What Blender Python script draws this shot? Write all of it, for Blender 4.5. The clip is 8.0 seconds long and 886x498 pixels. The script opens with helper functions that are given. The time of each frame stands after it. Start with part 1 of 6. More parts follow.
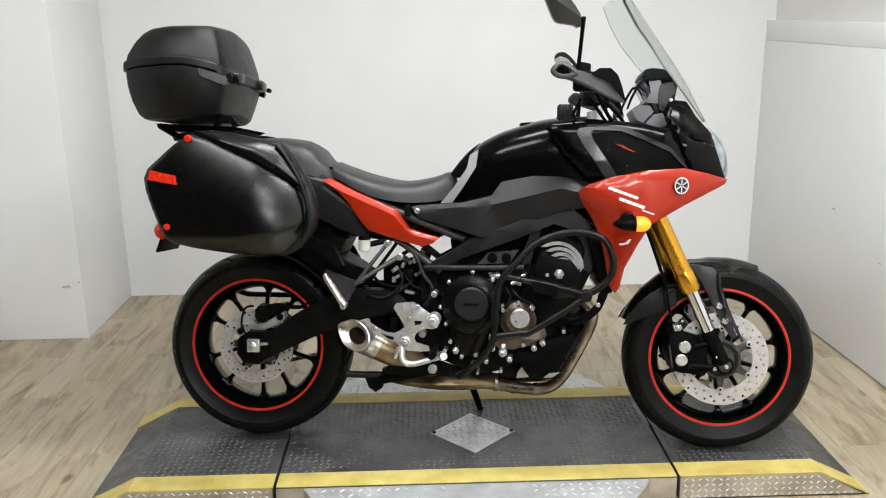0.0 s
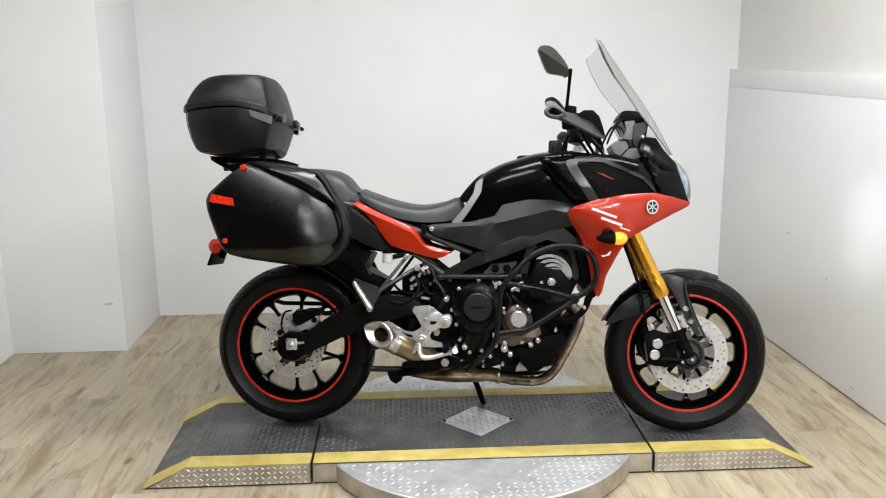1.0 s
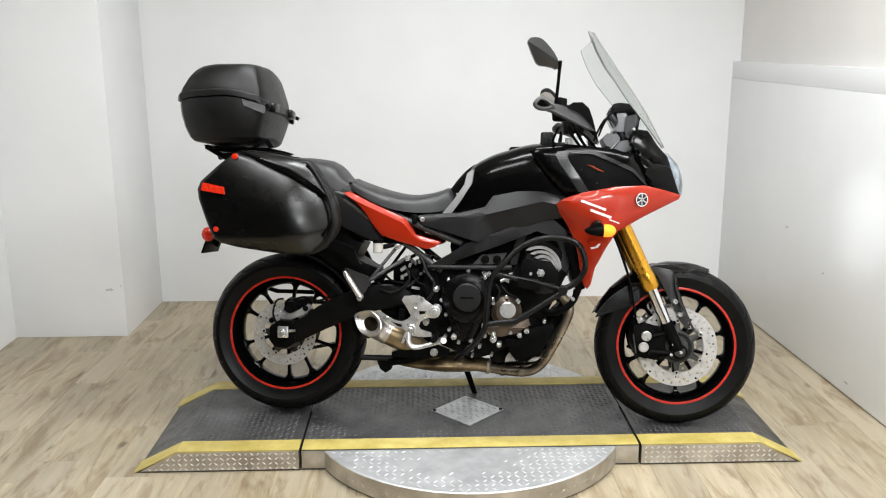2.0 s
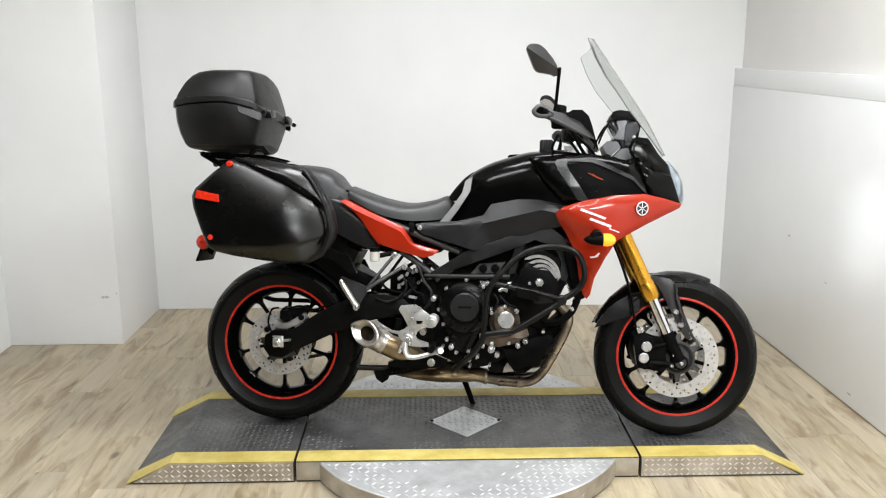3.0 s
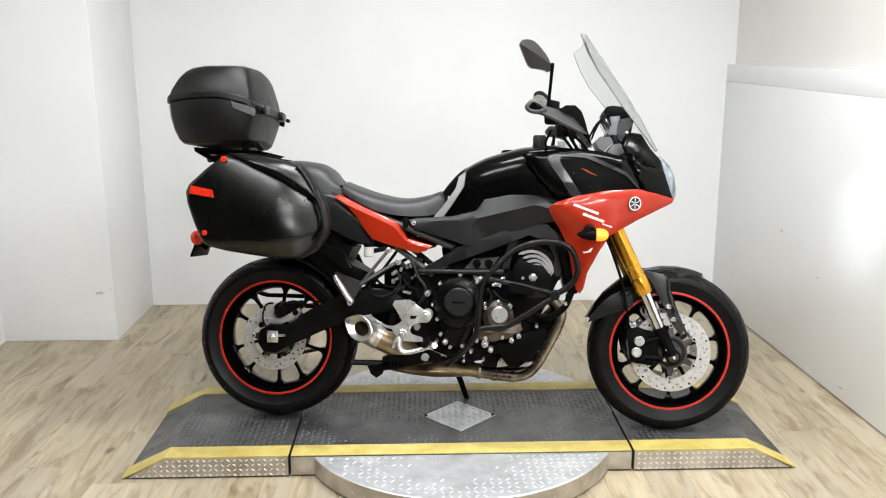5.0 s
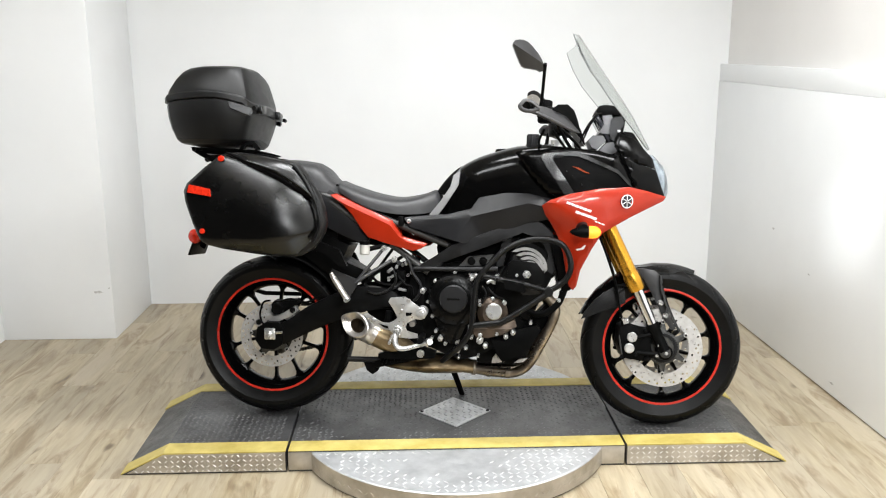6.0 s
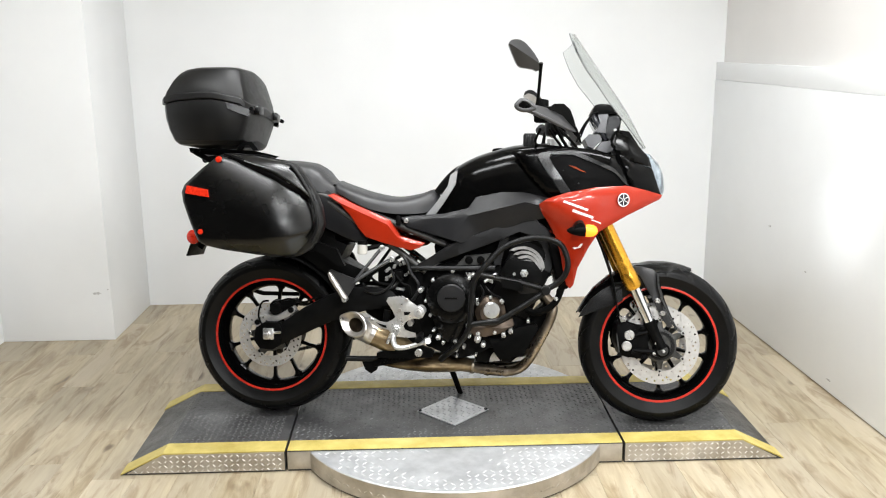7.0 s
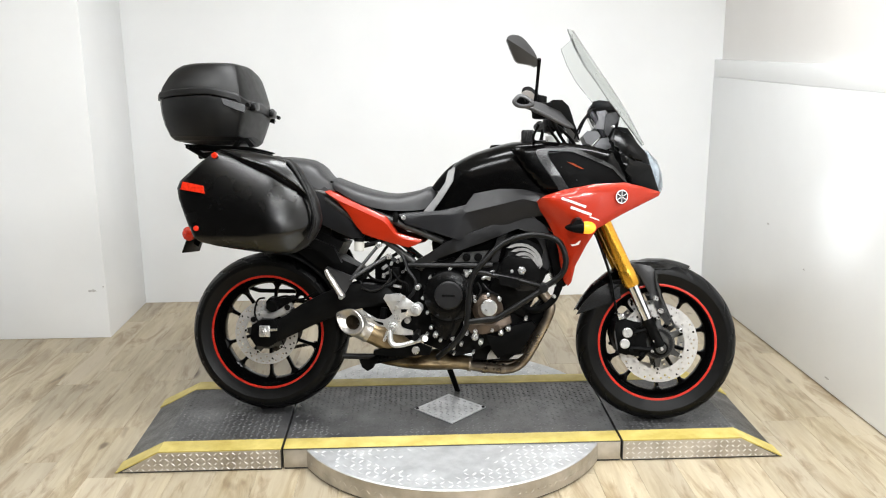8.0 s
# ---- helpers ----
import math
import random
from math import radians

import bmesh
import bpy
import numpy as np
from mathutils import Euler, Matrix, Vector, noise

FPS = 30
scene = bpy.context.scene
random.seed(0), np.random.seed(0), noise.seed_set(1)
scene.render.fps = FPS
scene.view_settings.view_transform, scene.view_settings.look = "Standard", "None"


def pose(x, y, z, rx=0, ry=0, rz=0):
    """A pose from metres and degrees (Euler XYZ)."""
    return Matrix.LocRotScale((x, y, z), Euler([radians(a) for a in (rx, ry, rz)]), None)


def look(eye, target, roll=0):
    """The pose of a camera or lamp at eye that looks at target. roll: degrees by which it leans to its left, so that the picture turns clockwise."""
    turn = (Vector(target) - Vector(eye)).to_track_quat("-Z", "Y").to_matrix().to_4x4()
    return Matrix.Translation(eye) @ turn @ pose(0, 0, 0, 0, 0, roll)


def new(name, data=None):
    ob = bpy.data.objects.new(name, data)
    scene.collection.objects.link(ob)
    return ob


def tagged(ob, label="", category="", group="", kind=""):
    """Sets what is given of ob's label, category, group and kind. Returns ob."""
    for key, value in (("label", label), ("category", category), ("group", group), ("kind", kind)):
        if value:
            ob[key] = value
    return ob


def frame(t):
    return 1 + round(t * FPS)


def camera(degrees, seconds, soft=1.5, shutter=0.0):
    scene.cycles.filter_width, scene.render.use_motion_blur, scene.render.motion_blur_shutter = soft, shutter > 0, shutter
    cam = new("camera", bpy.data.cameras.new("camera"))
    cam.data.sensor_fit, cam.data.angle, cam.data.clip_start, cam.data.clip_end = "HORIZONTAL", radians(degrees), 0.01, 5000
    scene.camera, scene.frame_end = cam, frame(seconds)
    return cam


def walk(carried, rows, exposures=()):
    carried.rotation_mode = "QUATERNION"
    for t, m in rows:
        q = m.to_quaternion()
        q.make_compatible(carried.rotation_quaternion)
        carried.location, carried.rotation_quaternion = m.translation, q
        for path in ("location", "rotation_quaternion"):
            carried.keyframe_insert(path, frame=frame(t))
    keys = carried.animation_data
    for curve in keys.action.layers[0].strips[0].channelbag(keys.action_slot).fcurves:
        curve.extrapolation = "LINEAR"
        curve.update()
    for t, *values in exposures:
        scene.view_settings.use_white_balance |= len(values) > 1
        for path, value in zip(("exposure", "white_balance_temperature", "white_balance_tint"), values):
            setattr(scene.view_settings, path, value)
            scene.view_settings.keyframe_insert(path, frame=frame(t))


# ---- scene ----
cam = camera(54.1, 8.0, soft=1.1)
PATH = [
    (0, (-0.149, -2.601, 1.455), (-0.103, -0.673, 0.925), -0.9),
    (0.4, (-0.205, -2.858, 1.467), (-0.146, -0.915, 0.999), 0.3),
    (0.5, (-0.198, -2.909, 1.468), (-0.14, -0.968, 0.99), -0.1),
    (1, (-0.261, -3.11, 1.484), (-0.176, -1.16, 1.047), -0.7),
    (1.5, (-0.201, -3.14, 1.493), (-0.146, -1.197, 1.026), -0.6),
    (3, (-0.149, -3.085, 1.494), (-0.106, -1.137, 1.045), -0.2),
    (3.5, (-0.151, -3.08, 1.492), (-0.109, -1.133, 1.037), -0.2),
    (4, (-0.15, -3.077, 1.49), (-0.091, -1.131, 1.033), -0.4),
    (4.5, (-0.149, -3.083, 1.491), (-0.095, -1.137, 1.034), -0.2),
    (6, (-0.138, -3.139, 1.493), (-0.077, -1.193, 1.036), -0.3),
    (6.5, (-0.137, -3.153, 1.488), (-0.074, -1.208, 1.025), -0.5),
    (7, (-0.134, -3.151, 1.493), (-0.07, -1.205, 1.036), -0.6),
    (7.5, (-0.134, -3.141, 1.494), (-0.063, -1.196, 1.034), -0.7),
    (8, (-0.135, -3.135, 1.483), (-0.064, -1.19, 1.023), -0.5),
]

EXPOSURES = [(0.0, -0.19), (1.5, -0.15), (3.0, -0.06), (4.5, 0.01), (6.0, 0.10), (8.0, 0.15)]
walk(cam, [(t, look(eye, target, roll)) for t, eye, target, roll in PATH], EXPOSURES)

# ---- light ----
world = bpy.data.worlds.new("world")
scene.world = world
world.use_nodes = True
world.node_tree.nodes["Background"].inputs[0].default_value = (0.8, 0.85, 1.0, 1)
world.node_tree.nodes["Background"].inputs[1].default_value = 0.02


def area_lamp(name, eye, target, size_x, size_y, watts, colour):
    data = bpy.data.lights.new(name, "AREA")
    data.shape, data.size, data.size_y, data.energy, data.color = "RECTANGLE", size_x, size_y, watts, colour
    ob = new(name, data)
    ob.matrix_world = look(eye, target)
    return ob


CEILING = 2.75
LAMPS = [(-1.0, -0.9, 27), (1.0, -0.9, 49), (0.0, 0.0, 38), (0.2, -2.2, 36), (0.9, -4.3, 140)]
for lx, ly, watts in LAMPS:
    area_lamp("ceiling_lamp", (lx, ly, CEILING - 0.09), (lx, ly, 0), 1.1, 0.26, watts, (0.97, 0.99, 1.0))

# the lit headlight throws a cool pool of light on the wall ahead
beam_data = bpy.data.lights.new("headlight_beam", "SPOT")
beam_data.energy, beam_data.color, beam_data.spot_size, beam_data.spot_blend, beam_data.shadow_soft_size = 11, (0.92, 0.96, 1.0), radians(36), 1.0, 0.03
beam = new("headlight_beam", beam_data)
beam.matrix_world = look((0.845, 0.075, 0.985), (1.65, 0.33, 0.77))

# ---- materials ----


class Mat:
    """A node material with a principled surface; nodes are added by name."""

    def __init__(self, name, colour, rough=0.5, metal=0.0, **more):
        self.m = bpy.data.materials.new(name)
        self.m.use_nodes = True
        self.t = self.m.node_tree
        self.b = self.t.nodes["Principled BSDF"]
        self.set(Base_Color=(*colour, 1), Roughness=rough, Metallic=metal, **more)
        self.colour = colour

    def set(self, **values):
        for key, value in values.items():
            self.b.inputs[key.replace("_", " ")].default_value = value
        return self

    def node(self, kind, **values):
        n = self.t.nodes.new(kind)
        for key, value in values.items():
            n.inputs[key.replace("_", " ")].default_value = value
        return n

    def link(self, a, out, b, slot):
        self.t.links.new(a.outputs[out], b.inputs[slot])

    def coords(self, stretch=(1, 1, 1)):
        c, mp = self.node("ShaderNodeTexCoord"), self.node("ShaderNodeMapping")
        mp.inputs["Scale"].default_value = stretch
        self.link(c, "Object", mp, 0)
        return mp

    def noise(self, scale, detail=4, stretch=(1, 1, 1), rough=0.55):
        n = self.node("ShaderNodeTexNoise", Scale=scale, Detail=detail, Roughness=rough)
        self.link(self.coords(stretch), 0, n, 0)
        return n

    def ramp(self, src, out, lo, hi, a, b):
        r = self.node("ShaderNodeMapRange")
        for k, v in zip(("From Min", "From Max", "To Min", "To Max"), (lo, hi, a, b)):
            r.inputs[k].default_value = v
        self.link(src, out, r, 0)
        return r

    def mix(self, factor, fout, a, b):
        x = self.node("ShaderNodeMix")
        x.data_type = "RGBA"
        for slot, v in ((6, a), (7, b)):
            if isinstance(v, tuple):
                x.inputs[slot].default_value = (*v, 1)
            else:
                self.t.links.new(v.outputs[2] if v.type == "MIX" else v.outputs[0], x.inputs[slot])
        self.link(factor, fout, x, 0)
        return x

    def vary(self, scale, dark, light, detail=5, stretch=(1, 1, 1)):
        """Base colour between two shades, over noise of that scale."""
        f = self.ramp(self.noise(scale, detail, stretch), 0, 0.3, 0.7, 0, 1)
        x = self.mix(f, 0, dark, light)
        self.t.links.new(x.outputs[2], self.b.inputs["Base Color"])
        return self

    def gloss(self, scale, lo, hi, stretch=(1, 1, 1)):
        self.link(self.ramp(self.noise(scale, 6, stretch), 0, 0.3, 0.7, lo, hi), 0, self.b, "Roughness")
        return self

    def bump(self, scale, height, detail=3, stretch=(1, 1, 1)):
        b = self.node("ShaderNodeBump", Strength=1.0, Distance=height)
        self.link(self.noise(scale, detail, stretch), 0, b, "Height")
        self.link(b, 0, self.b, "Normal")
        return self


def shades(c, k):
    return tuple(v * (1 - k) for v in c), tuple(min(1, v * (1 + k)) for v in c)


WALL = Mat("wall_paint", (0.775, 0.785, 0.79), 0.45).vary(1.3, (0.735, 0.745, 0.75), (0.795, 0.805, 0.81)).gloss(3, 0.4, 0.52).bump(260, 0.0003)
PANEL = Mat("wall_panel", (0.78, 0.79, 0.795), 0.32).vary(1.7, (0.75, 0.76, 0.763), (0.80, 0.81, 0.813)).gloss(2, 0.28, 0.36)
# greyer, warmer wall white: the weaker light above the ledge is in the colour
UPPER_DIM = Mat("upper_wall_dim_tone", (0.67, 0.655, 0.635), 0.5).vary(1.3, (0.64, 0.625, 0.605), (0.69, 0.675, 0.655)).gloss(3, 0.45, 0.55).bump(260, 0.0003)
# for unseen surfaces added round the bay, dark to deepen the black parts
DARK_SURROUND = Mat("dark_surround", (0.06, 0.058, 0.055), 0.7).vary(2, (0.05, 0.048, 0.045), (0.07, 0.068, 0.065))
CEIL = Mat("ceiling_paint", (0.75, 0.74, 0.72), 0.8).vary(2, (0.71, 0.70, 0.68), (0.77, 0.76, 0.74)).bump(150, 0.001)
SCUFF = Mat("scuff", (0.45, 0.44, 0.43), 0.7).vary(60, (0.4, 0.39, 0.38), (0.6, 0.59, 0.58))
TYRE = Mat("tyre_rubber", (0.003, 0.003, 0.003), 0.42, Specular_IOR_Level=0.15).vary(9, (0.001, 0.001, 0.001), (0.004, 0.004, 0.004)).gloss(14, 0.30, 0.46).bump(320, 0.0004)
BLACK = Mat("black_gloss_paint", (0.0015, 0.0015, 0.0015), 0.15, 0, Specular_IOR_Level=0.13).gloss(8, 0.11, 0.19)
SATIN = Mat("black_satin_plastic", (0.002, 0.002, 0.002), 0.36, Specular_IOR_Level=0.035).vary(18, (0.002, 0.002, 0.002), (0.004, 0.004, 0.004)).gloss(25, 0.32, 0.46).bump(500, 0.0002)
CASE = Mat("grained_case_plastic", (0.0021, 0.0021, 0.0021), 0.40, Specular_IOR_Level=0.30).vary(12, (0.0021, 0.0021, 0.0021), (0.0042, 0.0042, 0.0042)).gloss(30, 0.36, 0.48).bump(900, 0.00035)
CASE_LID = Mat("satin_case_lid", (0.00096, 0.00096, 0.00096), 0.25, Specular_IOR_Level=0.4).gloss(5, 0.24, 0.29).bump(1100, 0.0001)
COVER = Mat("satin_grey_cover", (0.0085, 0.0085, 0.0095), 0.34, 0.0, Specular_IOR_Level=0.28).vary(14, (0.007, 0.007, 0.008), (0.01, 0.01, 0.011)).gloss(18, 0.31, 0.38).bump(700, 0.0002)
STAY = Mat("satin_stay_plastic", (0.020, 0.020, 0.021), 0.36, 0.0, Specular_IOR_Level=0.5).vary(16, (0.016, 0.016, 0.017), (0.024, 0.024, 0.025)).gloss(18, 0.30, 0.40)
ENGINE_GLOSS = Mat("gloss_engine_paint", (0.002, 0.002, 0.002), 0.24, 0.0, Specular_IOR_Level=0.14).gloss(30, 0.20, 0.30)
FENDER = Mat("gloss_fender_plastic", (0.003, 0.003, 0.003), 0.24, 0.0, Specular_IOR_Level=0.5).gloss(12, 0.20, 0.28)
ARM_GREY = Mat("swingarm_paint", (0.0036, 0.0036, 0.0036), 0.40, 0.05, Specular_IOR_Level=0.07).vary(20, (0.0027, 0.0027, 0.0027), (0.0048, 0.0048, 0.0048)).gloss(25, 0.34, 0.48).bump(500, 0.0003)
VINYL = Mat("seat_vinyl", (0.019, 0.019, 0.0205), 0.44, Specular_IOR_Level=0.5).vary(20, (0.015, 0.015, 0.0165), (0.023, 0.023, 0.0245)).gloss(30, 0.40, 0.5).bump(650, 0.0005)
IRON = Mat("dark_engine_paint", (0.003, 0.003, 0.003), 0.40, 0.05, Specular_IOR_Level=0.04).vary(26, (0.0015, 0.0015, 0.0015), (0.006, 0.006, 0.006)).gloss(40, 0.34, 0.55).bump(420, 0.0004)
FRAME_GREY = Mat("frame_powder_coat", (0.0121, 0.0121, 0.01265), 0.38, 0.4, Specular_IOR_Level=0.3).vary(22, (0.00935, 0.00935, 0.0099), (0.01485, 0.01485, 0.0154)).gloss(25, 0.33, 0.45).bump(600, 0.0003)
TRIM_GREY = Mat("grey_trim_paint", (0.34, 0.34, 0.342), 0.35, 0.3).vary(20, (0.30, 0.30, 0.302), (0.38, 0.38, 0.382)).gloss(20, 0.3, 0.42)
DASH_GREY = Mat("dash_bracket_grey", (0.085, 0.085, 0.09), 0.42, Specular_IOR_Level=0.5).vary(25, (0.07, 0.07, 0.075), (0.10, 0.10, 0.105)).bump(600, 0.0003)
TUBE_BLACK = Mat("black_tube_coat", (0.0036, 0.0036, 0.0036), 0.30, 0, Specular_IOR_Level=0.22).gloss(20, 0.27, 0.37).bump(500, 0.0002)
RED = Mat("red_paint", (0.30, 0.017, 0.0035), 0.32, 0.1, Specular_IOR_Level=0.2, Coat_Weight=0.35, Coat_Roughness=0.07).vary(900, (0.26, 0.014, 0.003), (0.34, 0.020, 0.004), 1).gloss(6, 0.28, 0.38)
STRIPE = Mat("red_rim_tape", (0.42, 0.020, 0.011), 0.22).vary(30, (0.34, 0.015, 0.009), (0.48, 0.026, 0.014)).gloss(20, 0.15, 0.30)
GOLD = Mat("gold_anodised", (0.64, 0.33, 0.035), 0.26, 0.9).vary(900, (0.61, 0.31, 0.033), (0.66, 0.345, 0.04), 2).gloss(3, 0.23, 0.29)
CHROME = Mat("chrome", (0.72, 0.72, 0.73), 0.1, 1.0).gloss(30, 0.06, 0.16)
ALLOY = Mat("silver_alloy", (0.66, 0.66, 0.655), 0.33, 0.8).vary(45, (0.55, 0.55, 0.545), (0.72, 0.72, 0.715)).gloss(50, 0.24, 0.42).bump(500, 0.0003)
BOLT = Mat("zinc_bolt", (0.66, 0.66, 0.65), 0.28, 0.9).gloss(200, 0.2, 0.4)
CARRIER = Mat("grey_cast_carrier", (0.040, 0.040, 0.039), 0.42, 0.3).vary(40, (0.025, 0.025, 0.024), (0.060, 0.060, 0.058)).bump(500, 0.0003)
DISC_STEEL = Mat("disc_steel", (0.58, 0.57, 0.56), 0.38, 0.6).vary(60, (0.52, 0.51, 0.50), (0.63, 0.62, 0.61)).gloss(80, 0.26, 0.42)
EXHAUST = Mat("heat_tinted_steel", (0.22, 0.17, 0.12), 0.3, 0.9).vary(11, (0.06, 0.040, 0.022), (0.40, 0.34, 0.27), 7).gloss(25, 0.22, 0.42).bump(60, 0.0006)
GUARD = Mat("guard_plastic", (0.040, 0.040, 0.042), 0.42, 0.0, Specular_IOR_Level=0.5).vary(25, (0.033, 0.033, 0.035), (0.047, 0.047, 0.049)).bump(600, 0.0003)
RIB = Mat("bare_cast_ribs", (0.27, 0.265, 0.26), 0.42, 0.4).vary(60, (0.20, 0.195, 0.19), (0.33, 0.325, 0.32)).bump(500, 0.0003)
TIP_STEEL = Mat("brushed_outlet_steel", (0.50, 0.48, 0.45), 0.32, 0.85).vary(25, (0.38, 0.35, 0.31), (0.60, 0.58, 0.56)).gloss(40, 0.25, 0.42)
MUFFLER = Mat("burnt_steel", (0.18, 0.125, 0.065), 0.34, 0.8).vary(12, (0.055, 0.036, 0.017), (0.30, 0.225, 0.13), 6).gloss(25, 0.28, 0.46)
CAP_GREY = Mat("satin_cap_grey", (0.0078, 0.0078, 0.0084), 0.42, 0, Specular_IOR_Level=0.25).vary(30, (0.0066, 0.0066, 0.0072), (0.0096, 0.0096, 0.0102)).bump(700, 0.0002)
BRONZE = Mat("bronze_cover", (0.085, 0.062, 0.046), 0.38, 0.7).vary(30, (0.06, 0.044, 0.032), (0.11, 0.082, 0.062)).gloss(40, 0.3, 0.48)
BORE_BROWN = Mat("dark_bore_steel", (0.020, 0.013, 0.007), 0.55, 0.3, Specular_IOR_Level=0.2).vary(40, (0.012, 0.008, 0.004), (0.035, 0.024, 0.013))
CHAIN = Mat("oily_chain", (0.05, 0.045, 0.04), 0.42, 0.8).vary(120, (0.03, 0.028, 0.025), (0.09, 0.085, 0.08))
AMBER = Mat("amber_lens", (0.8, 0.22, 0.01), 0.15, 0).set(Emission_Color=(1.0, 0.27, 0.02, 1), Emission_Strength=1.6)
REFLECTOR = Mat("red_reflector", (0.5, 0.015, 0.006), 0.2, Specular_IOR_Level=0.2).vary(160, (0.30, 0.008, 0.003), (0.72, 0.035, 0.012)).set(Coat_Weight=0.2)
DIM_ORANGE = Mat("dim_orange_tone", (0.20, 0.030, 0.006), 0.4, Specular_IOR_Level=0.1).vary(60, (0.08, 0.010, 0.002), (0.30, 0.05, 0.010))
TAIL_LENS = Mat("red_lens", (0.55, 0.02, 0.012), 0.12, 0, Coat_Weight=0.8)
LAMP_LENS = Mat("headlight_lens", (0.22, 0.27, 0.33), 0.06, 0.6, Coat_Weight=1.0).vary(30, (0.03, 0.04, 0.05), (0.48, 0.56, 0.63), 2, (1, 1, 0.4)).gloss(60, 0.05, 0.3)
SMOKE = Mat("tinted_screen", (0.84, 0.86, 0.85), 0.04, 0, Transmission_Weight=1.0, IOR=1.10)
EDGE = Mat("screen_edge", (0.16, 0.165, 0.165), 0.2).gloss(60, 0.15, 0.25)
DARK_GLASS = Mat("dash_glass", (0.02, 0.02, 0.024), 0.08)
MILKY = Mat("fluid_plastic", (0.55, 0.54, 0.5), 0.35, 0, Transmission_Weight=0.25)
TREAD = Mat("tread_plate", (0.53, 0.54, 0.55), 0.40, 0.55).vary(14, (0.42, 0.43, 0.44), (0.60, 0.61, 0.62)).gloss(30, 0.30, 0.5).bump(160, 0.0006)
# worn bare metal; its warm tone puts the floor's reflection into the colour
TREAD_SIDE = Mat("worn_tread_floor_tint", (0.52, 0.49, 0.44), 0.40, 0.8).vary(11, (0.38, 0.35, 0.30), (0.60, 0.57, 0.52)).gloss(30, 0.32, 0.55).bump(160, 0.0006)
TREAD_LUG = Mat("polished_tread_lug", (0.74, 0.74, 0.745), 0.40, 0.5).gloss(60, 0.34, 0.46)
DECK = Mat("black_deck_paint", (0.045, 0.045, 0.046), 0.4).vary(8, (0.022, 0.022, 0.023), (0.072, 0.072, 0.072), 8).gloss(14, 0.28, 0.5).bump(220, 0.0006)
DECK_LUG = Mat("rubbed_deck_lug", (0.10, 0.10, 0.10), 0.36).vary(9, (0.035, 0.035, 0.036), (0.19, 0.19, 0.19), 6).gloss(30, 0.28, 0.44)
YELLOW = Mat("yellow_deck_paint", (0.50, 0.40, 0.10), 0.5).vary(16, (0.40, 0.31, 0.07), (0.57, 0.47, 0.15), 8).gloss(25, 0.42, 0.6).bump(220, 0.0005)
WHITE_INK = Mat("silver_ink", (0.75, 0.74, 0.72), 0.35)
LAMP_GLOW = Mat("lamp_diffuser", (0.9, 0.9, 0.88), 0.6).set(Emission_Color=(0.985, 0.99, 1.0, 1), Emission_Strength=3.0)
LAMP_BODY = Mat("lamp_body", (0.7, 0.7, 0.7), 0.5).gloss(20, 0.45, 0.6)


def plank_material():
    """Vinyl planks: each takes its own tone and its own stretch of grain, with short cathedral streaks and a few knots."""
    w = Mat("vinyl_plank", (0.36, 0.29, 0.19), 0.42)
    info = w.node("ShaderNodeObjectInfo")
    comb = w.node("ShaderNodeCombineXYZ")
    w.link(info, "Random", comb, 0)
    w.link(info, "Random", comb, 1)

    def along(stretch):
        shift = w.node("ShaderNodeVectorMath")
        shift.operation = "MULTIPLY_ADD"
        w.link(comb, 0, shift, 0)
        shift.inputs[1].default_value = (37, 91, 0)
        w.link(w.coords(stretch), 0, shift, 2)
        return shift

    def grain_noise(stretch, scale, detail, rough, warp):
        n = w.node("ShaderNodeTexNoise", Scale=scale, Detail=detail, Roughness=rough, Distortion=warp)
        w.link(along(stretch), 0, n, 0)
        return n

    grain = grain_noise((15, 1.5, 1), 2.2, 7, 0.62, 0.5)
    streak = grain_noise((10, 1.9, 1), 1.6, 5, 0.62, 1.0)
    cloud = grain_noise((5, 0.9, 1), 1.0, 3, 0.5, 0.3)
    knots = grain_noise((4.5, 2.4, 1), 1.5, 2, 0.5, 0.4)
    a = w.mix(w.ramp(grain, 0, 0.32, 0.68, 0, 1), 0, (0.25, 0.198, 0.115), (0.45, 0.382, 0.268))
    b = w.mix(w.ramp(cloud, 0, 0.35, 0.65, 0, 0.65), 0, a, (0.39, 0.34, 0.258))
    c = w.mix(w.ramp(streak, 0, 0.50, 0.66, 0, 0.72), 0, b, (0.175, 0.120, 0.062))
    e = w.mix(w.ramp(knots, 0, 0.67, 0.75, 0, 0.85), 0, c, (0.085, 0.055, 0.028))
    hsv = w.node("ShaderNodeHueSaturation")
    w.link(w.ramp(info, "Random", 0, 1, 0.88, 1.12), 0, hsv, "Value")
    w.t.links.new(e.outputs[2], hsv.inputs["Color"])
    w.link(hsv, 0, w.b, "Base Color")
    w.link(w.ramp(grain, 0, 0.3, 0.7, 0.32, 0.48), 0, w.b, "Roughness")
    bump = w.node("ShaderNodeBump", Strength=1.0, Distance=0.0005)
    w.link(grain, 0, bump, "Height")
    w.link(bump, 0, w.b, "Normal")
    return w


PLANK = plank_material()

# ---- building blocks ----


def mesh_of(name, bm, material, smooth=35):
    bmesh.ops.recalc_face_normals(bm, faces=bm.faces)
    me = bpy.data.meshes.new(name)
    bm.to_mesh(me)
    bm.free()
    me.materials.append(material.m)
    if smooth:
        me.shade_smooth()
        me.set_sharp_from_angle(angle=radians(smooth))
    return me


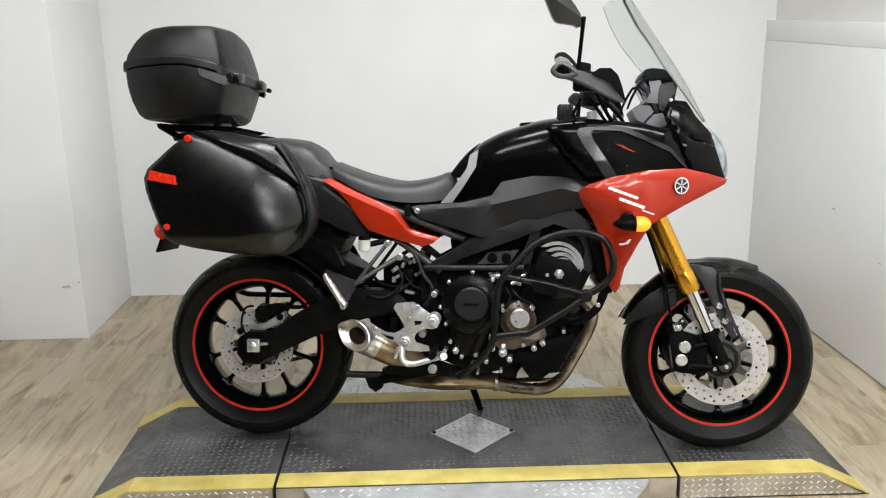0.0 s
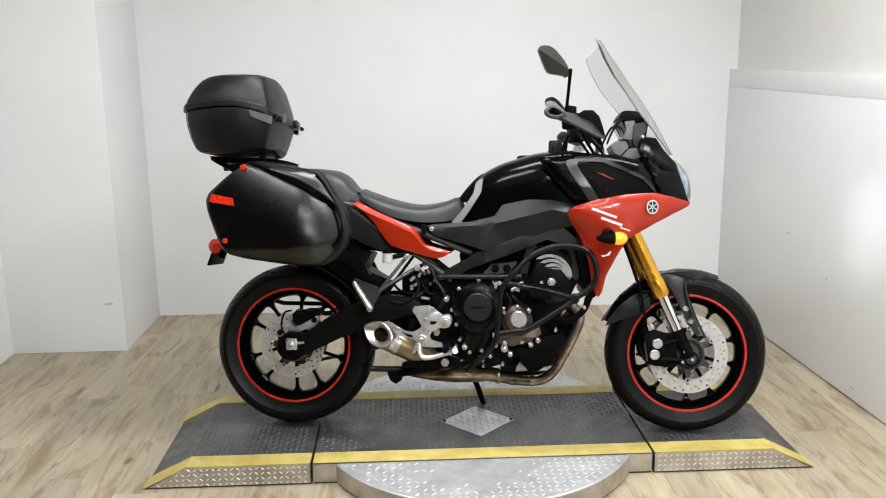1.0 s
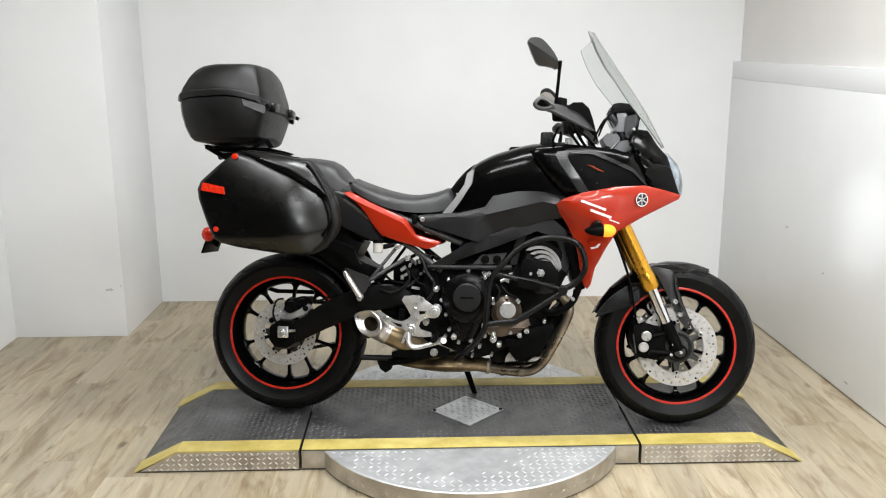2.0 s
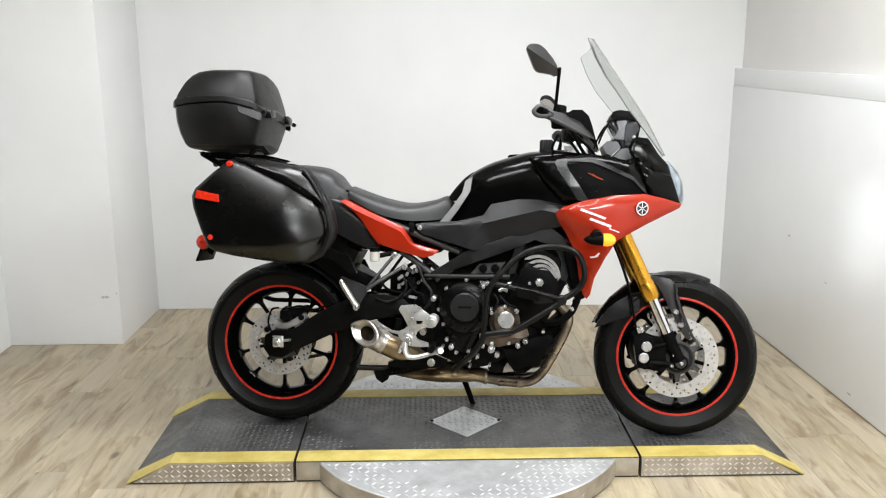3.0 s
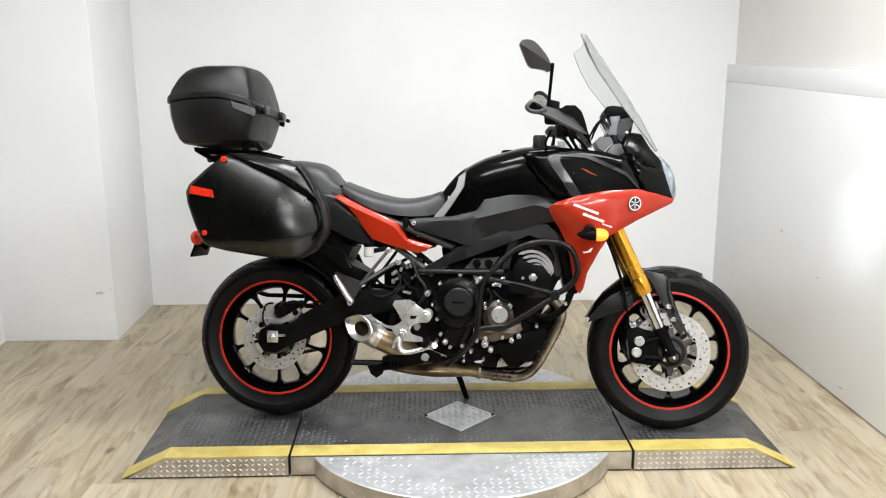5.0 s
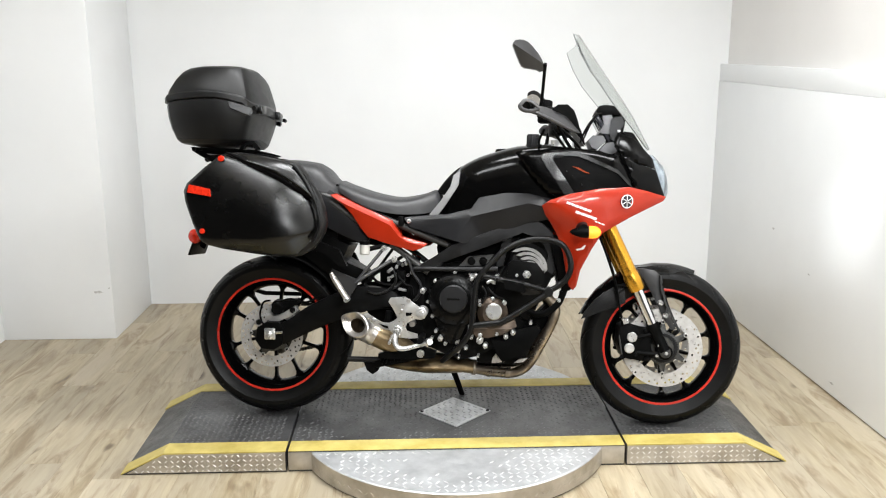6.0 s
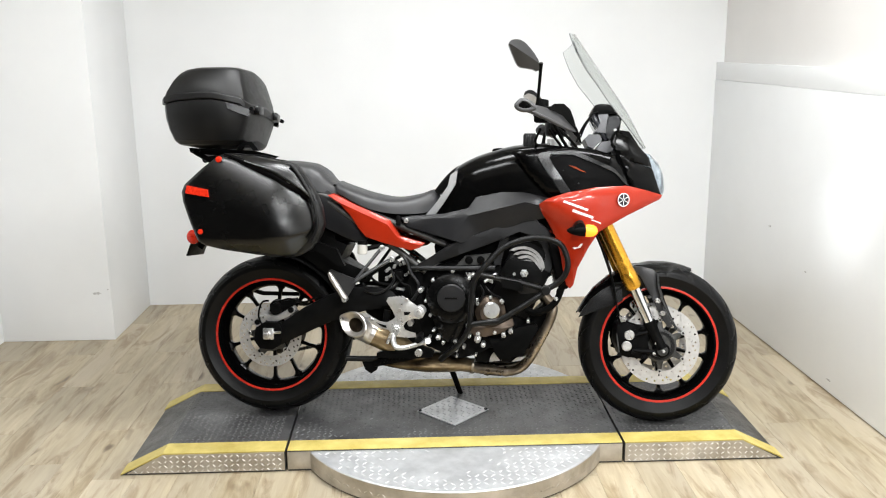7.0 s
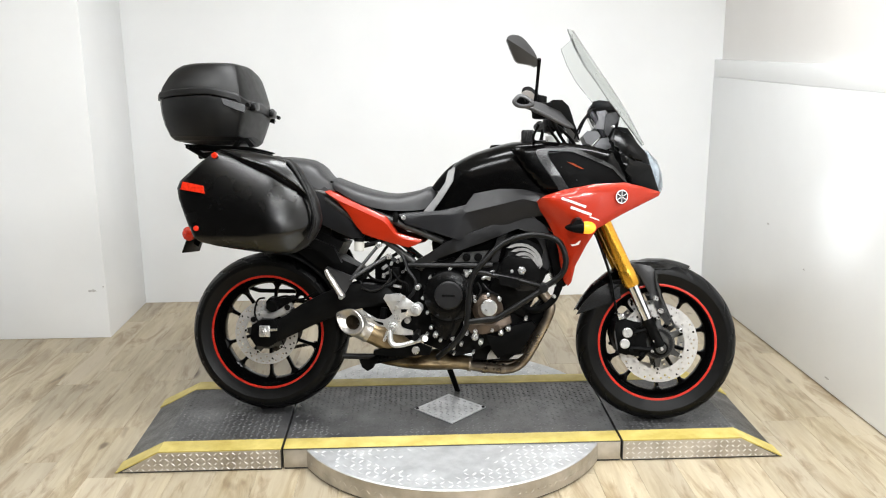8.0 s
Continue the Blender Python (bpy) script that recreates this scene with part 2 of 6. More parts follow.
def sit(bm, spread=(0.0, 0.0)):
    """Trims a piece to the stance: flanks drop a little as they spread, and swept-back pieces come forward."""
    for v in bm.verts:
        x, d, z = v.co.x, abs(v.co.y), v.co.z
        v.co.x = x + (spread[v.co.y > 0] - 0.0252) * d + 0.007 - 0.0225 * x - 0.0169 * z + 0.0248 * x * z + 0.0091 * x * x
        v.co.z = z + 0.0097 - 0.012 * x - 0.0689 * d + 0.009 * x * z
    return bm


def part(name, bm, material, parent, label="", smooth=35, plain=False):
    if not plain and "motorcycle" in (parent.name, parent.parent.name if parent.parent else ""):
        sit(bm)
    while parent.parent and parent.parent.parent:
        parent = parent.parent
    ob = new(name, mesh_of(name, bm, material, smooth))
    ob.parent = parent
    return tagged(ob, label)


def thing(name, label, category, m=None, group="", kind=""):
    ob = new(name)
    ob.empty_display_size = 0.1
    if m is not None:
        ob.matrix_world = m
    return tagged(ob, label, category, group, kind)


def merge(*bms):
    out = bmesh.new()
    for b in bms:
        me = bpy.data.meshes.new("tmp")
        b.to_mesh(me)
        b.free()
        out.from_mesh(me)
        bpy.data.meshes.remove(me)
    return out


def moved(bm, m):
    bmesh.ops.transform(bm, matrix=m, verts=bm.verts)
    return bm


def box(x0, x1, y0, y1, z0, z1, bevel=0.0, segments=2):
    bm = bmesh.new()
    bmesh.ops.create_cube(bm, size=1)
    bmesh.ops.transform(bm, verts=bm.verts, matrix=Matrix.Translation(((x0 + x1) / 2, (y0 + y1) / 2, (z0 + z1) / 2)) @ Matrix.Diagonal((x1 - x0, y1 - y0, z1 - z0, 1)))
    if bevel:
        bmesh.ops.bevel(bm, geom=bm.edges[:], offset=bevel, segments=segments, affect="EDGES", profile=0.5)
    return bm


def smooth_path(pts, steps=6, closed=False):
    """Catmull-Rom through the points."""
    pts = [Vector(p) for p in pts]
    n = len(pts)
    out = []
    for i in range(n if closed else n - 1):
        if closed:
            p0, p1, p2, p3 = pts[i - 1], pts[i], pts[(i + 1) % n], pts[(i + 2) % n]
        else:
            p0, p1, p2, p3 = pts[max(i - 1, 0)], pts[i], pts[i + 1], pts[min(i + 2, n - 1)]
        for k in range(steps):
            t = k / steps
            out.append(0.5 * (2 * p1 + (p2 - p0) * t + (2 * p0 - 5 * p1 + 4 * p2 - p3) * t * t + (3 * p1 - p0 - 3 * p2 + p3) * t ** 3))
    if not closed:
        out.append(pts[-1])
    return out


def tube(pts, radius, segments=12, steps=6, flat=1.0):
    """A round bar along a smooth line; radius is one number or one for each point."""
    path = smooth_path(pts, steps) if steps > 1 else [Vector(p) for p in pts]
    n = len(path)
    if isinstance(radius, (int, float)):
        radii = [radius] * n
    else:
        radii = [float(np.interp(i / (n - 1), np.linspace(0, 1, len(radius)), radius)) for i in range(n)]
    bm = bmesh.new()
    rings, side = [], None
    for i, p in enumerate(path):
        ahead = (path[min(i + 1, n - 1)] - path[max(i - 1, 0)]).normalized()
        if side is None:
            side = ahead.orthogonal().normalized()
        side = (side - ahead * side.dot(ahead)).normalized()
        up = ahead.cross(side)
        rings.append([bm.verts.new(p + radii[i] * (math.cos(a) * side + flat * math.sin(a) * up)) for a in (2 * math.pi * k / segments for k in range(segments))])
    for a, b in zip(rings, rings[1:]):
        for k in range(segments):
            bm.faces.new((a[k], a[(k + 1) % segments], b[(k + 1) % segments], b[k]))
    bm.faces.new(rings[0][::-1])
    bm.faces.new(rings[-1])
    return bm


def rod(a, b, radius, segments=12):
    return tube([a, b], radius, segments, 1)


def lathe(profile, segments=48, closed=False):
    """Turns (radius, y) round the Y axis."""
    bm = bmesh.new()
    rings = []
    for r, y in profile:
        if r < 1e-5:
            rings.append([bm.verts.new((0, y, 0))])
        else:
            rings.append([bm.verts.new((r * math.cos(a), y, r * math.sin(a))) for a in (2 * math.pi * k / segments for k in range(segments))])
    pairs = list(zip(rings, rings[1:]))
    if closed:
        pairs.append((rings[-1], rings[0]))
    for a, b in pairs:
        for k in range(segments):
            j = (k + 1) % segments
            if len(a) == 1 and len(b) > 1:
                bm.faces.new((a[0], b[j], b[k]))
            elif len(b) == 1 and len(a) > 1:
                bm.faces.new((a[k], a[j], b[0]))
            elif len(a) > 1:
                bm.faces.new((a[k], a[j], b[j], b[k]))
    return bm


def button(x, z, y0, y1, radius, segments=16, bevel=0.15):
    """A short turned boss along Y, with a rounded near rim."""
    e = radius * bevel * (1 if y1 < y0 else -1)
    bm = lathe([(0, y0), (radius, y0), (radius, y1 + e), (radius * (1 - bevel), y1), (0, y1)], segments)
    return moved(bm, Matrix.Translation((x, 0, z)))


def loft(loops, caps=True):
    bm = bmesh.new()
    rings = [[bm.verts.new(p) for p in loop] for loop in loops]
    n = len(rings[0])
    for a, b in zip(rings, rings[1:]):
        for k in range(n):
            bm.faces.new((a[k], a[(k + 1) % n], b[(k + 1) % n], b[k]))
    if caps:
        bm.faces.new(rings[0][::-1])
        bm.faces.new(rings[-1])
    return bm


def edge_distance(x, z, outline):
    best = 1e9
    n = len(outline)
    for i in range(n):
        ax, az = outline[i]
        bx, bz = outline[(i + 1) % n]
        dx, dz = bx - ax, bz - az
        t = max(0, min(1, ((x - ax) * dx + (z - az) * dz) / (dx * dx + dz * dz + 1e-12)))
        best = min(best, math.hypot(x - ax - t * dx, z - az - t * dz))
    return best


def panel(outline, face, depth, rounding=0.012, step=0.03, curve=0, creases=()):
    """A moulded panel seen along Y: outline in (x, z), outer skin at y = face(x, z), an edge rounded off, depth in metres inwards.
    It is built for the right side, where out is -Y. The skin is split along the lines of creases, so that it can fold there."""
    if curve:
        outline = [(p.x, p.y) for p in smooth_path([(x, z, 0) for x, z in outline], curve, True)]
    bm = bmesh.new()
    f = bm.faces.new([bm.verts.new((x, 0, z)) for x, z in outline])
    for share in (0.18, 0.32, 0.5):
        inner = [g for g in bm.faces if g.calc_area() == max(h.calc_area() for h in bm.faces)]
        bmesh.ops.inset_region(bm, faces=inner, thickness=rounding * share, use_even_offset=True)
    for (ax, az), (bx, bz) in creases:
        bmesh.ops.bisect_plane(bm, geom=bm.verts[:] + bm.edges[:] + bm.faces[:], plane_co=(ax, 0, az), plane_no=(az - bz, 0, bx - ax), dist=1e-5)
    xs, zs = [p[0] for p in outline], [p[1] for p in outline]
    for lo, hi, axis in ((min(xs), max(xs), 0), (min(zs), max(zs), 2)):
        n = max(1, int((hi - lo) / step))
        for k in range(1, n):
            v = lo + (hi - lo) * k / n
            co, no = [0, 0, 0], [0, 0, 0]
            co[axis], no[axis] = v, 1
            bmesh.ops.bisect_plane(bm, geom=bm.verts[:] + bm.edges[:] + bm.faces[:], plane_co=co, plane_no=no, dist=1e-5)
    back = bmesh.ops.extrude_face_region(bm, geom=bm.faces[:])
    inner = {v for v in back["geom"] if isinstance(v, bmesh.types.BMVert)}
    for v in bm.verts:
        x, z = v.co.x, v.co.z
        y = face(x, z)
        if v in inner:
            v.co.y = y + depth
        else:
            d = min(edge_distance(x, z, outline) / rounding, 1)
            v.co.y = y + rounding * 0.8 * (1 - math.sqrt(max(0, 1 - (1 - d) ** 2)))
    return bm


def flip(bm):
    """The left-hand twin of a right-hand piece."""
    return moved(bm, Matrix.Diagonal((1, -1, 1, 1)))


def flat(d):
    return lambda x, z: -d


def bowl(cx, cz, d, rx, rz, drop):
    """A skin that is proudest at (cx, cz), at d, and falls off by drop at rx or rz from there."""
    return lambda x, z: -d + drop * (((x - cx) / rx) ** 2 + ((z - cz) / rz) ** 2)

# ---- the room ----
BACK, LEFT, CHASE_X, CHASE_Y, FRONT = 1.88, -2.30, -1.72, 1.25, -6.5


def wall(name, bm, material, label):
    ob = new(name, mesh_of(name, bm, material))
    return tagged(ob, label, "wall", kind="structure")


BAY = -2.4  # the white ceiling ends here; dark unseen walls beyond are added to darken reflections
LEFT_END = -0.7  # the white side wall ends here, unseen, so that black parts reflect darkness
wall("wall_back", box(CHASE_X - 0.6, 2.1, BACK, BACK + 0.12, 0, CEILING), WALL, "plain white painted back wall with faint unevenness")
wall("wall_left", box(LEFT - 0.12, LEFT, LEFT_END, CHASE_Y + 0.01, 0, CEILING), WALL, "white painted side wall meeting the boxed corner")
wall("wall_chase", box(LEFT - 0.1, CHASE_X, CHASE_Y, BACK - 0.002, 0, CEILING, 0.004), WALL, "white painted boxed-out corner chase with scuffs")
RIGHT_TURN = pose(1.66, -0.05, 0, 0, 0, 1.43)
wall_right = wall("wall_right", moved(box(0, 0.1, FRONT + 0.05, 1.93, 0.007, 1.2865, 0.0012), RIGHT_TURN), PANEL, "glossy white half-height side wall panel")
trim_right = wall("trim_right", moved(box(0.0015, 0.1, FRONT + 0.05, 1.93, 1.2875, 1.384, 0.0015), RIGHT_TURN), PANEL, "white fascia board capping the half-height wall")
wall("wall_upper", moved(box(0.045, 0.17, FRONT + 0.05, 1.93, 1.382, CEILING), RIGHT_TURN), UPPER_DIM, "painted upper side wall above the ledge, toned down for weaker light")
wall("wall_unseen_left", box(-4.12, -4.0, FRONT, LEFT_END, 0, CEILING), DARK_SURROUND, "unseen dark wall added behind the bay to darken reflections")
wall("wall_unseen_front", box(-4.12, 2.3, FRONT - 0.12, FRONT, 0, CEILING), DARK_SURROUND, "unseen dark wall added behind the bay to darken reflections")
wall("wall_return_left", box(-4.12, LEFT - 0.12, LEFT_END, LEFT_END + 0.1, 0, CEILING), DARK_SURROUND, "unseen dark return added beside the bay to darken reflections")
ceiling = new("ceiling", mesh_of("ceiling", box(LEFT - 0.2, 2.3, BAY, BACK + 0.12, CEILING, CEILING + 0.1), CEIL))
tagged(ceiling, "plain off-white ceiling with strip lights", "ceiling", kind="structure")
unseen_ceiling = new("ceiling_unseen", mesh_of("ceiling_unseen", box(-4.12, 2.3, FRONT - 0.12, BAY - 0.001, CEILING + 0.003, CEILING + 0.1), DARK_SURROUND))
side_ceiling = new("ceiling_side", mesh_of("ceiling_side", box(-4.12, LEFT - 0.201, BAY, LEFT_END + 0.1, CEILING + 0.003, CEILING + 0.1), DARK_SURROUND))
tagged(side_ceiling, "unseen dark ceiling added beside the bay to darken reflections", "ceiling", kind="structure")
tagged(unseen_ceiling, "unseen dark ceiling added behind the bay to darken reflections", "ceiling", kind="structure")
floor = new("floor", mesh_of("floor", box(-4.12, 2.3, FRONT - 0.12, BACK + 0.12, -0.1, -0.006), PLANK))
tagged(floor, "pale wood-look vinyl plank floor", "floor", kind="structure")

for lx, ly, watts in LAMPS:
    lamp = thing("strip_light", "white ceiling strip light with a frosted cover", "ceiling light", Matrix.Translation((lx, ly, CEILING if ly > BAY else CEILING + 0.003)), "ceiling strip lights")
    part("housing", box(-0.6, 0.6, -0.16, 0.16, -0.05, -0.001, 0.006), LAMP_BODY, lamp)
    part("diffuser", box(-0.57, 0.57, -0.14, 0.14, -0.075, -0.051, 0.008), LAMP_GLOW, lamp, "frosted glowing cover")


def scuff(x, z, w, h, seed, y=0.0):
    """An uneven smudge, 1 mm proud, facing -Y at the origin's wall."""
    rnd = random.Random(seed)
    n = 14
    pts = [(x + w * math.cos(6.283 * k / n) * rnd.uniform(0.4, 1), z + h * math.sin(6.283 * k / n) * rnd.uniform(0.3, 1)) for k in range(n)]
    return loft([[(px, y, pz) for px, pz in pts], [(px, y - 0.0008, pz) for px, pz in pts]])


chase = bpy.data.objects["wall_chase"]
part("scuff", scuff(-1.79, 0.255, 0.03, 0.011, 3, CHASE_Y), SCUFF, chase)
part("scuff", scuff(-1.735, 0.275, 0.006, 0.006, 5, CHASE_Y), SCUFF, chase)
for sy, sz, w, h, seed in ((1.02, 0.60, 0.02, 0.008, 1), (0.62, 0.47, 0.012, 0.006, 2), (0.33, 0.06, 0.03, 0.006, 4)):
    part("scuff", moved(scuff(0, sz, w, h, seed), RIGHT_TURN @ pose(-0.0001, sy + 0.05, 0, 0, 0, -90)), SCUFF, wall_right)

# ---- display platform and turntable ----
TOP = 0.08
P_FRONT, P_BACK, SEAM, KINK, TIP = -0.265, 0.39, 0.612, 1.05, 1.20
BAND = 0.082


def lug_field(places, height, size, name):
    """Raised tread bars: places is a list of (point, along, out)."""
    verts, faces = [], []
    for p, along, out in places:
        across = out.cross(along)
        b = len(verts)
        for u, v, h in ((-1, 0, 0), (0, -0.27, 0), (1, 0, 0), (0, 0.27, 0), (-0.45, 0, 1), (0.45, 0, 1)):
            verts.append(p + along * u * size + across * v * size + out * h * height)
        faces += [(b, b + 1, b + 4), (b + 1, b + 5, b + 4), (b + 1, b + 2, b + 5), (b + 2, b + 3, b + 5), (b + 3, b + 4, b + 5), (b + 3, b, b + 4)]
    me = bpy.data.meshes.new(name)
    me.from_pydata(verts, [], faces)
    return me


def lug_part(name, places, material, parent, height=0.0022, size=0.014):
    me = lug_field(places, height, size, name)
    me.materials.append(material.m)
    ob = new(name, me)
    ob.parent = parent
    return tagged(ob, kind="stuff")


def lug_grid(x0, x1, y0, y1, pitch, level, keep=None):
    out = []
    nx, ny = int((x1 - x0) / pitch), int((y1 - y0) / pitch)
    for i in range(nx):
        for j in range(ny):
            x, y = x0 + (i + 0.5) * pitch, y0 + (j + 0.5) * pitch
            if keep is None or keep(x, y):
                a = radians(45 if (i + j) % 2 else -45)
                out.append((Vector((x, y, level(x, y))), Vector((math.cos(a), math.sin(a), 0)), Vector((0, 0, 1))))
    return out


turntable = thing("turntable", "round silver tread-plate turntable lying under the platform", "turntable", Matrix.Translation((0, 0.12, 0)))
T_TOP = 0.0755
F_R, F_Y, B_R, B_Y = 0.588, -0.115, 0.615, -0.02  # the front and rear arcs, under the deck between them


def rim_line(e, n=64):
    """Outline of the plate, drawn in by e."""
    pts = [((F_R - e) * math.cos(a), F_Y + (F_R - e) * math.sin(a)) for a in (math.pi + math.pi * k / n for k in range(n + 1))]
    return pts + [((B_R - e) * math.cos(a), B_Y + (B_R - e) * math.sin(a)) for a in (math.pi * k / n for k in range(n + 1))]


part("plate", loft([[(x, y, z) for x, y in rim_line(e)] for e, z in ((0, 0.007), (0, T_TOP - 0.003), (0.004, T_TOP))]), TREAD, turntable, smooth=30)
# dark ring that stands in for the shade in the floor gap
part("shade_ring", loft([[(x, y, z) for x, y in rim_line(e)] for e, z in ((0.004, 0.001), (0.004, 0.008))]), DECK, turntable, "dark ring standing in for the shade under the rim", 30)
part("rim_band", loft([[(x, y, z) for x, y in rim_line(e)] for e, z in ((-0.0015, 0.007), (-0.0015, T_TOP - 0.004), (0.002, T_TOP - 0.004), (0.002, 0.007), (-0.0015, 0.007))], False), TREAD_SIDE, turntable, "scuffed bare rim", 30)
worn = random.Random(3)


def on_plate(x, y):
    """Front and rear of the plate, the tread rubbed away ahead of the middle."""
    if P_FRONT - 0.13 < y < P_BACK - 0.11 or math.hypot(x, y - (F_Y if y < 0 else B_Y)) > 0.57:
        return False
    rubbed = noise.noise(Vector((x * 3.1 + 4.2, y * 3.1, 0.7))) - 1.6 * math.hypot((x + 0.08) / 0.6, (y + 0.47) / 0.25) + 1.25
    return worn.random() > rubbed


lug_part("tread", lug_grid(-0.64, 0.64, -0.72, 0.64, 0.0275, lambda x, y: T_TOP, on_plate), TREAD_LUG, turntable, 0.0022, 0.0115)
rim_places = []
for k in range(150):
    a = 2 * math.pi * k / 150
    out = Vector((math.cos(a), math.sin(a), 0))
    side = Vector((-math.sin(a), math.cos(a), 0))
    if not P_FRONT - 0.12 < (F_Y if math.sin(a) < 0 else B_Y) + 0.6 * math.sin(a) < P_BACK - 0.12:
        rim_places.append((out * ((F_R if math.sin(a) < 0 else B_R) + 0.0015) + Vector((0, F_Y if math.sin(a) < 0 else B_Y, 0.035)), (side + Vector((0, 0, 1 if k % 2 else -1))).normalized(), out))
lug_part("rim_tread", rim_places, TREAD_SIDE, turntable, 0.0016, 0.009)

platform = thing("display_platform", "low black tread-plate platform with yellow painted edges", "platform")


def deck_section(name, x0, x1, bottom):
    """A flat piece of deck with its three painted bands, each a part of its own."""
    deck = part(name, box(x0, x1, P_FRONT, P_BACK, bottom, TOP, 0.002), DECK, platform)
    for y0, y1 in ((P_FRONT + 0.001, P_FRONT + BAND), (P_BACK - BAND, P_BACK - 0.001)):
        part("yellow_band", box(x0 + 0.001, x1 - 0.001, y0, y1, TOP - 0.001, TOP + 0.002, 0.0008), YELLOW, deck, "worn yellow safety paint")
    return deck


def level_at(x):
    return TOP if abs(x) < KINK else TOP * max(0, (TIP - abs(x)) / (TIP - KINK))


GAP = 0.004
middle = deck_section("middle_deck", -SEAM + GAP, SEAM - GAP, T_TOP + 0.0005)
for sx in (-1, 1):
    for y0, y1 in ((P_FRONT + 0.002, P_FRONT + 0.03), (P_BACK - 0.03, P_BACK - 0.002)):
        a, b = sorted((sx * 0.512, sx * (SEAM - GAP)))
        part("skirt_plate", box(a, b, y0, y1, 0.007, T_TOP, 0.001), TREAD_SIDE, middle, "scuffed bare tread-plate side")
        # dark strip drawn as the shade below the skirt plate
        part("skirt_shade", box(a + 0.001, b - 0.001, y0 + 0.002, y1 - 0.002, 0.001, 0.008), DECK, middle)
    # end ramp: level, then sloping to the floor
    prof = [(SEAM + GAP, 0.001), (SEAM + GAP, TOP), (KINK, TOP), (TIP, 0.004), (TIP, 0.001)]
    bm = loft([[(sx * x, y, z) for x, z in prof] for y in (P_FRONT + 0.003, P_BACK - 0.003)])
    ramp = part("end_ramp", bm, DECK, platform, "black end section sloping to the floor", 20)
    for y0, y1 in ((P_FRONT, P_FRONT + BAND), (P_BACK - BAND, P_BACK)):
        band = loft([[(sx * x, y, z) for x, z in ((SEAM + GAP, TOP - 0.002), (SEAM + GAP, TOP + 0.002), (KINK, TOP + 0.002), (TIP + 0.006, 0.006), (TIP + 0.006, 0.001), (KINK, TOP - 0.004))] for y in (y0, y1)])
        part("yellow_band", band, YELLOW, ramp, "worn yellow safety paint", 20)
    for y0, y1 in ((P_FRONT - 0.001, P_FRONT + 0.002), (P_BACK - 0.002, P_BACK + 0.001)):
        # plate stops above the floor; the black ramp body below draws its shade line
        side = loft([[(sx * x, y, z) for x, z in ((SEAM + GAP + 0.002, 0.007), (SEAM + GAP + 0.002, TOP - 0.003), (KINK, TOP - 0.003), (TIP - 0.018, 0.007))] for y in (y0, y1)])
        part("side_plate", side, TREAD_SIDE, ramp, "scuffed bare tread-plate side", 20)
    places = []
    for k in range(27):
        for row in range(4):
            x, z = SEAM + 0.022 + k * 0.0215, 0.012 + row * 0.0185
            if z < level_at(x) - 0.010:
                places.append((Vector((sx * x, P_FRONT - 0.001, z)), Vector((1, 0, 0.8 if (k + row) % 2 else -0.8)).normalized(), Vector((0, -1, 0))))
    lug_part("side_tread", places, TREAD_LUG, ramp, 0.0013, 0.0085)
    a, b = sorted((sx * (SEAM + 0.015), sx * (TIP - 0.03)))
    lug_part("deck_tread", lug_grid(a, b, P_FRONT + BAND, P_BACK - BAND, 0.021, lambda x, y: level_at(x)), DECK_LUG, ramp, 0.0019, 0.0092)
DIA = 0.142


def off_diamond(x, y):
    return abs(x - 0.005) + abs(y - 0.055) > DIA + 0.012


lug_part("deck_tread", lug_grid(-SEAM + 0.012, SEAM - 0.012, P_FRONT + BAND, P_BACK - BAND, 0.021, lambda x, y: TOP, lambda x, y: off_diamond(x, y) and (y > 0.16 or worn.random() < 0.7 + 0.9 * max(0, y))), DECK_LUG, middle, 0.0019, 0.0092)
dia = [(0.005 - DIA, 0.055), (0.005, 0.055 - DIA), (0.005 + DIA, 0.055), (0.005, 0.055 + DIA)]
for sx in (-0.125, 0.135):
    part("patch_screw", moved(lathe([(0, -0.0032), (0.006, -0.0032), (0.0075, -0.0055), (0.004, -0.006), (0, -0.0048)], 16), Matrix.Translation((sx, 0.055, TOP)) @ Matrix.Rotation(radians(-90), 4, "X")), IRON, middle)
part("diamond_patch", loft([[(x, y, TOP - 0.001) for x, y in dia], [(x, y, TOP + 0.003) for x, y in dia]]), TREAD, middle, "bare silver tread-plate diamond", 0)
lug_part("patch_tread", lug_grid(-0.14, 0.15, -0.09, 0.2, 0.024, lambda x, y: TOP + 0.003, lambda x, y: not off_diamond(x, y) and abs(x - 0.005) + abs(y - 0.055) < DIA - 0.012), TREAD, middle, 0.0025, 0.012)

# ---- the motorcycle: x ahead, y to its left, z up, from the rear tyre's foot ----
bike = thing("motorcycle", "black and red sport-touring motorcycle leaning on its side stand", "motorcycle", pose(-0.70, 0.098, TOP + 0.002, -11.0, 0, -6.5))
BAR_SWEEP = (0.139, 0.36)  # how far the right and left bar pieces come forward for each metre off the middle


def steer_part(name, bm, material, parent=None, label="", smooth=35):
    return part(name, sit(bm, BAR_SWEEP), material, parent or bike, label, smooth, True)


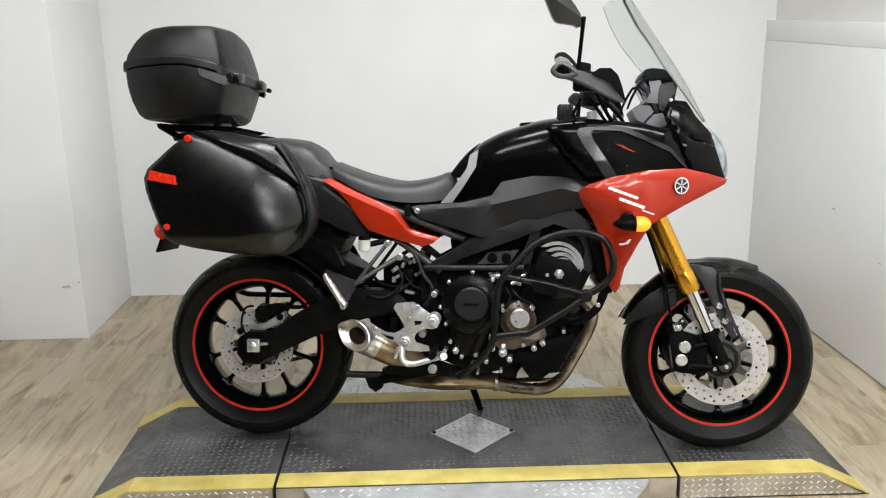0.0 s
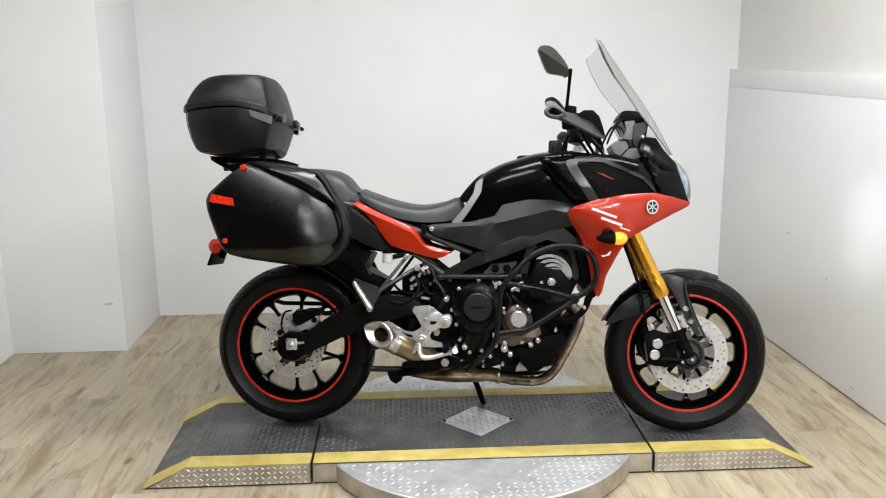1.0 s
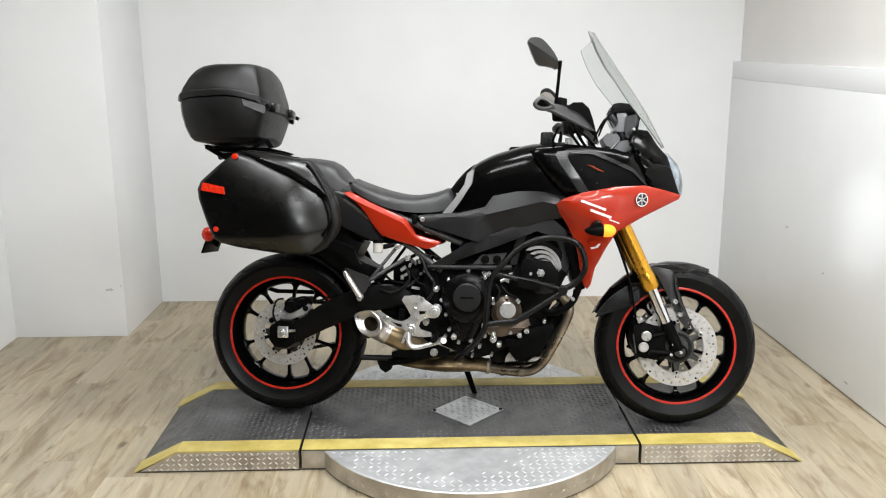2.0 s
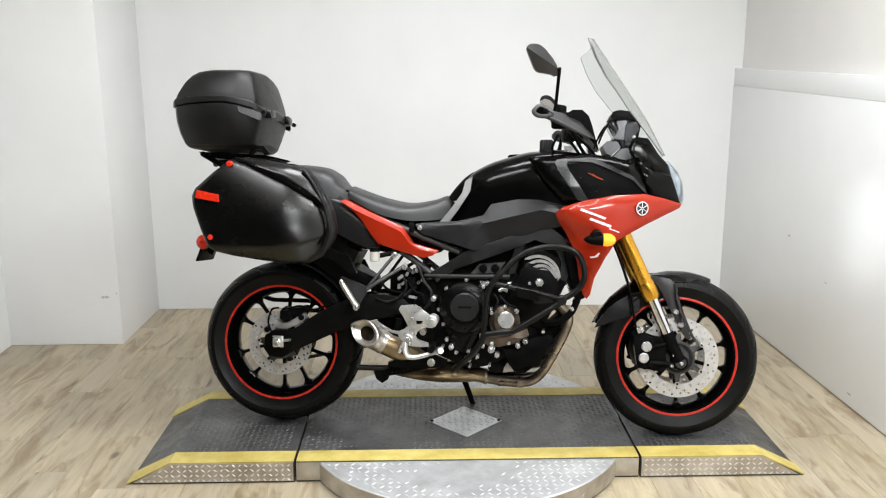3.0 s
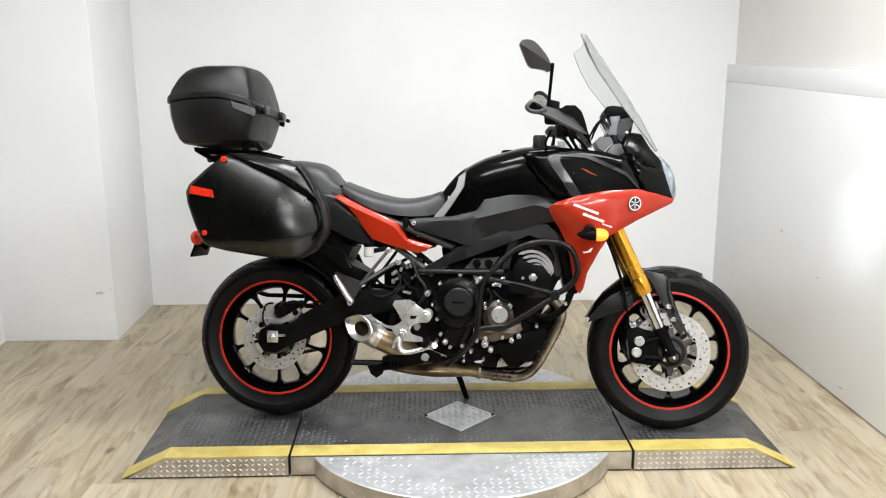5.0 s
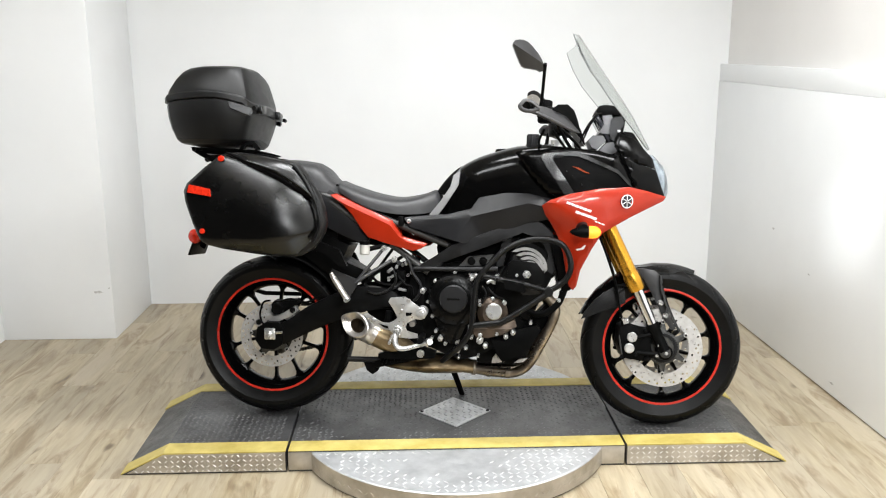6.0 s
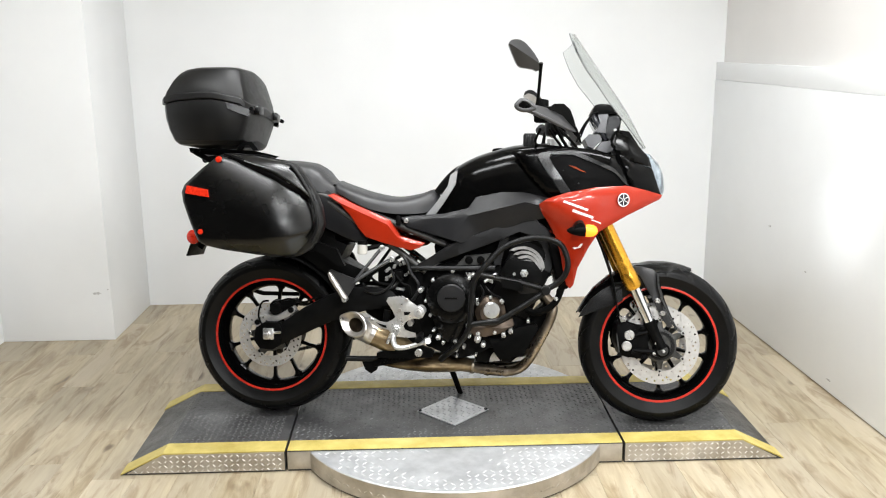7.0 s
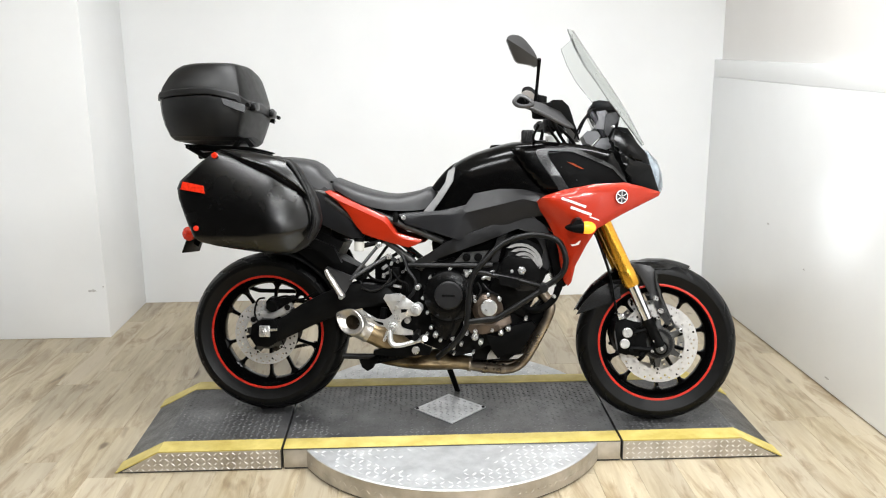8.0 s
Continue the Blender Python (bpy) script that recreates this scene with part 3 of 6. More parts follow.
def ring_disc(outer, inner, y0, y1, holes, hole_r):
    """A flat brake disc with drilled holes, round the Y axis."""
    bm = bmesh.new()

    def loop(cx, cz, r, n):
        vs = [bm.verts.new((cx + r * math.cos(2 * math.pi * k / n), y0, cz + r * math.sin(2 * math.pi * k / n))) for k in range(n)]
        return [bm.edges.new((vs[k], vs[(k + 1) % n])) for k in range(n)]

    edges = loop(0, 0, outer, 72) + loop(0, 0, inner, 48)
    for r, a in holes:
        edges += loop(r * math.cos(a), r * math.sin(a), hole_r, 8)
    bmesh.ops.triangle_fill(bm, use_beauty=True, use_dissolve=False, edges=edges)
    keep = [f for f in bm.faces if any(math.hypot(f.calc_center_median().x - r * math.cos(a), f.calc_center_median().z - r * math.sin(a)) < hole_r * 0.72 for r, a in holes) or math.hypot(f.calc_center_median().x, f.calc_center_median().z) < inner * 0.97]
    bmesh.ops.delete(bm, geom=keep, context="FACES_ONLY")
    up = bmesh.ops.extrude_face_region(bm, geom=bm.faces[:])
    for v in up["geom"]:
        if isinstance(v, bmesh.types.BMVert):
            v.co.y = y1
    return bm


def wheel(name, centre, radius, half, rim_half, discs, offset, lobes):
    """Cast wheel: rim with tape, ten spokes, hub, tyre with side grooves, brake discs."""
    c = Matrix.Translation(centre)

    def put(bm):
        return moved(bm, c)

    def wpart(name, bm, material, parent, label="", smooth=35):
        return part(name, bm, material, parent, label, smooth, True)

    w = rim_half
    rim = wpart(name, put(lathe([(0.226, -w), (0.226, -w + 0.006), (0.214, -w + 0.012), (0.207, -0.01), (0.207, 0.01), (0.214, w - 0.012), (0.226, w - 0.006), (0.226, w), (0.207, w), (0.199, w - 0.010), (0.189, 0.020), (0.186, 0.012), (0.186, -0.012), (0.189, -0.020), (0.199, -w + 0.010), (0.207, -w)], 96, True)), BLACK, bike, "black cast wheel with red rim tape")
    for s in (-1, 1):
        wpart("rim_tape", put(lathe([(0.2212, s * (w - 0.001)), (0.2205, s * (w + 0.0015)), (0.2170, s * (w + 0.0025)), (0.2125, s * (w + 0.0015)), (0.2118, s * (w - 0.001))], 96, True)), STRIPE, rim, "red reflective rim tape")
    for k in range(10):
        a = 2 * math.pi * (k + offset) / 10
        twist = 0.06 if k % 2 else -0.06
        loops = []
        for r, wd, th in ((0.035, 0.012, 0.018), (0.07, 0.008, 0.016), (0.11, 0.0062, 0.014), (0.15, 0.0058, 0.012), (0.172, 0.0075, 0.013), (0.182, 0.014, 0.016), (0.1885, 0.030, 0.020)):
            b = a + twist * (r / 0.2)
            d, q = Vector((math.cos(b), 0, math.sin(b))), Vector((-math.sin(b), 0, math.cos(b)))
            loops.append([tuple(d * r + q * (wd * u) + Vector((0, th * v, 0))) for u, v in ((-1, -0.6), (-0.6, -1), (0.6, -1), (1, -0.6), (1, 0.6), (0.6, 1), (-0.6, 1), (-1, 0.6))])
        wpart("spoke", put(loft(loops)), BLACK, rim)
    wpart("hub", put(lathe([(0, -half * 0.8), (0.03, -half * 0.8), (0.045, -half * 0.5), (0.045, half * 0.5), (0.03, half * 0.8), (0, half * 0.8)], 40)), SATIN, rim)
    r, h = radius, half
    bead = w + 0.001
    prof = [(0.2205, -bead), (0.233, -bead - 0.004), (0.246, -h * 0.93), (0.258, -h), (r - 0.036, -h * 0.985), (r - 0.024, -h * 0.90), (r - 0.014, -h * 0.72), (r - 0.006, -h * 0.48), (r - 0.0015, -h * 0.22), (r, 0)]
    fine = []
    for (a0, b0), (a1, b1) in zip(prof, prof[1:]):
        n = 1 if a0 < r - 0.05 else 3
        fine += [(a0 + (a1 - a0) * k / n, b0 + (b1 - b0) * k / n) for k in range(n)]
    prof = fine + [prof[-1]]
    prof = prof + [(a, -b) for a, b in prof[-2::-1]] + [(0.216, bead - 0.01), (0.216, -bead + 0.01)]
    bm = lathe(prof, 360, True)
    # tread grooves: slanting cuts, pressed in by 3 mm
    for v in bm.verts:
        rr = math.hypot(v.co.x, v.co.z)
        if rr > r - 0.034:
            a = math.atan2(v.co.z, v.co.x) / (2 * math.pi) * 18
            lean = abs(v.co.y) / h * 0.9
            if (a + lean) % 1 < 0.12 and 0.12 < abs(v.co.y) / h < 0.96:
                k = (rr - 0.005) / rr
                v.co.x *= k
                v.co.z *= k
    tyre = wpart("tyre", put(bm), TYRE, rim, "black road tyre with grooved tread", 25)
    for y, outer, inner in discs:
        n = 28
        holes = []
        width = outer - inner
        for k in range(n):
            a = 2 * math.pi * k / n
            holes += [(inner + width * (0.3 if k % 2 else 0.52), a), (inner + width * (0.78 if k % 3 else 0.7), a + 0.1)]
        disc = wpart("brake_disc", put(ring_disc(outer, inner, y - 0.002, y + 0.002, holes, 0.0043)), DISC_STEEL, rim, "drilled steel brake disc", 20)
        s = -1 if y < 0 else 1
        reach = inner + 0.006
        star = []
        for k in range(120):
            a = 2 * math.pi * k / 120
            lobe = max(0, math.cos(lobes * (a - radians(30)))) ** 3
            star.append((math.cos(a) * (0.062 + (reach - 0.062) * lobe), math.sin(a) * (0.062 + (reach - 0.062) * lobe)))
        wpart("disc_carrier", put(loft([[(x * f, y + s * e, z * f) for x, z in star] for e, f in ((-0.004, 1), (0.003, 1), (0.005, 0.94))])), CARRIER, rim, "grey cast disc carrier")
        teeth = []
        for e, rr in ((0, 0.044), (1, 0.044), (1, 0.053), (0, 0.053)):
            teeth.append([((rr + (0.003 if rr > 0.05 and k % 2 else 0)) * math.cos(2 * math.pi * k / 72), y + s * (0.005 + 0.005 * e), (rr + (0.003 if rr > 0.05 and k % 2 else 0)) * math.sin(2 * math.pi * k / 72)) for k in range(72)])
        wpart("sensor_ring", put(loft(teeth + teeth[:1], False)), FRAME_GREY, rim, "toothed speed sensor ring")
        for k in range(lobes):
            a = radians(30) + 2 * math.pi * k / lobes
            wpart("bobbin", put(button((inner - 0.001) * math.cos(a), (inner - 0.001) * math.sin(a), y + 0.003 * -s, y + s * 0.007, 0.0085, 14)), BOLT, rim)
            wpart("bobbin_pin", put(button((inner - 0.001) * math.cos(a), (inner - 0.001) * math.sin(a), y + 0.006 * s, y + s * 0.008, 0.004, 10)), IRON, rim)
    return rim


FRONT_HUB, REAR_HUB = Vector((1.489, -0.012, 0.296)), Vector((0, 0, 0.312))
front_wheel = wheel("front_wheel", FRONT_HUB, 0.300, 0.060, 0.047, ((-0.066, 0.147, 0.098), (0.066, 0.147, 0.098)), 0.5, 6)
rear_wheel = wheel("rear_wheel", REAR_HUB, 0.308, 0.086, 0.070, ((-0.082, 0.1225, 0.082),), 0.4, 5)

# ---- fork, fender, front brakes ----


def fork_part(name, bm, material, parent=None, label="", smooth=35):
    return part(name, sit(moved(bm, Matrix.Translation((-0.010, 0, 0))), (0.139, 0.139)), material, parent or bike, label, smooth, True)


for s, side in ((-1, "right"), (1, "left")):
    y = s * 0.104
    a, b, c2 = Vector((1.158, y, 0.985)), Vector((1.380, y, 0.530)), Vector((1.462, y, 0.354))
    leg = fork_part("fork_tube", rod(a, b, 0.0272, 24), GOLD, None, "gold anodised upper fork tube")
    fork_part("fork_collar", tube([b + (a - b) * 0.11, b + (a - b) * 0.085, b, b + (b - a) * 0.02], [0.0280, 0.0305, 0.0305, 0.027], 24, 1), GOLD, leg)
    fork_part("stanchion", rod(b, c2, 0.0205, 20), CHROME, leg, "polished fork stanchion")
    lug = merge(tube([c2 + (b - c2) * 0.27, c2 + (b - c2) * 0.22, c2, FRONT_HUB + Vector((-0.002, y, 0.004))], [0.020, 0.0238, 0.0212, 0.0205], 16, 2), button(FRONT_HUB.x + 0.0, FRONT_HUB.z, y - s * 0.03, y + s * 0.022, 0.027, 24), rod(c2 + Vector((-0.01, 0, 0.01)), (1.385, y, 0.345), 0.009, 10), rod(FRONT_HUB + Vector((-0.01, y, -0.008)), (1.385, y, 0.29), 0.0085, 10))
    fork_part("fork_foot", lug, SATIN, leg, "black cast fork foot")
    fork_part("axle_nut", merge(button(FRONT_HUB.x, FRONT_HUB.z, y + s * 0.018, y + s * 0.025, 0.0195, 24), button(FRONT_HUB.x, FRONT_HUB.z, y + s * 0.024, y + s * 0.031, 0.0125, 6)), CARRIER, leg, "dark grey axle nut")
    fork_part("axle_end", button(FRONT_HUB.x, FRONT_HUB.z, y + s * 0.030, y + s * 0.034, 0.006, 14), BOLT, leg)
    for dx, dz in ((-0.024, 0.026), (-0.030, -0.012)):
        fork_part("pinch_bolt", button(FRONT_HUB.x + dx, FRONT_HUB.z + dz, y + s * 0.010, y + s * 0.022, 0.0055, 10), BOLT, leg)
    cal = fork_part("brake_caliper", panel([(1.327, 0.382), (1.352, 0.396), (1.392, 0.378), (1.408, 0.345), (1.398, 0.300), (1.372, 0.262), (1.338, 0.272), (1.322, 0.32)], flat(0.112), 0.075, 0.012, 0.03) if s < 0 else flip(panel([(1.327, 0.382), (1.352, 0.396), (1.392, 0.378), (1.408, 0.345), (1.398, 0.300), (1.372, 0.262), (1.338, 0.272), (1.322, 0.32)], flat(0.112), 0.075, 0.012, 0.03)), SATIN, leg, "black four-piston brake caliper")
    for px, pz in ((1.3702, 0.3475), (1.3615, 0.3065)):
        fork_part("piston_cap", button(px, pz, s * 0.110, s * 0.1165, 0.0185, 24), ALLOY, cal, "silver piston cap")
    for px, pz in ((1.392, 0.362), (1.385, 0.283), (1.334, 0.275)):
        fork_part("bolt", button(px, pz, s * 0.110, s * 0.117, 0.007, 10), IRON, cal)
    arm_out = panel([(1.355, 0.398), (1.400, 0.385), (1.445, 0.380), (1.470, 0.352), (1.440, 0.322), (1.452, 0.275), (1.430, 0.256), (1.345, 0.268), (1.338, 0.290), (1.395, 0.305), (1.405, 0.350), (1.352, 0.372)], flat(0.104), 0.02, 0.006, 0.03)
    fork_part("caliper_arm", arm_out if s < 0 else flip(arm_out), SATIN, leg)
    for px, pz in ((1.418, 0.372), (1.428, 0.268)):
        fork_part("arm_bolt", merge(button(px, pz, s * 0.100, s * 0.112, 0.009, 14), button(px, pz, s * 0.110, s * 0.116, 0.005, 6)), IRON, cal)
    fork_part("bleed_nipple", rod((1.345, s * 0.10, 0.395), (1.335, s * 0.108, 0.415), 0.0045, 8), BOLT, cal)
    fork_part("hose_joint", merge(button(1.350, 0.405, s * 0.098, s * 0.110, 0.010, 14), button(1.350, 0.405, s * 0.108, s * 0.116, 0.0065, 6)), BOLT, cal, "bright banjo joint")
    fork_part("retaining_pin", rod((1.322, s * 0.114, 0.352), (1.333, s * 0.116, 0.285), 0.003, 8), CARRIER, cal)
for name, z0, z1, x0 in (("upper_clamp", 0.965, 0.995, 1.19), ("lower_clamp", 0.765, 0.80, 1.272)):
    fork_part(name, box(x0 - 0.04, x0 + 0.035, -0.135, 0.135, z0, z1, 0.008), SATIN)


def fender_loops(angles, r, half, drop, thick):
    loops = []
    for a, hw in angles:
        outer, inner = [], []
        for k in range(9):
            u = -1 + k / 4
            rr = r - drop * abs(u) ** 2.6
            for lst, e in ((outer, 0), (inner, thick)):
                lst.append((FRONT_HUB.x + (rr - e) * math.cos(radians(a)), u * half * hw, FRONT_HUB.z + (rr - e) * math.sin(radians(a))))
        loops.append(outer + inner[::-1])
    return loops


fender = fork_part("front_fender", loft(fender_loops([(65.5, 0.04), (68, 0.26), (72, 0.52), (77, 0.75), (84, 0.92), (95, 1.05), (110, 1.08), (125, 1.05), (138, 1), (150, 0.9), (158, 0.7)], 0.315, 0.070, 0.028, 0.004)), FENDER, None, "gloss black front fender")
for s in (-1, 1):
    blade = panel([(1.189, 0.403), (1.202, 0.429), (1.232, 0.469), (1.271, 0.503), (1.317, 0.5315), (1.345, 0.5405), (1.352, 0.468), (1.304, 0.446), (1.243, 0.424)], lambda x, z: -0.074 - 0.05 * (0.5 - z), 0.006, 0.003, 0.06)
    fork_part("fender_side", blade if s < 0 else flip(blade), FENDER, fender, "flat gloss black rear fender side")
    blade = panel([(1.378, 0.594), (1.402, 0.600), (1.442, 0.6035), (1.492, 0.6027), (1.553, 0.592), (1.615, 0.577), (1.584, 0.572), (1.534, 0.571), (1.484, 0.563), (1.433, 0.572), (1.403, 0.580)], lambda x, z: -0.060 + 0.45 * max(0, x - 1.50) ** 1.3, 0.02, 0.006, 0.05)
    fork_part("fender_peak", blade if s < 0 else flip(blade), FENDER, fender, "tapering front fender peak")
    stay = panel([(1.382, 0.599), (1.416, 0.596), (1.455, 0.588), (1.474, 0.571), (1.482, 0.525), (1.494, 0.474), (1.512, 0.425), (1.531, 0.379), (1.514, 0.376), (1.491, 0.408), (1.456, 0.480), (1.420, 0.547)], lambda x, z: -0.088 - 0.10 * max(0, 0.52 - z), 0.012, 0.007, 0.03)
    rib = panel([(1.466, 0.574), (1.474, 0.572), (1.483, 0.525), (1.496, 0.474), (1.514, 0.425), (1.531, 0.381), (1.524, 0.379), (1.502, 0.425), (1.482, 0.474), (1.468, 0.525)], lambda x, z: -0.100 - 0.10 * max(0, 0.52 - z) + 0.9 * (x - 1.463 - 0.9 * max(0, 0.574 - z) * (0.28 + 0.35 * (0.574 - z) / 0.19)), 0.012, 0.002, 0.012)
    stay = fork_part("fender_stay", stay if s < 0 else flip(stay), STAY, fender)
    fork_part("stay_rib", rib if s < 0 else flip(rib), FENDER, fender, "glossy stay rib")
    for px, pz in ((1.4724, 0.474), (1.4915, 0.428)):
        fork_part("bolt", button(px, pz, s * 0.080, s * 0.104, 0.0095, 14), BOLT, stay)

# ---- swingarm, rear brake, chain ----
ARM = [(0.028, 0.362), (0.061, 0.368), (0.105, 0.395), (0.148, 0.426), (0.213, 0.459), (0.266, 0.484), (0.320, 0.500), (0.372, 0.512), (0.457, 0.508), (0.50, 0.490), (0.52, 0.446), (0.457, 0.433), (0.394, 0.422), (0.330, 0.405), (0.266, 0.380), (0.180, 0.342), (0.093, 0.300), (0.049, 0.281), (0.005, 0.276), (-0.024, 0.296), (-0.031, 0.329), (-0.007, 0.356)]
arm = part("swingarm", panel(ARM, flat(0.15), 0.05, 0.014, 0.03, 2), ARM_GREY, bike, "dark grey cast swingarm")
part("arm_beam", flip(panel(ARM, flat(0.15), 0.05, 0.014, 0.05)), ARM_GREY, arm)
part("arm_bridge", box(0.40, 0.50, -0.11, 0.11, 0.425, 0.485, 0.012), IRON, arm)
part("axle_block", panel([(-0.040, 0.300), (-0.020, 0.272), (0.030, 0.268), (0.062, 0.290), (0.066, 0.350), (0.050, 0.372), (0.0, 0.372), (-0.034, 0.350)], flat(0.160), 0.03, 0.006, 0.03), SATIN, arm)
part("axle_plate", box(-0.002, 0.040, -0.171, -0.160, 0.309, 0.352, 0.004), ALLOY, arm, "silver axle adjuster plate")
part("axle_nut", merge(button(0.016, 0.331, -0.170, -0.183, 0.014, 6), button(0.016, 0.331, -0.18, -0.19, 0.008, 12)), BOLT, arm)
part("adjuster_bolt", rod((0.036, -0.163, 0.334), (0.066, -0.163, 0.337), 0.005, 10), BOLT, arm)
part("axle", rod((0, -0.16, 0.315), (0, 0.16, 0.315), 0.012, 14), IRON, arm)
part("rear_caliper", merge(panel([(0.010, 0.433), (0.023, 0.448), (0.056, 0.445), (0.110, 0.455), (0.117, 0.438), (0.088, 0.422), (0.062, 0.405), (0.038, 0.393), (0.014, 0.403)], flat(0.122), 0.05, 0.008, 0.03), button(0.041, 0.421, -0.12, -0.146, 0.022, 24)), SATIN, arm, "black rear brake caliper")
part("caliper_bracket", panel([(-0.057, 0.360), (-0.041, 0.383), (-0.006, 0.397), (0.021, 0.390), (0.054, 0.399), (0.087, 0.419), (0.109, 0.430), (0.115, 0.412), (0.091, 0.392), (0.054, 0.376), (0.020, 0.360), (-0.006, 0.350), (-0.041, 0.349)], flat(0.128), 0.03, 0.004, 0.04), ALLOY, arm, "silver caliper bracket")
for x, z in ((-0.035, 0.367), (0.098, 0.416)):
    part("bracket_bolt", button(x, z, -0.126, -0.136, 0.0105, 16), IRON, arm)
part("brake_hose", tube([(0.015, -0.14, 0.452), (-0.009, -0.142, 0.447), (-0.020, -0.145, 0.425), (-0.024, -0.147, 0.393), (-0.012, -0.147, 0.364), (0.003, -0.142, 0.370)], 0.0036, 8), SATIN, arm)
part("brake_hose", tube([(0.055, -0.145, 0.45), (0.10, -0.15, 0.462), (0.16, -0.156, 0.452), (0.22, -0.158, 0.482)], 0.004, 8), SATIN, arm)
part("chain_guard", loft([[(x, y, z + e) for y, e in ((0.095, 0), (0.13, 0.002), (0.13, 0.016), (0.095, 0.016))] for x, z in ((-0.122, 0.458), (-0.08, 0.446), (0.10, 0.446), (0.30, 0.462))]), SATIN, arm, "black chain guard")
part("sprocket", moved(lathe([(0.03, 0.086), (0.098, 0.086), (0.104, 0.089), (0.098, 0.092), (0.03, 0.092)], 45, True), Matrix.Translation(REAR_HUB)), CHAIN, arm)
links = []
for k in range(42):
    u = k / 41
    for z0, z1 in ((0.217, 0.33), (0.413, 0.42)):
        x, z = 0.02 + 0.5 * u, z0 + (z1 - z0) * u
        links.append(moved(box(-0.006, 0.006, 0.084 if k % 2 else 0.086, 0.096 if k % 2 else 0.094, -0.007, 0.007, 0.002, 1), Matrix.Translation((x, 0, z))))
tagged(part("chain", merge(*links), CHAIN, arm), kind="stuff")


# ---- engine ----
engine = part("engine_case", panel([(0.60, 0.58), (0.72, 0.612), (0.90, 0.60), (0.96, 0.56), (1.02, 0.46), (1.0, 0.34), (0.95, 0.305), (0.90, 0.292), (0.86, 0.288), (0.81, 0.262), (0.74, 0.245), (0.62, 0.29), (0.575, 0.40)], flat(0.135), 0.27, 0.02, 0.05), IRON, bike, "dark painted three-cylinder engine")
part("cylinder_block", moved(box(-0.085, 0.085, -0.155, 0.155, -0.13, 0.14, 0.015), pose(0.975, 0, 0.55, 0, 25, 0)), IRON, engine)
part("head_cover", moved(box(-0.08, 0.085, -0.15, 0.15, 0.0, 0.075, 0.02), pose(1.03, 0, 0.655, 0, 25, 0)), IRON, engine)
head = part("cylinder_head", panel([(0.917, 0.604), (0.935, 0.655), (0.99, 0.678), (1.051, 0.658), (1.065, 0.60), (1.045, 0.50), (0.99, 0.47), (0.907, 0.531)], bowl(0.98, 0.58, 0.162, 0.1, 0.1, 0.008), 0.05, 0.012, 0.03), FRAME_GREY, engine)
for k in range(4):
    r0, r1 = 0.082 - 0.0165 * k, 0.082 - 0.0165 * k - 0.0105
    arc = [(0.972 + 0.006 * k + r0 * math.cos(radians(q)), 0.586 + r0 * math.sin(radians(q))) for q in range(128, -12, -14)]
    arc += [(0.972 + 0.006 * k + r1 * math.cos(radians(q)), 0.586 + r1 * math.sin(radians(q))) for q in range(-10, 130, 14)]
    part("cooling_rib", panel(arc, flat(0.172 + 0.002 * k), 0.02, 0.003, 0.04), RIB, head, "bright cast rib")
part("head_block", panel([(0.911, 0.610), (0.927, 0.621), (1.014, 0.612), (1.045, 0.571), (1.039, 0.534), (0.993, 0.532), (0.918, 0.543), (0.906, 0.569)], flat(0.186), 0.05, 0.006, 0.03), ARM_GREY, head, "dark grey bolted casting")
part("head_bolt", merge(button(0.978, 0.569, -0.18, -0.190, 0.016, 6), button(0.978, 0.569, -0.18, -0.196, 0.0095, 16)), BOLT, head)
part("head_bolt", button(0.942, 0.566, -0.18, -0.192, 0.006, 12), BOLT, head)
clutch = part("clutch_cover", moved(lathe([(0, -0.13), (0.098, -0.13), (0.098, -0.165), (0.09, -0.182), (0.070, -0.192), (0.056, -0.194), (0, -0.194)], 56), Matrix.Translation((0.719, 0, 0.479))), ENGINE_GLOSS, engine, "round black clutch cover")
part("clutch_cap", moved(lathe([(0, -0.19), (0.052, -0.19), (0.052, -0.201), (0.047, -0.206), (0, -0.207)], 48), Matrix.Translation((0.7115, 0, 0.4755))), CAP_GREY, clutch, "dark grey round cap")
part("cap_letters", box(0.688, 0.735, -0.2083, -0.2065, 0.472, 0.479, 0.0008), IRON, clutch, "raised worn lettering")
part("lower_cover", panel([(0.635, 0.44), (0.66, 0.37), (0.688, 0.322), (0.715, 0.312), (0.74, 0.33), (0.765, 0.38), (0.79, 0.42), (0.76, 0.46), (0.68, 0.46)], flat(0.176), 0.04, 0.014, 0.03), ENGINE_GLOSS, engine)
for x, z, r in ((0.722, 0.580, 0.0072), (0.649, 0.545, 0.0066), (0.603, 0.507, 0.010), (0.623, 0.468, 0.0066), (0.640, 0.415, 0.0066), (0.653, 0.360, 0.0066), (0.796, 0.567, 0.0078)):
    part("cover_bolt", merge(button(x, z, -0.13, -0.174, r, 12), button(x, z, -0.17, -0.177, r * 0.55, 6)), BOLT, engine)
alt = part("alternator_cover", moved(lathe([(0, -0.13), (0.058, -0.13), (0.056, -0.165), (0.042, -0.176), (0.035, -0.190), (0, -0.19)], 40), Matrix.Translation((0.862, 0, 0.432))), BRONZE, engine, "bronze round side cover")
part("cover_cap", moved(lathe([(0, -0.188), (0.03, -0.188), (0.03, -0.196), (0.026, -0.2), (0, -0.2)], 32), Matrix.Translation((0.860, 0, 0.432))), ALLOY, alt, "bright worn cap")
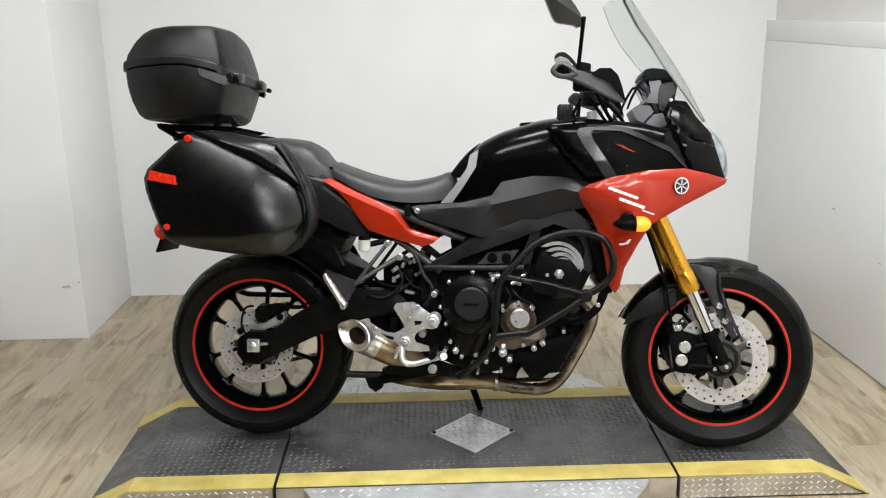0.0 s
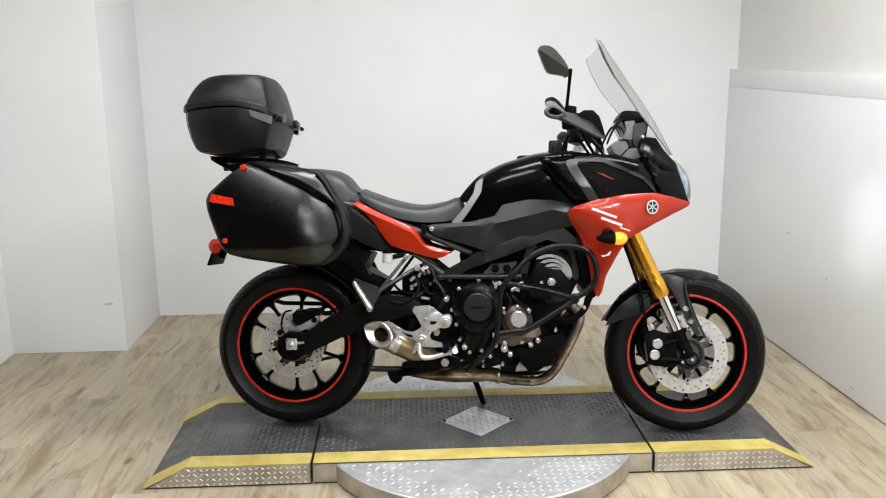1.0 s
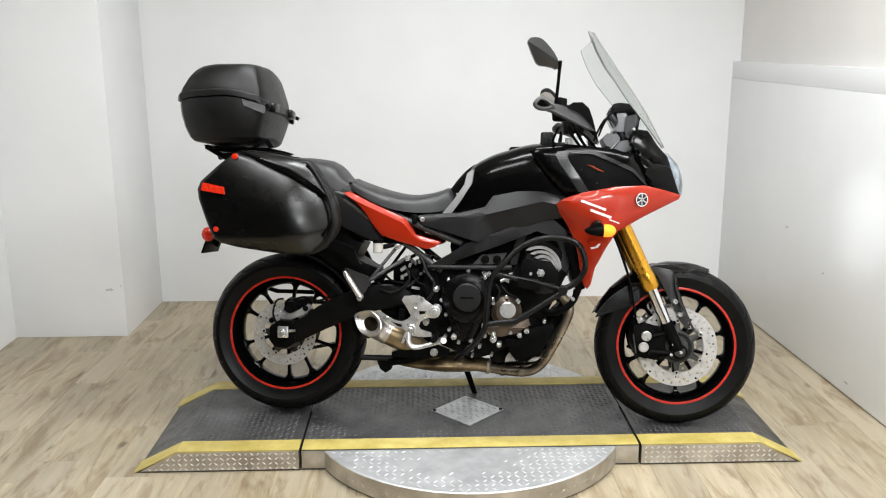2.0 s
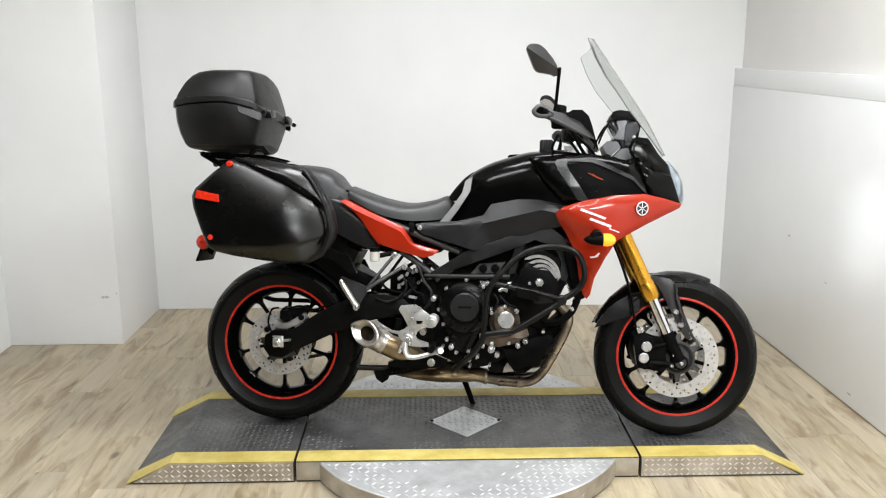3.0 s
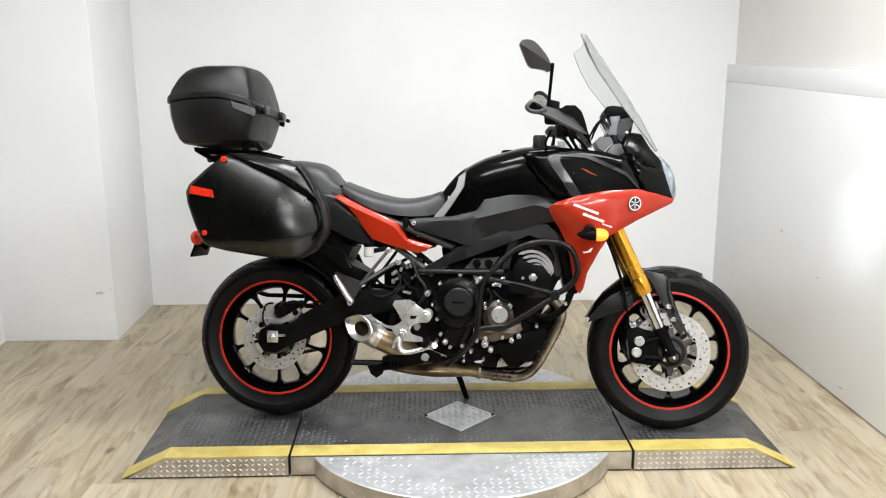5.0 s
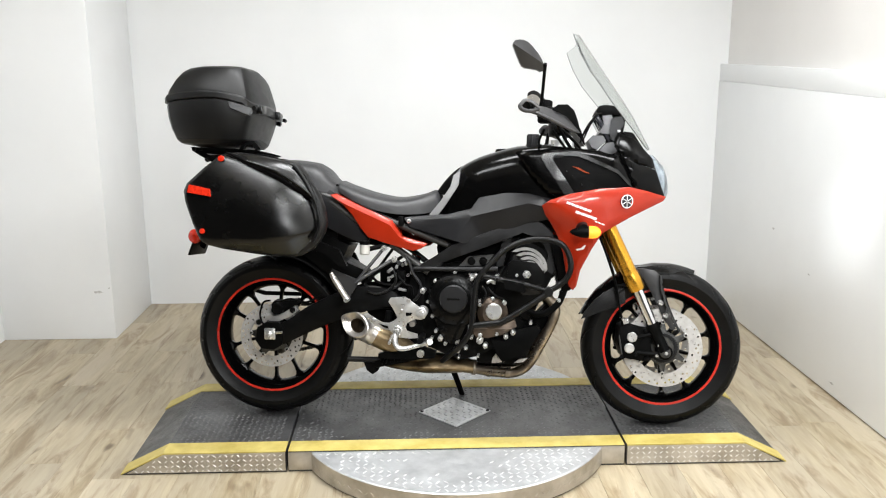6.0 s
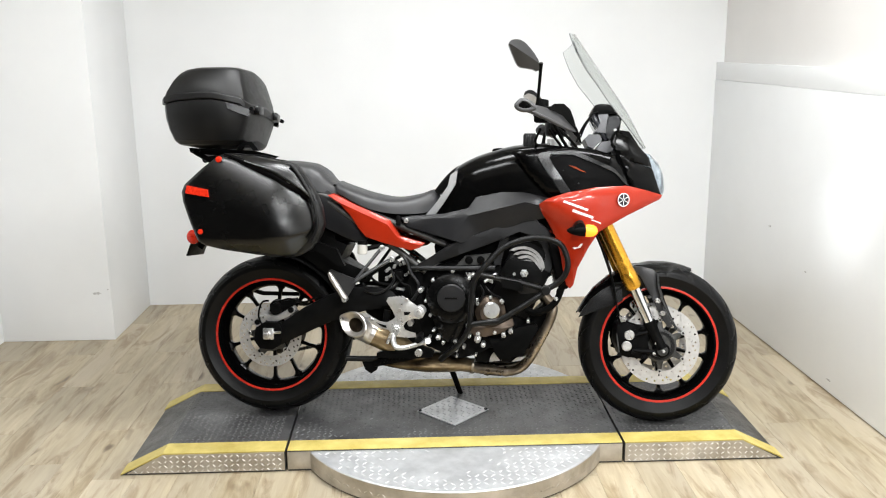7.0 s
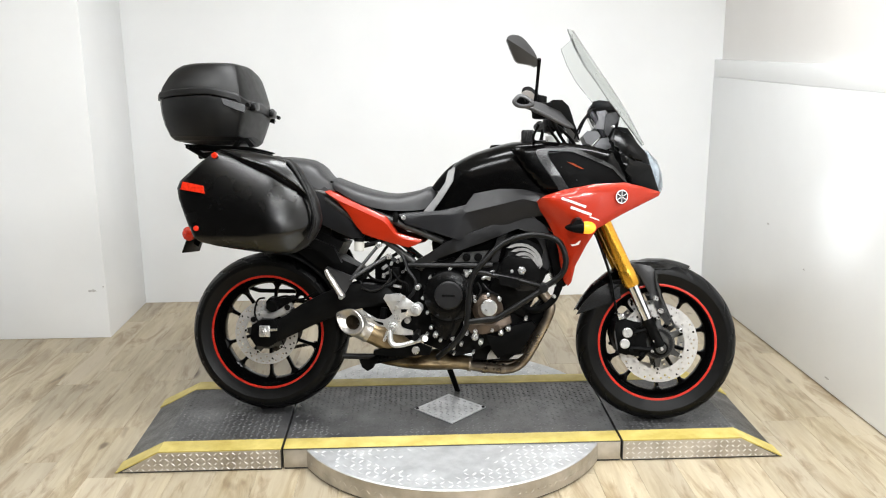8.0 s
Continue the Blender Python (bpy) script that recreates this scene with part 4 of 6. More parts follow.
part("oil_cover", panel([(0.781, 0.381), (0.849, 0.383), (0.906, 0.390), (0.944, 0.409), (0.951, 0.384), (0.905, 0.353), (0.845, 0.338), (0.805, 0.340), (0.787, 0.356)], flat(0.168), 0.05, 0.01, 0.03), BRONZE, engine, "bronze sump cover")
part("engine_guard", panel([(0.859, 0.335), (0.911, 0.332), (0.956, 0.374), (1.023, 0.391), (1.038, 0.376), (0.986, 0.274), (0.933, 0.271), (0.902, 0.253), (0.882, 0.279)], flat(0.178), 0.06, 0.008, 0.04), SATIN, engine, "black plastic lower guard")
for x, z in ((0.784, 0.555), (0.779, 0.353), (0.766, 0.301), (0.689, 0.315), (0.812, 0.477), (0.816, 0.4625), (0.863, 0.486), (0.906, 0.469), (0.880, 0.356), (1.002, 0.401), (0.637, 0.332), (0.786, 0.341), (0.733, 0.321)):
    part("engine_bolt", button(x, z, -0.13, -0.178, 0.0064, 12), BOLT, engine)
for x, z, r in ((0.9125, 0.348, 0.009), (0.9385, 0.3635, 0.009), (0.838, 0.311, 0.009), (0.671, 0.334, 0.010), (0.817, 0.331, 0.0125), (0.818, 0.350, 0.008)):
    part("drain_bolt", merge(button(x, z, -0.13, -0.182, r, 16), button(x, z, -0.18, -0.188, r * 0.6, 6)), BOLT, engine)
for s in (1,):
    part("left_cover", flip(merge(button(0.80, 0.45, -0.13, -0.175, 0.09, 40), panel([(0.60, 0.52), (0.70, 0.50), (0.70, 0.36), (0.61, 0.38)], flat(0.16), 0.04, 0.014, 0.04))), IRON, engine)
part("front_shield", panel([(0.828, 0.321), (0.8525, 0.343), (0.925, 0.350), (0.986, 0.376), (1.062, 0.452), (1.086, 0.455), (1.062, 0.381), (1.028, 0.324), (0.992, 0.285), (0.965, 0.258), (0.907, 0.240), (0.8545, 0.242)], flat(0.06), 0.12, 0.01, 0.05), IRON, engine)
part("radiator", moved(box(-0.018, 0.018, -0.19, 0.19, -0.06, 0.14, 0.008), pose(1.115, 0, 0.58, 0, -14, 0)), SATIN, bike, "black radiator")
fins = [moved(box(-0.021, -0.019, -0.18, 0.18, -0.05 + 0.011 * k, -0.0485 + 0.011 * k), pose(1.112, 0, 0.58, 0, -14, 0)) for k in range(17)]
tagged(part("radiator_fins", merge(*fins), IRON, bike, smooth=0), kind="stuff")
for pts in ([(0.770, 0.574), (0.793, 0.571), (0.790, 0.556), (0.776, 0.562)], [(0.846, 0.556), (0.870, 0.551), (0.870, 0.536), (0.856, 0.541)]):
    part("casting_boss", panel(pts, flat(0.165), 0.03, 0.003, 0.05), ALLOY, engine, "bare bright casting face")
part("wire", tube([(0.822, -0.165, 0.531), (0.837, -0.17, 0.506), (0.829, -0.17, 0.481), (0.818, -0.165, 0.456)], 0.004, 8, 4), TUBE_BLACK, engine)
part("wire", tube([(0.842, -0.165, 0.526), (0.857, -0.172, 0.510), (0.877, -0.17, 0.495), (0.902, -0.165, 0.485)], 0.004, 8, 4), TUBE_BLACK, engine)
for x, z, w, h, turn in ((0.851, 0.548, 0.013, 0.005, -25), (0.877, 0.571, 0.008, 0.004, -20), (0.800, 0.569, 0.009, 0.005, 30), (0.905, 0.472, 0.008, 0.006, 40), (0.778, 0.377, 0.005, 0.009, 0)):
    part("wire_connector", moved(box(-w, w, -0.175, -0.155, -h, h, 0.002, 1), pose(x, 0, z, 0, turn, 0)), ALLOY, engine, "pale wire connector")
for x, z, w, h, turn in ((0.474, 0.576, 0.012, 0.006, -40), (0.487, 0.556, 0.014, 0.005, -35), (0.470, 0.543, 0.006, 0.009, 0), (0.521, 0.504, 0.016, 0.005, 10), (0.499, 0.589, 0.005, 0.008, 20), (0.535, 0.603, 0.005, 0.008, -15), (0.556, 0.572, 0.005, 0.009, 15)):
    part("hose_clamp", moved(box(-w, w, -0.135, -0.12, -h, h, 0.002, 1), pose(x, 0, z, 0, turn, 0)), ALLOY, engine, "bright hose clamp")
for x, z in ((0.739, 0.285), (0.739, 0.264), (0.811, 0.271), (0.722, 0.2925)):
    part("sump_bolt", button(x, z, -0.13, -0.172, 0.0048, 10), BOLT, engine)
part("oil_sump", box(0.80, 0.965, -0.085, 0.085, 0.222, 0.30, 0.015), IRON, engine)
part("sump_bracket", panel([(0.858, 0.231), (0.862, 0.250), (0.874, 0.267), (0.887, 0.251), (0.906, 0.237)], flat(0.10), 0.01, 0.002, 0.05), ALLOY, engine, "bare sump bracket")
part("sump_bracket", panel([(0.942, 0.234), (0.962, 0.250), (0.995, 0.255), (0.975, 0.238)], flat(0.10), 0.01, 0.002, 0.05), ALLOY, engine, "bare sump bracket")
part("hose_joint", panel([(1.106, 0.572), (1.124, 0.568), (1.128, 0.545), (1.112, 0.540), (1.102, 0.552)], flat(0.18), 0.02, 0.003, 0.05), TIP_STEEL, engine, "grey hose joint")
part("hose_clip_bolt", button(1.102, 0.489, -0.17, -0.196, 0.007, 12), BOLT, engine)
hose = part("coolant_hose", tube([(1.116, -0.175, 0.566), (1.123, -0.178, 0.536), (1.114, -0.178, 0.506), (1.100, -0.176, 0.475), (1.065, -0.172, 0.444), (1.026, -0.165, 0.432), (0.996, -0.15, 0.440)], 0.012, 14), SATIN, bike, "black rubber coolant hose")
part("hose_clip", rod((1.118, -0.178, 0.520), (1.114, -0.178, 0.508), 0.0135, 16), IRON, hose)

# ---- exhaust ----
exhaust = part("exhaust_collector", loft([[(x, yc + w * math.cos(a), zc + h * math.sin(a)) for a in (2 * math.pi * k / 20 for k in range(20))] for x, yc, zc, w, h in ((0.44, -0.09, 0.217, 0.02, 0.010), (0.48, -0.08, 0.217, 0.05, 0.018), (0.55, -0.05, 0.215, 0.09, 0.030), (0.62, -0.04, 0.214, 0.10, 0.036), (0.69, -0.04, 0.213, 0.09, 0.034), (0.75, -0.05, 0.211, 0.06, 0.027), (0.79, -0.05, 0.203, 0.042, 0.025))]), MUFFLER, bike, "heat-tinted steel exhaust collector")
for y, off in ((-0.085, 0.0), (0.0, -0.010), (0.085, -0.018)):
    pts = [(x + off, y * k - 0.03 * (1 - k), z) for x, z, k in ((1.050, 0.50, 1), (1.090, 0.4475, 1), (1.091, 0.4144, 1), (1.069, 0.358, 0.98), (1.036, 0.293, 0.95), (1.005, 0.238, 0.92), (0.972, 0.205, 0.88), (0.928, 0.191, 0.8), (0.855, 0.190, 0.55), (0.781, 0.196, 0.3))]
    part("header_pipe", tube(pts, 0.0180, 16), EXHAUST, exhaust, "heat-tinted header pipe")
for y in (-0.085, 0.0):
    part("weld_ring", tube([(0.915, y * 0.77 - 0.007, 0.1908), (0.930, y * 0.8 - 0.006, 0.1914)], 0.0200, 16, 1), EXHAUST, exhaust)
    part("weld_ring", tube([(0.840, y * 0.5 - 0.015, 0.191), (0.855, y * 0.55 - 0.0135, 0.190)], 0.0205, 16, 1), EXHAUST, exhaust)
part("pipe_clamp", tube([(0.782, -0.045, 0.2015), (0.797, -0.045, 0.2005)], 0.029, 24, 1), EXHAUST, exhaust)
m0, m1 = Vector((0.358, -0.182, 0.378)), Vector((0.506, -0.145, 0.300))
ax = (m1 - m0).normalized()
part("muffler", tube([m0 + ax * 0.055, m0 + ax * 0.09, m0 + ax * 0.15, m1 + ax * 0.02, m1 + ax * 0.06], [0.043, 0.045, 0.044, 0.040, 0.030], 28, 4), MUFFLER, exhaust, "stubby heat-tinted muffler")
part("link_pipe", tube([m1, m1 + Vector((0.06, 0.04, -0.045)), (0.64, -0.06, 0.20)], 0.028, 14), MUFFLER, exhaust)
cut = Vector((-0.42, -0.86, 0.28)).normalized()


slant = Vector((0.918, 0, -0.395))


def pipe_rings(rows, n=40):
    """Rings round a line: (centre, normal, half length, half height); the cut ones draw to a point at the rear."""
    loops = []
    for c, nrm, ra, rb, point in rows:
        u = (slant - nrm * slant.dot(nrm)).normalized()
        v = nrm.cross(u)
        loop = []
        for k in range(n):
            a = 2 * math.pi * k / n
            pinch = 1 - point * max(0, -math.cos(a)) ** 2
            loop.append(tuple(c + ra * math.cos(a) * u + rb * math.sin(a) * pinch * v))
        loops.append(loop)
    return loops


back = -ax
mid = (cut * 0.5 + back * 0.5).normalized()
mouth = Vector((0.352, -0.196, 0.3815))
tip = loft(pipe_rings([(m0 + ax * 0.075, back, 0.0455, 0.0455, 0), (m0 + ax * 0.050, (back * 0.8 + mid * 0.2).normalized(), 0.047, 0.0465, 0), (m0 + ax * 0.022, mid, 0.056, 0.047, 0.1), (mouth - cut * 0.006, cut, 0.0685, 0.0465, 0.42), (mouth, cut, 0.0695, 0.0455, 0.48), (mouth + cut * 0.003, cut, 0.065, 0.042, 0.48), (mouth - cut * 0.002, cut, 0.052, 0.034, 0.25), (mouth - cut * 0.009 + slant * 0.006, cut, 0.036, 0.0265, 0.1), (mouth - cut * 0.011 + slant * 0.006, cut, 0.034, 0.0255, 0.1)]), False)
part("muffler_tip", tip, TIP_STEEL, exhaust, "brushed silver slash-cut muffler outlet")
part("tip_bore", loft(pipe_rings([(mouth - cut * 0.0112 + slant * 0.006, cut, 0.0338, 0.0253, 0.1), (mouth - cut * 0.022 + slant * 0.010, cut, 0.032, 0.024, 0), (mouth - cut * 0.034 + slant * 0.014, cut, 0.028, 0.022, 0), (mouth - cut * 0.034 + slant * 0.014, cut, 0.002, 0.002, 0)]), False), BORE_BROWN, exhaust, "dark brown outlet bore")
part("muffler_strap", tube([m0 + ax * 0.062, m0 + ax * 0.078], 0.0478, 28, 1), TIP_STEEL, exhaust)

# ---- frame and small chassis parts ----
SPAR = [(0.587, 0.584), (0.591, 0.602), (0.639, 0.630), (0.711, 0.679), (0.803, 0.715), (0.905, 0.754), (0.975, 0.775), (1.026, 0.770), (1.070, 0.738), (1.095, 0.688), (1.094, 0.623), (1.078, 0.578), (1.054, 0.593), (1.061, 0.648), (1.045, 0.683), (1.010, 0.716), (0.965, 0.729), (0.915, 0.707), (0.845, 0.679), (0.762, 0.648), (0.681, 0.616), (0.649, 0.598), (0.628, 0.584)]


def spar_face(x, z):
    return -0.165 - 0.02 * math.sin(max(0, min(1, (x - 0.6) / 0.5)) * math.pi)


spar = part("frame_spar", panel(SPAR, spar_face, 0.04, 0.006, 0.05), FRAME_GREY, bike, "dark grey cast frame spar")
part("frame_spar", flip(panel(SPAR, spar_face, 0.04, 0.007, 0.05)), FRAME_GREY, bike, "dark grey cast frame spar")
part("frame_rib", tube([(0.568, -0.155, 0.589), (0.648, -0.165, 0.590), (0.748, -0.17, 0.592), (0.878, -0.168, 0.595)], 0.0085, 10), FRAME_GREY, spar)
part("frame_arm", panel([(0.895, 0.695), (0.930, 0.710), (0.909, 0.655), (0.898, 0.605), (0.873, 0.600), (0.877, 0.645)], flat(0.158), 0.03, 0.006, 0.05), FRAME_GREY, spar)
part("radiator_shroud", panel([(1.010, 0.784), (1.071, 0.833), (1.171, 0.842), (1.164, 0.652), (1.147, 0.552), (1.097, 0.553), (1.109, 0.693), (1.070, 0.743)], flat(0.15), 0.02, 0.006, 0.05), SATIN, bike, "black radiator side shroud")
plate = part("frame_plate", panel([(0.735, 0.600), (0.768, 0.636), (0.862, 0.646), (0.834, 0.604)], flat(0.156), 0.02, 0.004, 0.05), CARRIER, spar, "grey bracket plate")
for x, z in ((0.782, 0.6207), (0.8248, 0.6217)):
    part("frame_bolt", merge(button(x, z, -0.154, -0.164, 0.0145, 18), button(x, z, -0.161, -0.1665, 0.007, 6)), SATIN, spar)
part("pivot_plate", panel([(0.56, 0.57), (0.61, 0.57), (0.64, 0.52), (0.62, 0.40), (0.60, 0.30), (0.54, 0.28), (0.51, 0.36), (0.53, 0.48)], flat(0.130), 0.26, 0.012, 0.05), IRON, bike, "black frame pivot casting")

for s in (-1, 1):
    rail = part("subframe_rail", tube([(0.70, s * 0.135, 0.672), (0.60, s * 0.14, 0.712), (0.50, s * 0.14, 0.752), (0.30, s * 0.13, 0.83), (0.05, s * 0.11, 0.90), (-0.14, s * 0.10, 0.93)], 0.0125, 12, 4), CARRIER, bike, "grey steel subframe rail")
    part("subframe_strut", tube([(0.620, s * 0.14, 0.572), (0.593, s * 0.14, 0.592), (0.53, s * 0.14, 0.64), (0.477, s * 0.14, 0.675), (0.38, s * 0.135, 0.74), (0.25, s * 0.13, 0.83)], 0.0115, 12, 4), CARRIER, rail)
    for x, z in ((0.705, 0.672), (0.602, 0.588), (0.472, 0.682)):
        part("rail_bolt", button(x, z, s * 0.135, s * 0.158, 0.012, 14), IRON, rail)
part("wire_loom", tube([(0.540, -0.160, 0.628), (0.552, -0.163, 0.612), (0.567, -0.165, 0.571), (0.595, -0.166, 0.530), (0.589, -0.165, 0.493), (0.570, -0.16, 0.468)], 0.0060, 10), FRAME_GREY, bike, "black sheathed cable")
part("brake_line", tube([(0.39, -0.15, 0.50), (0.43, -0.155, 0.49), (0.47, -0.155, 0.505), (0.50, -0.15, 0.54), (0.49, -0.15, 0.58)], 0.005, 8), TUBE_BLACK, bike)
part("brake_line", tube([(0.51, -0.155, 0.56), (0.535, -0.16, 0.53), (0.56, -0.16, 0.52), (0.565, -0.16, 0.49)], 0.0045, 8), SATIN, bike)
res = part("fluid_reservoir", merge(button(0, 0, 0.018, -0.018, 0.019, 20),), MILKY, bike, "milky brake fluid reservoir")
res.data.transform(Matrix.Translation((0.372, -0.175, 0.652)) @ Matrix.Rotation(radians(90), 4, "X"))
cap = part("reservoir_cap", button(0, 0, 0.008, -0.008, 0.0195, 20), SATIN, res)
cap.data.transform(Matrix.Translation((0.372, -0.175, 0.676)) @ Matrix.Rotation(radians(90), 4, "X"))
part("reservoir_bracket", tube([(0.385, -0.17, 0.655), (0.43, -0.165, 0.665), (0.46, -0.155, 0.672)], 0.009, 8), SATIN, res)
shock = part("shock_absorber", rod((0.47, -0.02, 0.40), (0.56, -0.02, 0.62), 0.02, 14), CHROME, bike)
coil = [(0.482 + 0.068 * k / 60 + 0.0, -0.02 + 0.036 * math.sin(k * 0.63), 0.43 + 0.165 * k / 60 + 0.0) for k in range(61)]
coil = [(x + 0.034 * math.cos(k * 0.63), y, z - 0.012 * math.cos(k * 0.63)) for k, (x, y, z) in enumerate(coil)]
part("spring", tube(coil, 0.006, 8, 1), TUBE_BLACK, shock)

# passenger footrest with its struts
for s in (-1, 1):
    yb = s * 0.20
    hang = panel([(0.262, 0.576), (0.2717, 0.584), (0.318, 0.566), (0.3604, 0.550), (0.366, 0.540), (0.3636, 0.528), (0.350, 0.507), (0.336, 0.484), (0.3135, 0.4973)], flat(0.205), 0.012, 0.005, 0.04)
    hang = part("footrest_bracket", hang if s < 0 else flip(hang), STAY, bike, "dark grey passenger footrest bracket")
    part("footrest", tube([(0.271, s * 0.222, 0.573), (0.281, s * 0.226, 0.557), (0.296, s * 0.228, 0.535), (0.314, s * 0.228, 0.507), (0.332, s * 0.226, 0.479)], [0.007, 0.011, 0.0115, 0.011, 0.013], 12, 3, 0.8), TIP_STEEL, hang, "folded silver footrest")
    part("footrest_pin", button(0.330, 0.478, s * 0.205, s * 0.242, 0.0095, 14), BOLT, hang)
    part("footrest_strut", tube([(0.356, s * 0.2, 0.534), (0.40, s * 0.185, 0.590), (0.455, s * 0.16, 0.660)], 0.0062, 10, 3), STAY, hang)
    part("footrest_strut", tube([(0.360, s * 0.2, 0.539), (0.42, s * 0.185, 0.578), (0.493, s * 0.16, 0.621)], 0.0070, 10, 3), STAY, hang)
    for x, z in ((0.458, 0.662), (0.495, 0.621)):
        part("bracket_bolt", button(x, z, s * 0.155, s * 0.176, 0.011, 14), BOLT, hang)

# rider's footrest plate, pedal
HANGER = [(0.485, 0.4745), (0.493, 0.489), (0.546, 0.4945), (0.585, 0.467), (0.598, 0.458), (0.612, 0.458), (0.624, 0.446), (0.626, 0.430), (0.618, 0.416), (0.604, 0.411), (0.586, 0.4127), (0.5675, 0.406), (0.553, 0.3955), (0.547, 0.381), (0.5535, 0.369), (0.570, 0.3636), (0.5925, 0.358), (0.595, 0.344), (0.564, 0.341), (0.525, 0.344), (0.504, 0.355), (0.490, 0.369), (0.459, 0.374), (0.426, 0.393), (0.405, 0.413), (0.393, 0.427), (0.407, 0.4295), (0.430, 0.414), (0.459, 0.3986), (0.4856, 0.3954), (0.504, 0.404), (0.518, 0.4167), (0.504, 0.4446)]
SLOTS = ([(0.549, 0.440), (0.559, 0.4506), (0.5755, 0.453), (0.5776, 0.439), (0.5675, 0.4266), (0.551, 0.424)], [(0.447, 0.396), (0.459, 0.391), (0.484, 0.3855), (0.486, 0.376), (0.4674, 0.381)])
for s in (-1, 1):
    h = panel(HANGER, lambda x, z: -0.230 - 0.10 * max(0, z - 0.43), 0.012, 0.006, 0.03)
    hanger = part("footrest_hanger", h if s < 0 else flip(h), ALLOY, bike, "bare silver footrest hanger")
    part("hanger_boss", merge(button(0.607, 0.437, s * 0.185, s * 0.240, 0.020, 24), button(0.607, 0.437, s * 0.238, s * 0.246, 0.011, 18)), ALLOY, hanger)
    # uncut openings: dark plates on the hanger stand in for their shade
    for outline in SLOTS:
        slot = panel(outline, flat(0.2315), 0.004, 0.001, 0.05)
        part("slot_shade", slot if s < 0 else flip(slot), SATIN, hanger, "dark patch standing in for a shaded opening")
    part("hanger_bolt", merge(button(0.520, 0.371, s * 0.19, s * 0.240, 0.017, 20), button(0.520, 0.371, s * 0.238, s * 0.247, 0.009, 6)), BOLT, hanger)
    for x, z in ((0.560, 0.480), (0.534, 0.443)):
        part("hanger_dowel", button(x, z, s * 0.222, s * (0.233 + 0.10 * max(0, z - 0.43)), 0.007, 14), TIP_STEEL, hanger)
    part("peg_pivot", button(0.571, 0.392, s * 0.18, s * 0.215, 0.011, 18), TIP_STEEL, hanger)
    part("rider_footrest", tube([(0.607, s * 0.20, 0.347), (0.610, s * 0.245, 0.347), (0.613, s * 0.30, 0.350)], [0.016, 0.017, 0.015], 12, 2, 0.7), SATIN, hanger, "black rubber footrest")
pedal = part("brake_pedal", tube([(0.512, -0.232, 0.360), (0.512, -0.236, 0.340), (0.514, -0.238, 0.322), (0.527, -0.239, 0.308), (0.5555, -0.24, 0.3085), (0.596, -0.242, 0.320), (0.634, -0.244, 0.333)], [0.010, 0.0105, 0.011, 0.0105, 0.0095, 0.009, 0.0085], 12, 5, 0.8), ALLOY, bike, "silver brake pedal")
part("return_spring", tube([(0.506, -0.238, 0.357), (0.490, -0.239, 0.323)], 0.0055, 10, 1), BOLT, pedal)
part("pedal_tip", tube([(0.632, -0.232, 0.335), (0.643, -0.262, 0.339)], 0.0115, 12, 1), BOLT, pedal)
part("pedal_link", rod((0.498, -0.215, 0.352), (0.484, -0.212, 0.315), 0.005, 8), ALLOY, pedal)
part("reservoir_cylinder", rod((0.478, -0.165, 0.43), (0.47, -0.165, 0.37), 0.013, 12), SATIN, bike)

# side stand and lower rods
stand = part("side_stand", tube([(0.66, 0.13, 0.235), (0.70, 0.17, 0.15), (0.733, 0.215, 0.055), (0.742, 0.228, 0.034)], [0.014, 0.012, 0.011, 0.011], 12, 4), SATIN, bike, "black steel side stand")
part("stand_foot", moved(box(-0.03, 0.03, -0.02, 0.02, -0.005, 0.003, 0.003), pose(0.742, 0.23, 0.034, 7, 0, 0)), SATIN, stand)
cs = part("center_stand", tube([(0.313, -0.13, 0.237), (0.369, -0.13, 0.237), (0.44, -0.125, 0.238)], 0.0105, 12, 2), FRAME_GREY, bike, "folded black centre stand")
part("stand_leg", tube([(0.42, -0.125, 0.222), (0.50, -0.13, 0.24), (0.62, -0.13, 0.268)], 0.016, 12, 3), SATIN, cs)
part("stand_foot", panel([(0.373, 0.229), (0.386, 0.1955), (0.408, 0.1815), (0.429, 0.195), (0.440, 0.227), (0.412, 0.234)], flat(0.135), 0.03, 0.006, 0.03), SATIN, cs)
part("stand_spring", tube([(0.44 + 0.0035 * k, -0.145 + 0.011 * math.sin(k * 1.5), 0.232 + 0.0009 * k + 0.011 * math.cos(k * 1.5)) for k in range(48)], 0.0028, 6, 1), IRON, cs)
part("stand_plate", panel([(0.44, 0.272), (0.486, 0.285), (0.560, 0.300), (0.600, 0.306), (0.657, 0.286), (0.650, 0.262), (0.600, 0.258), (0.501, 0.254), (0.44, 0.256)], flat(0.19), 0.03, 0.008, 0.05), SATIN, cs, "black stand linkage")
part("stand_bolt", button(0.600, 0.280, -0.185, -0.202, 0.014, 16), BOLT, cs)

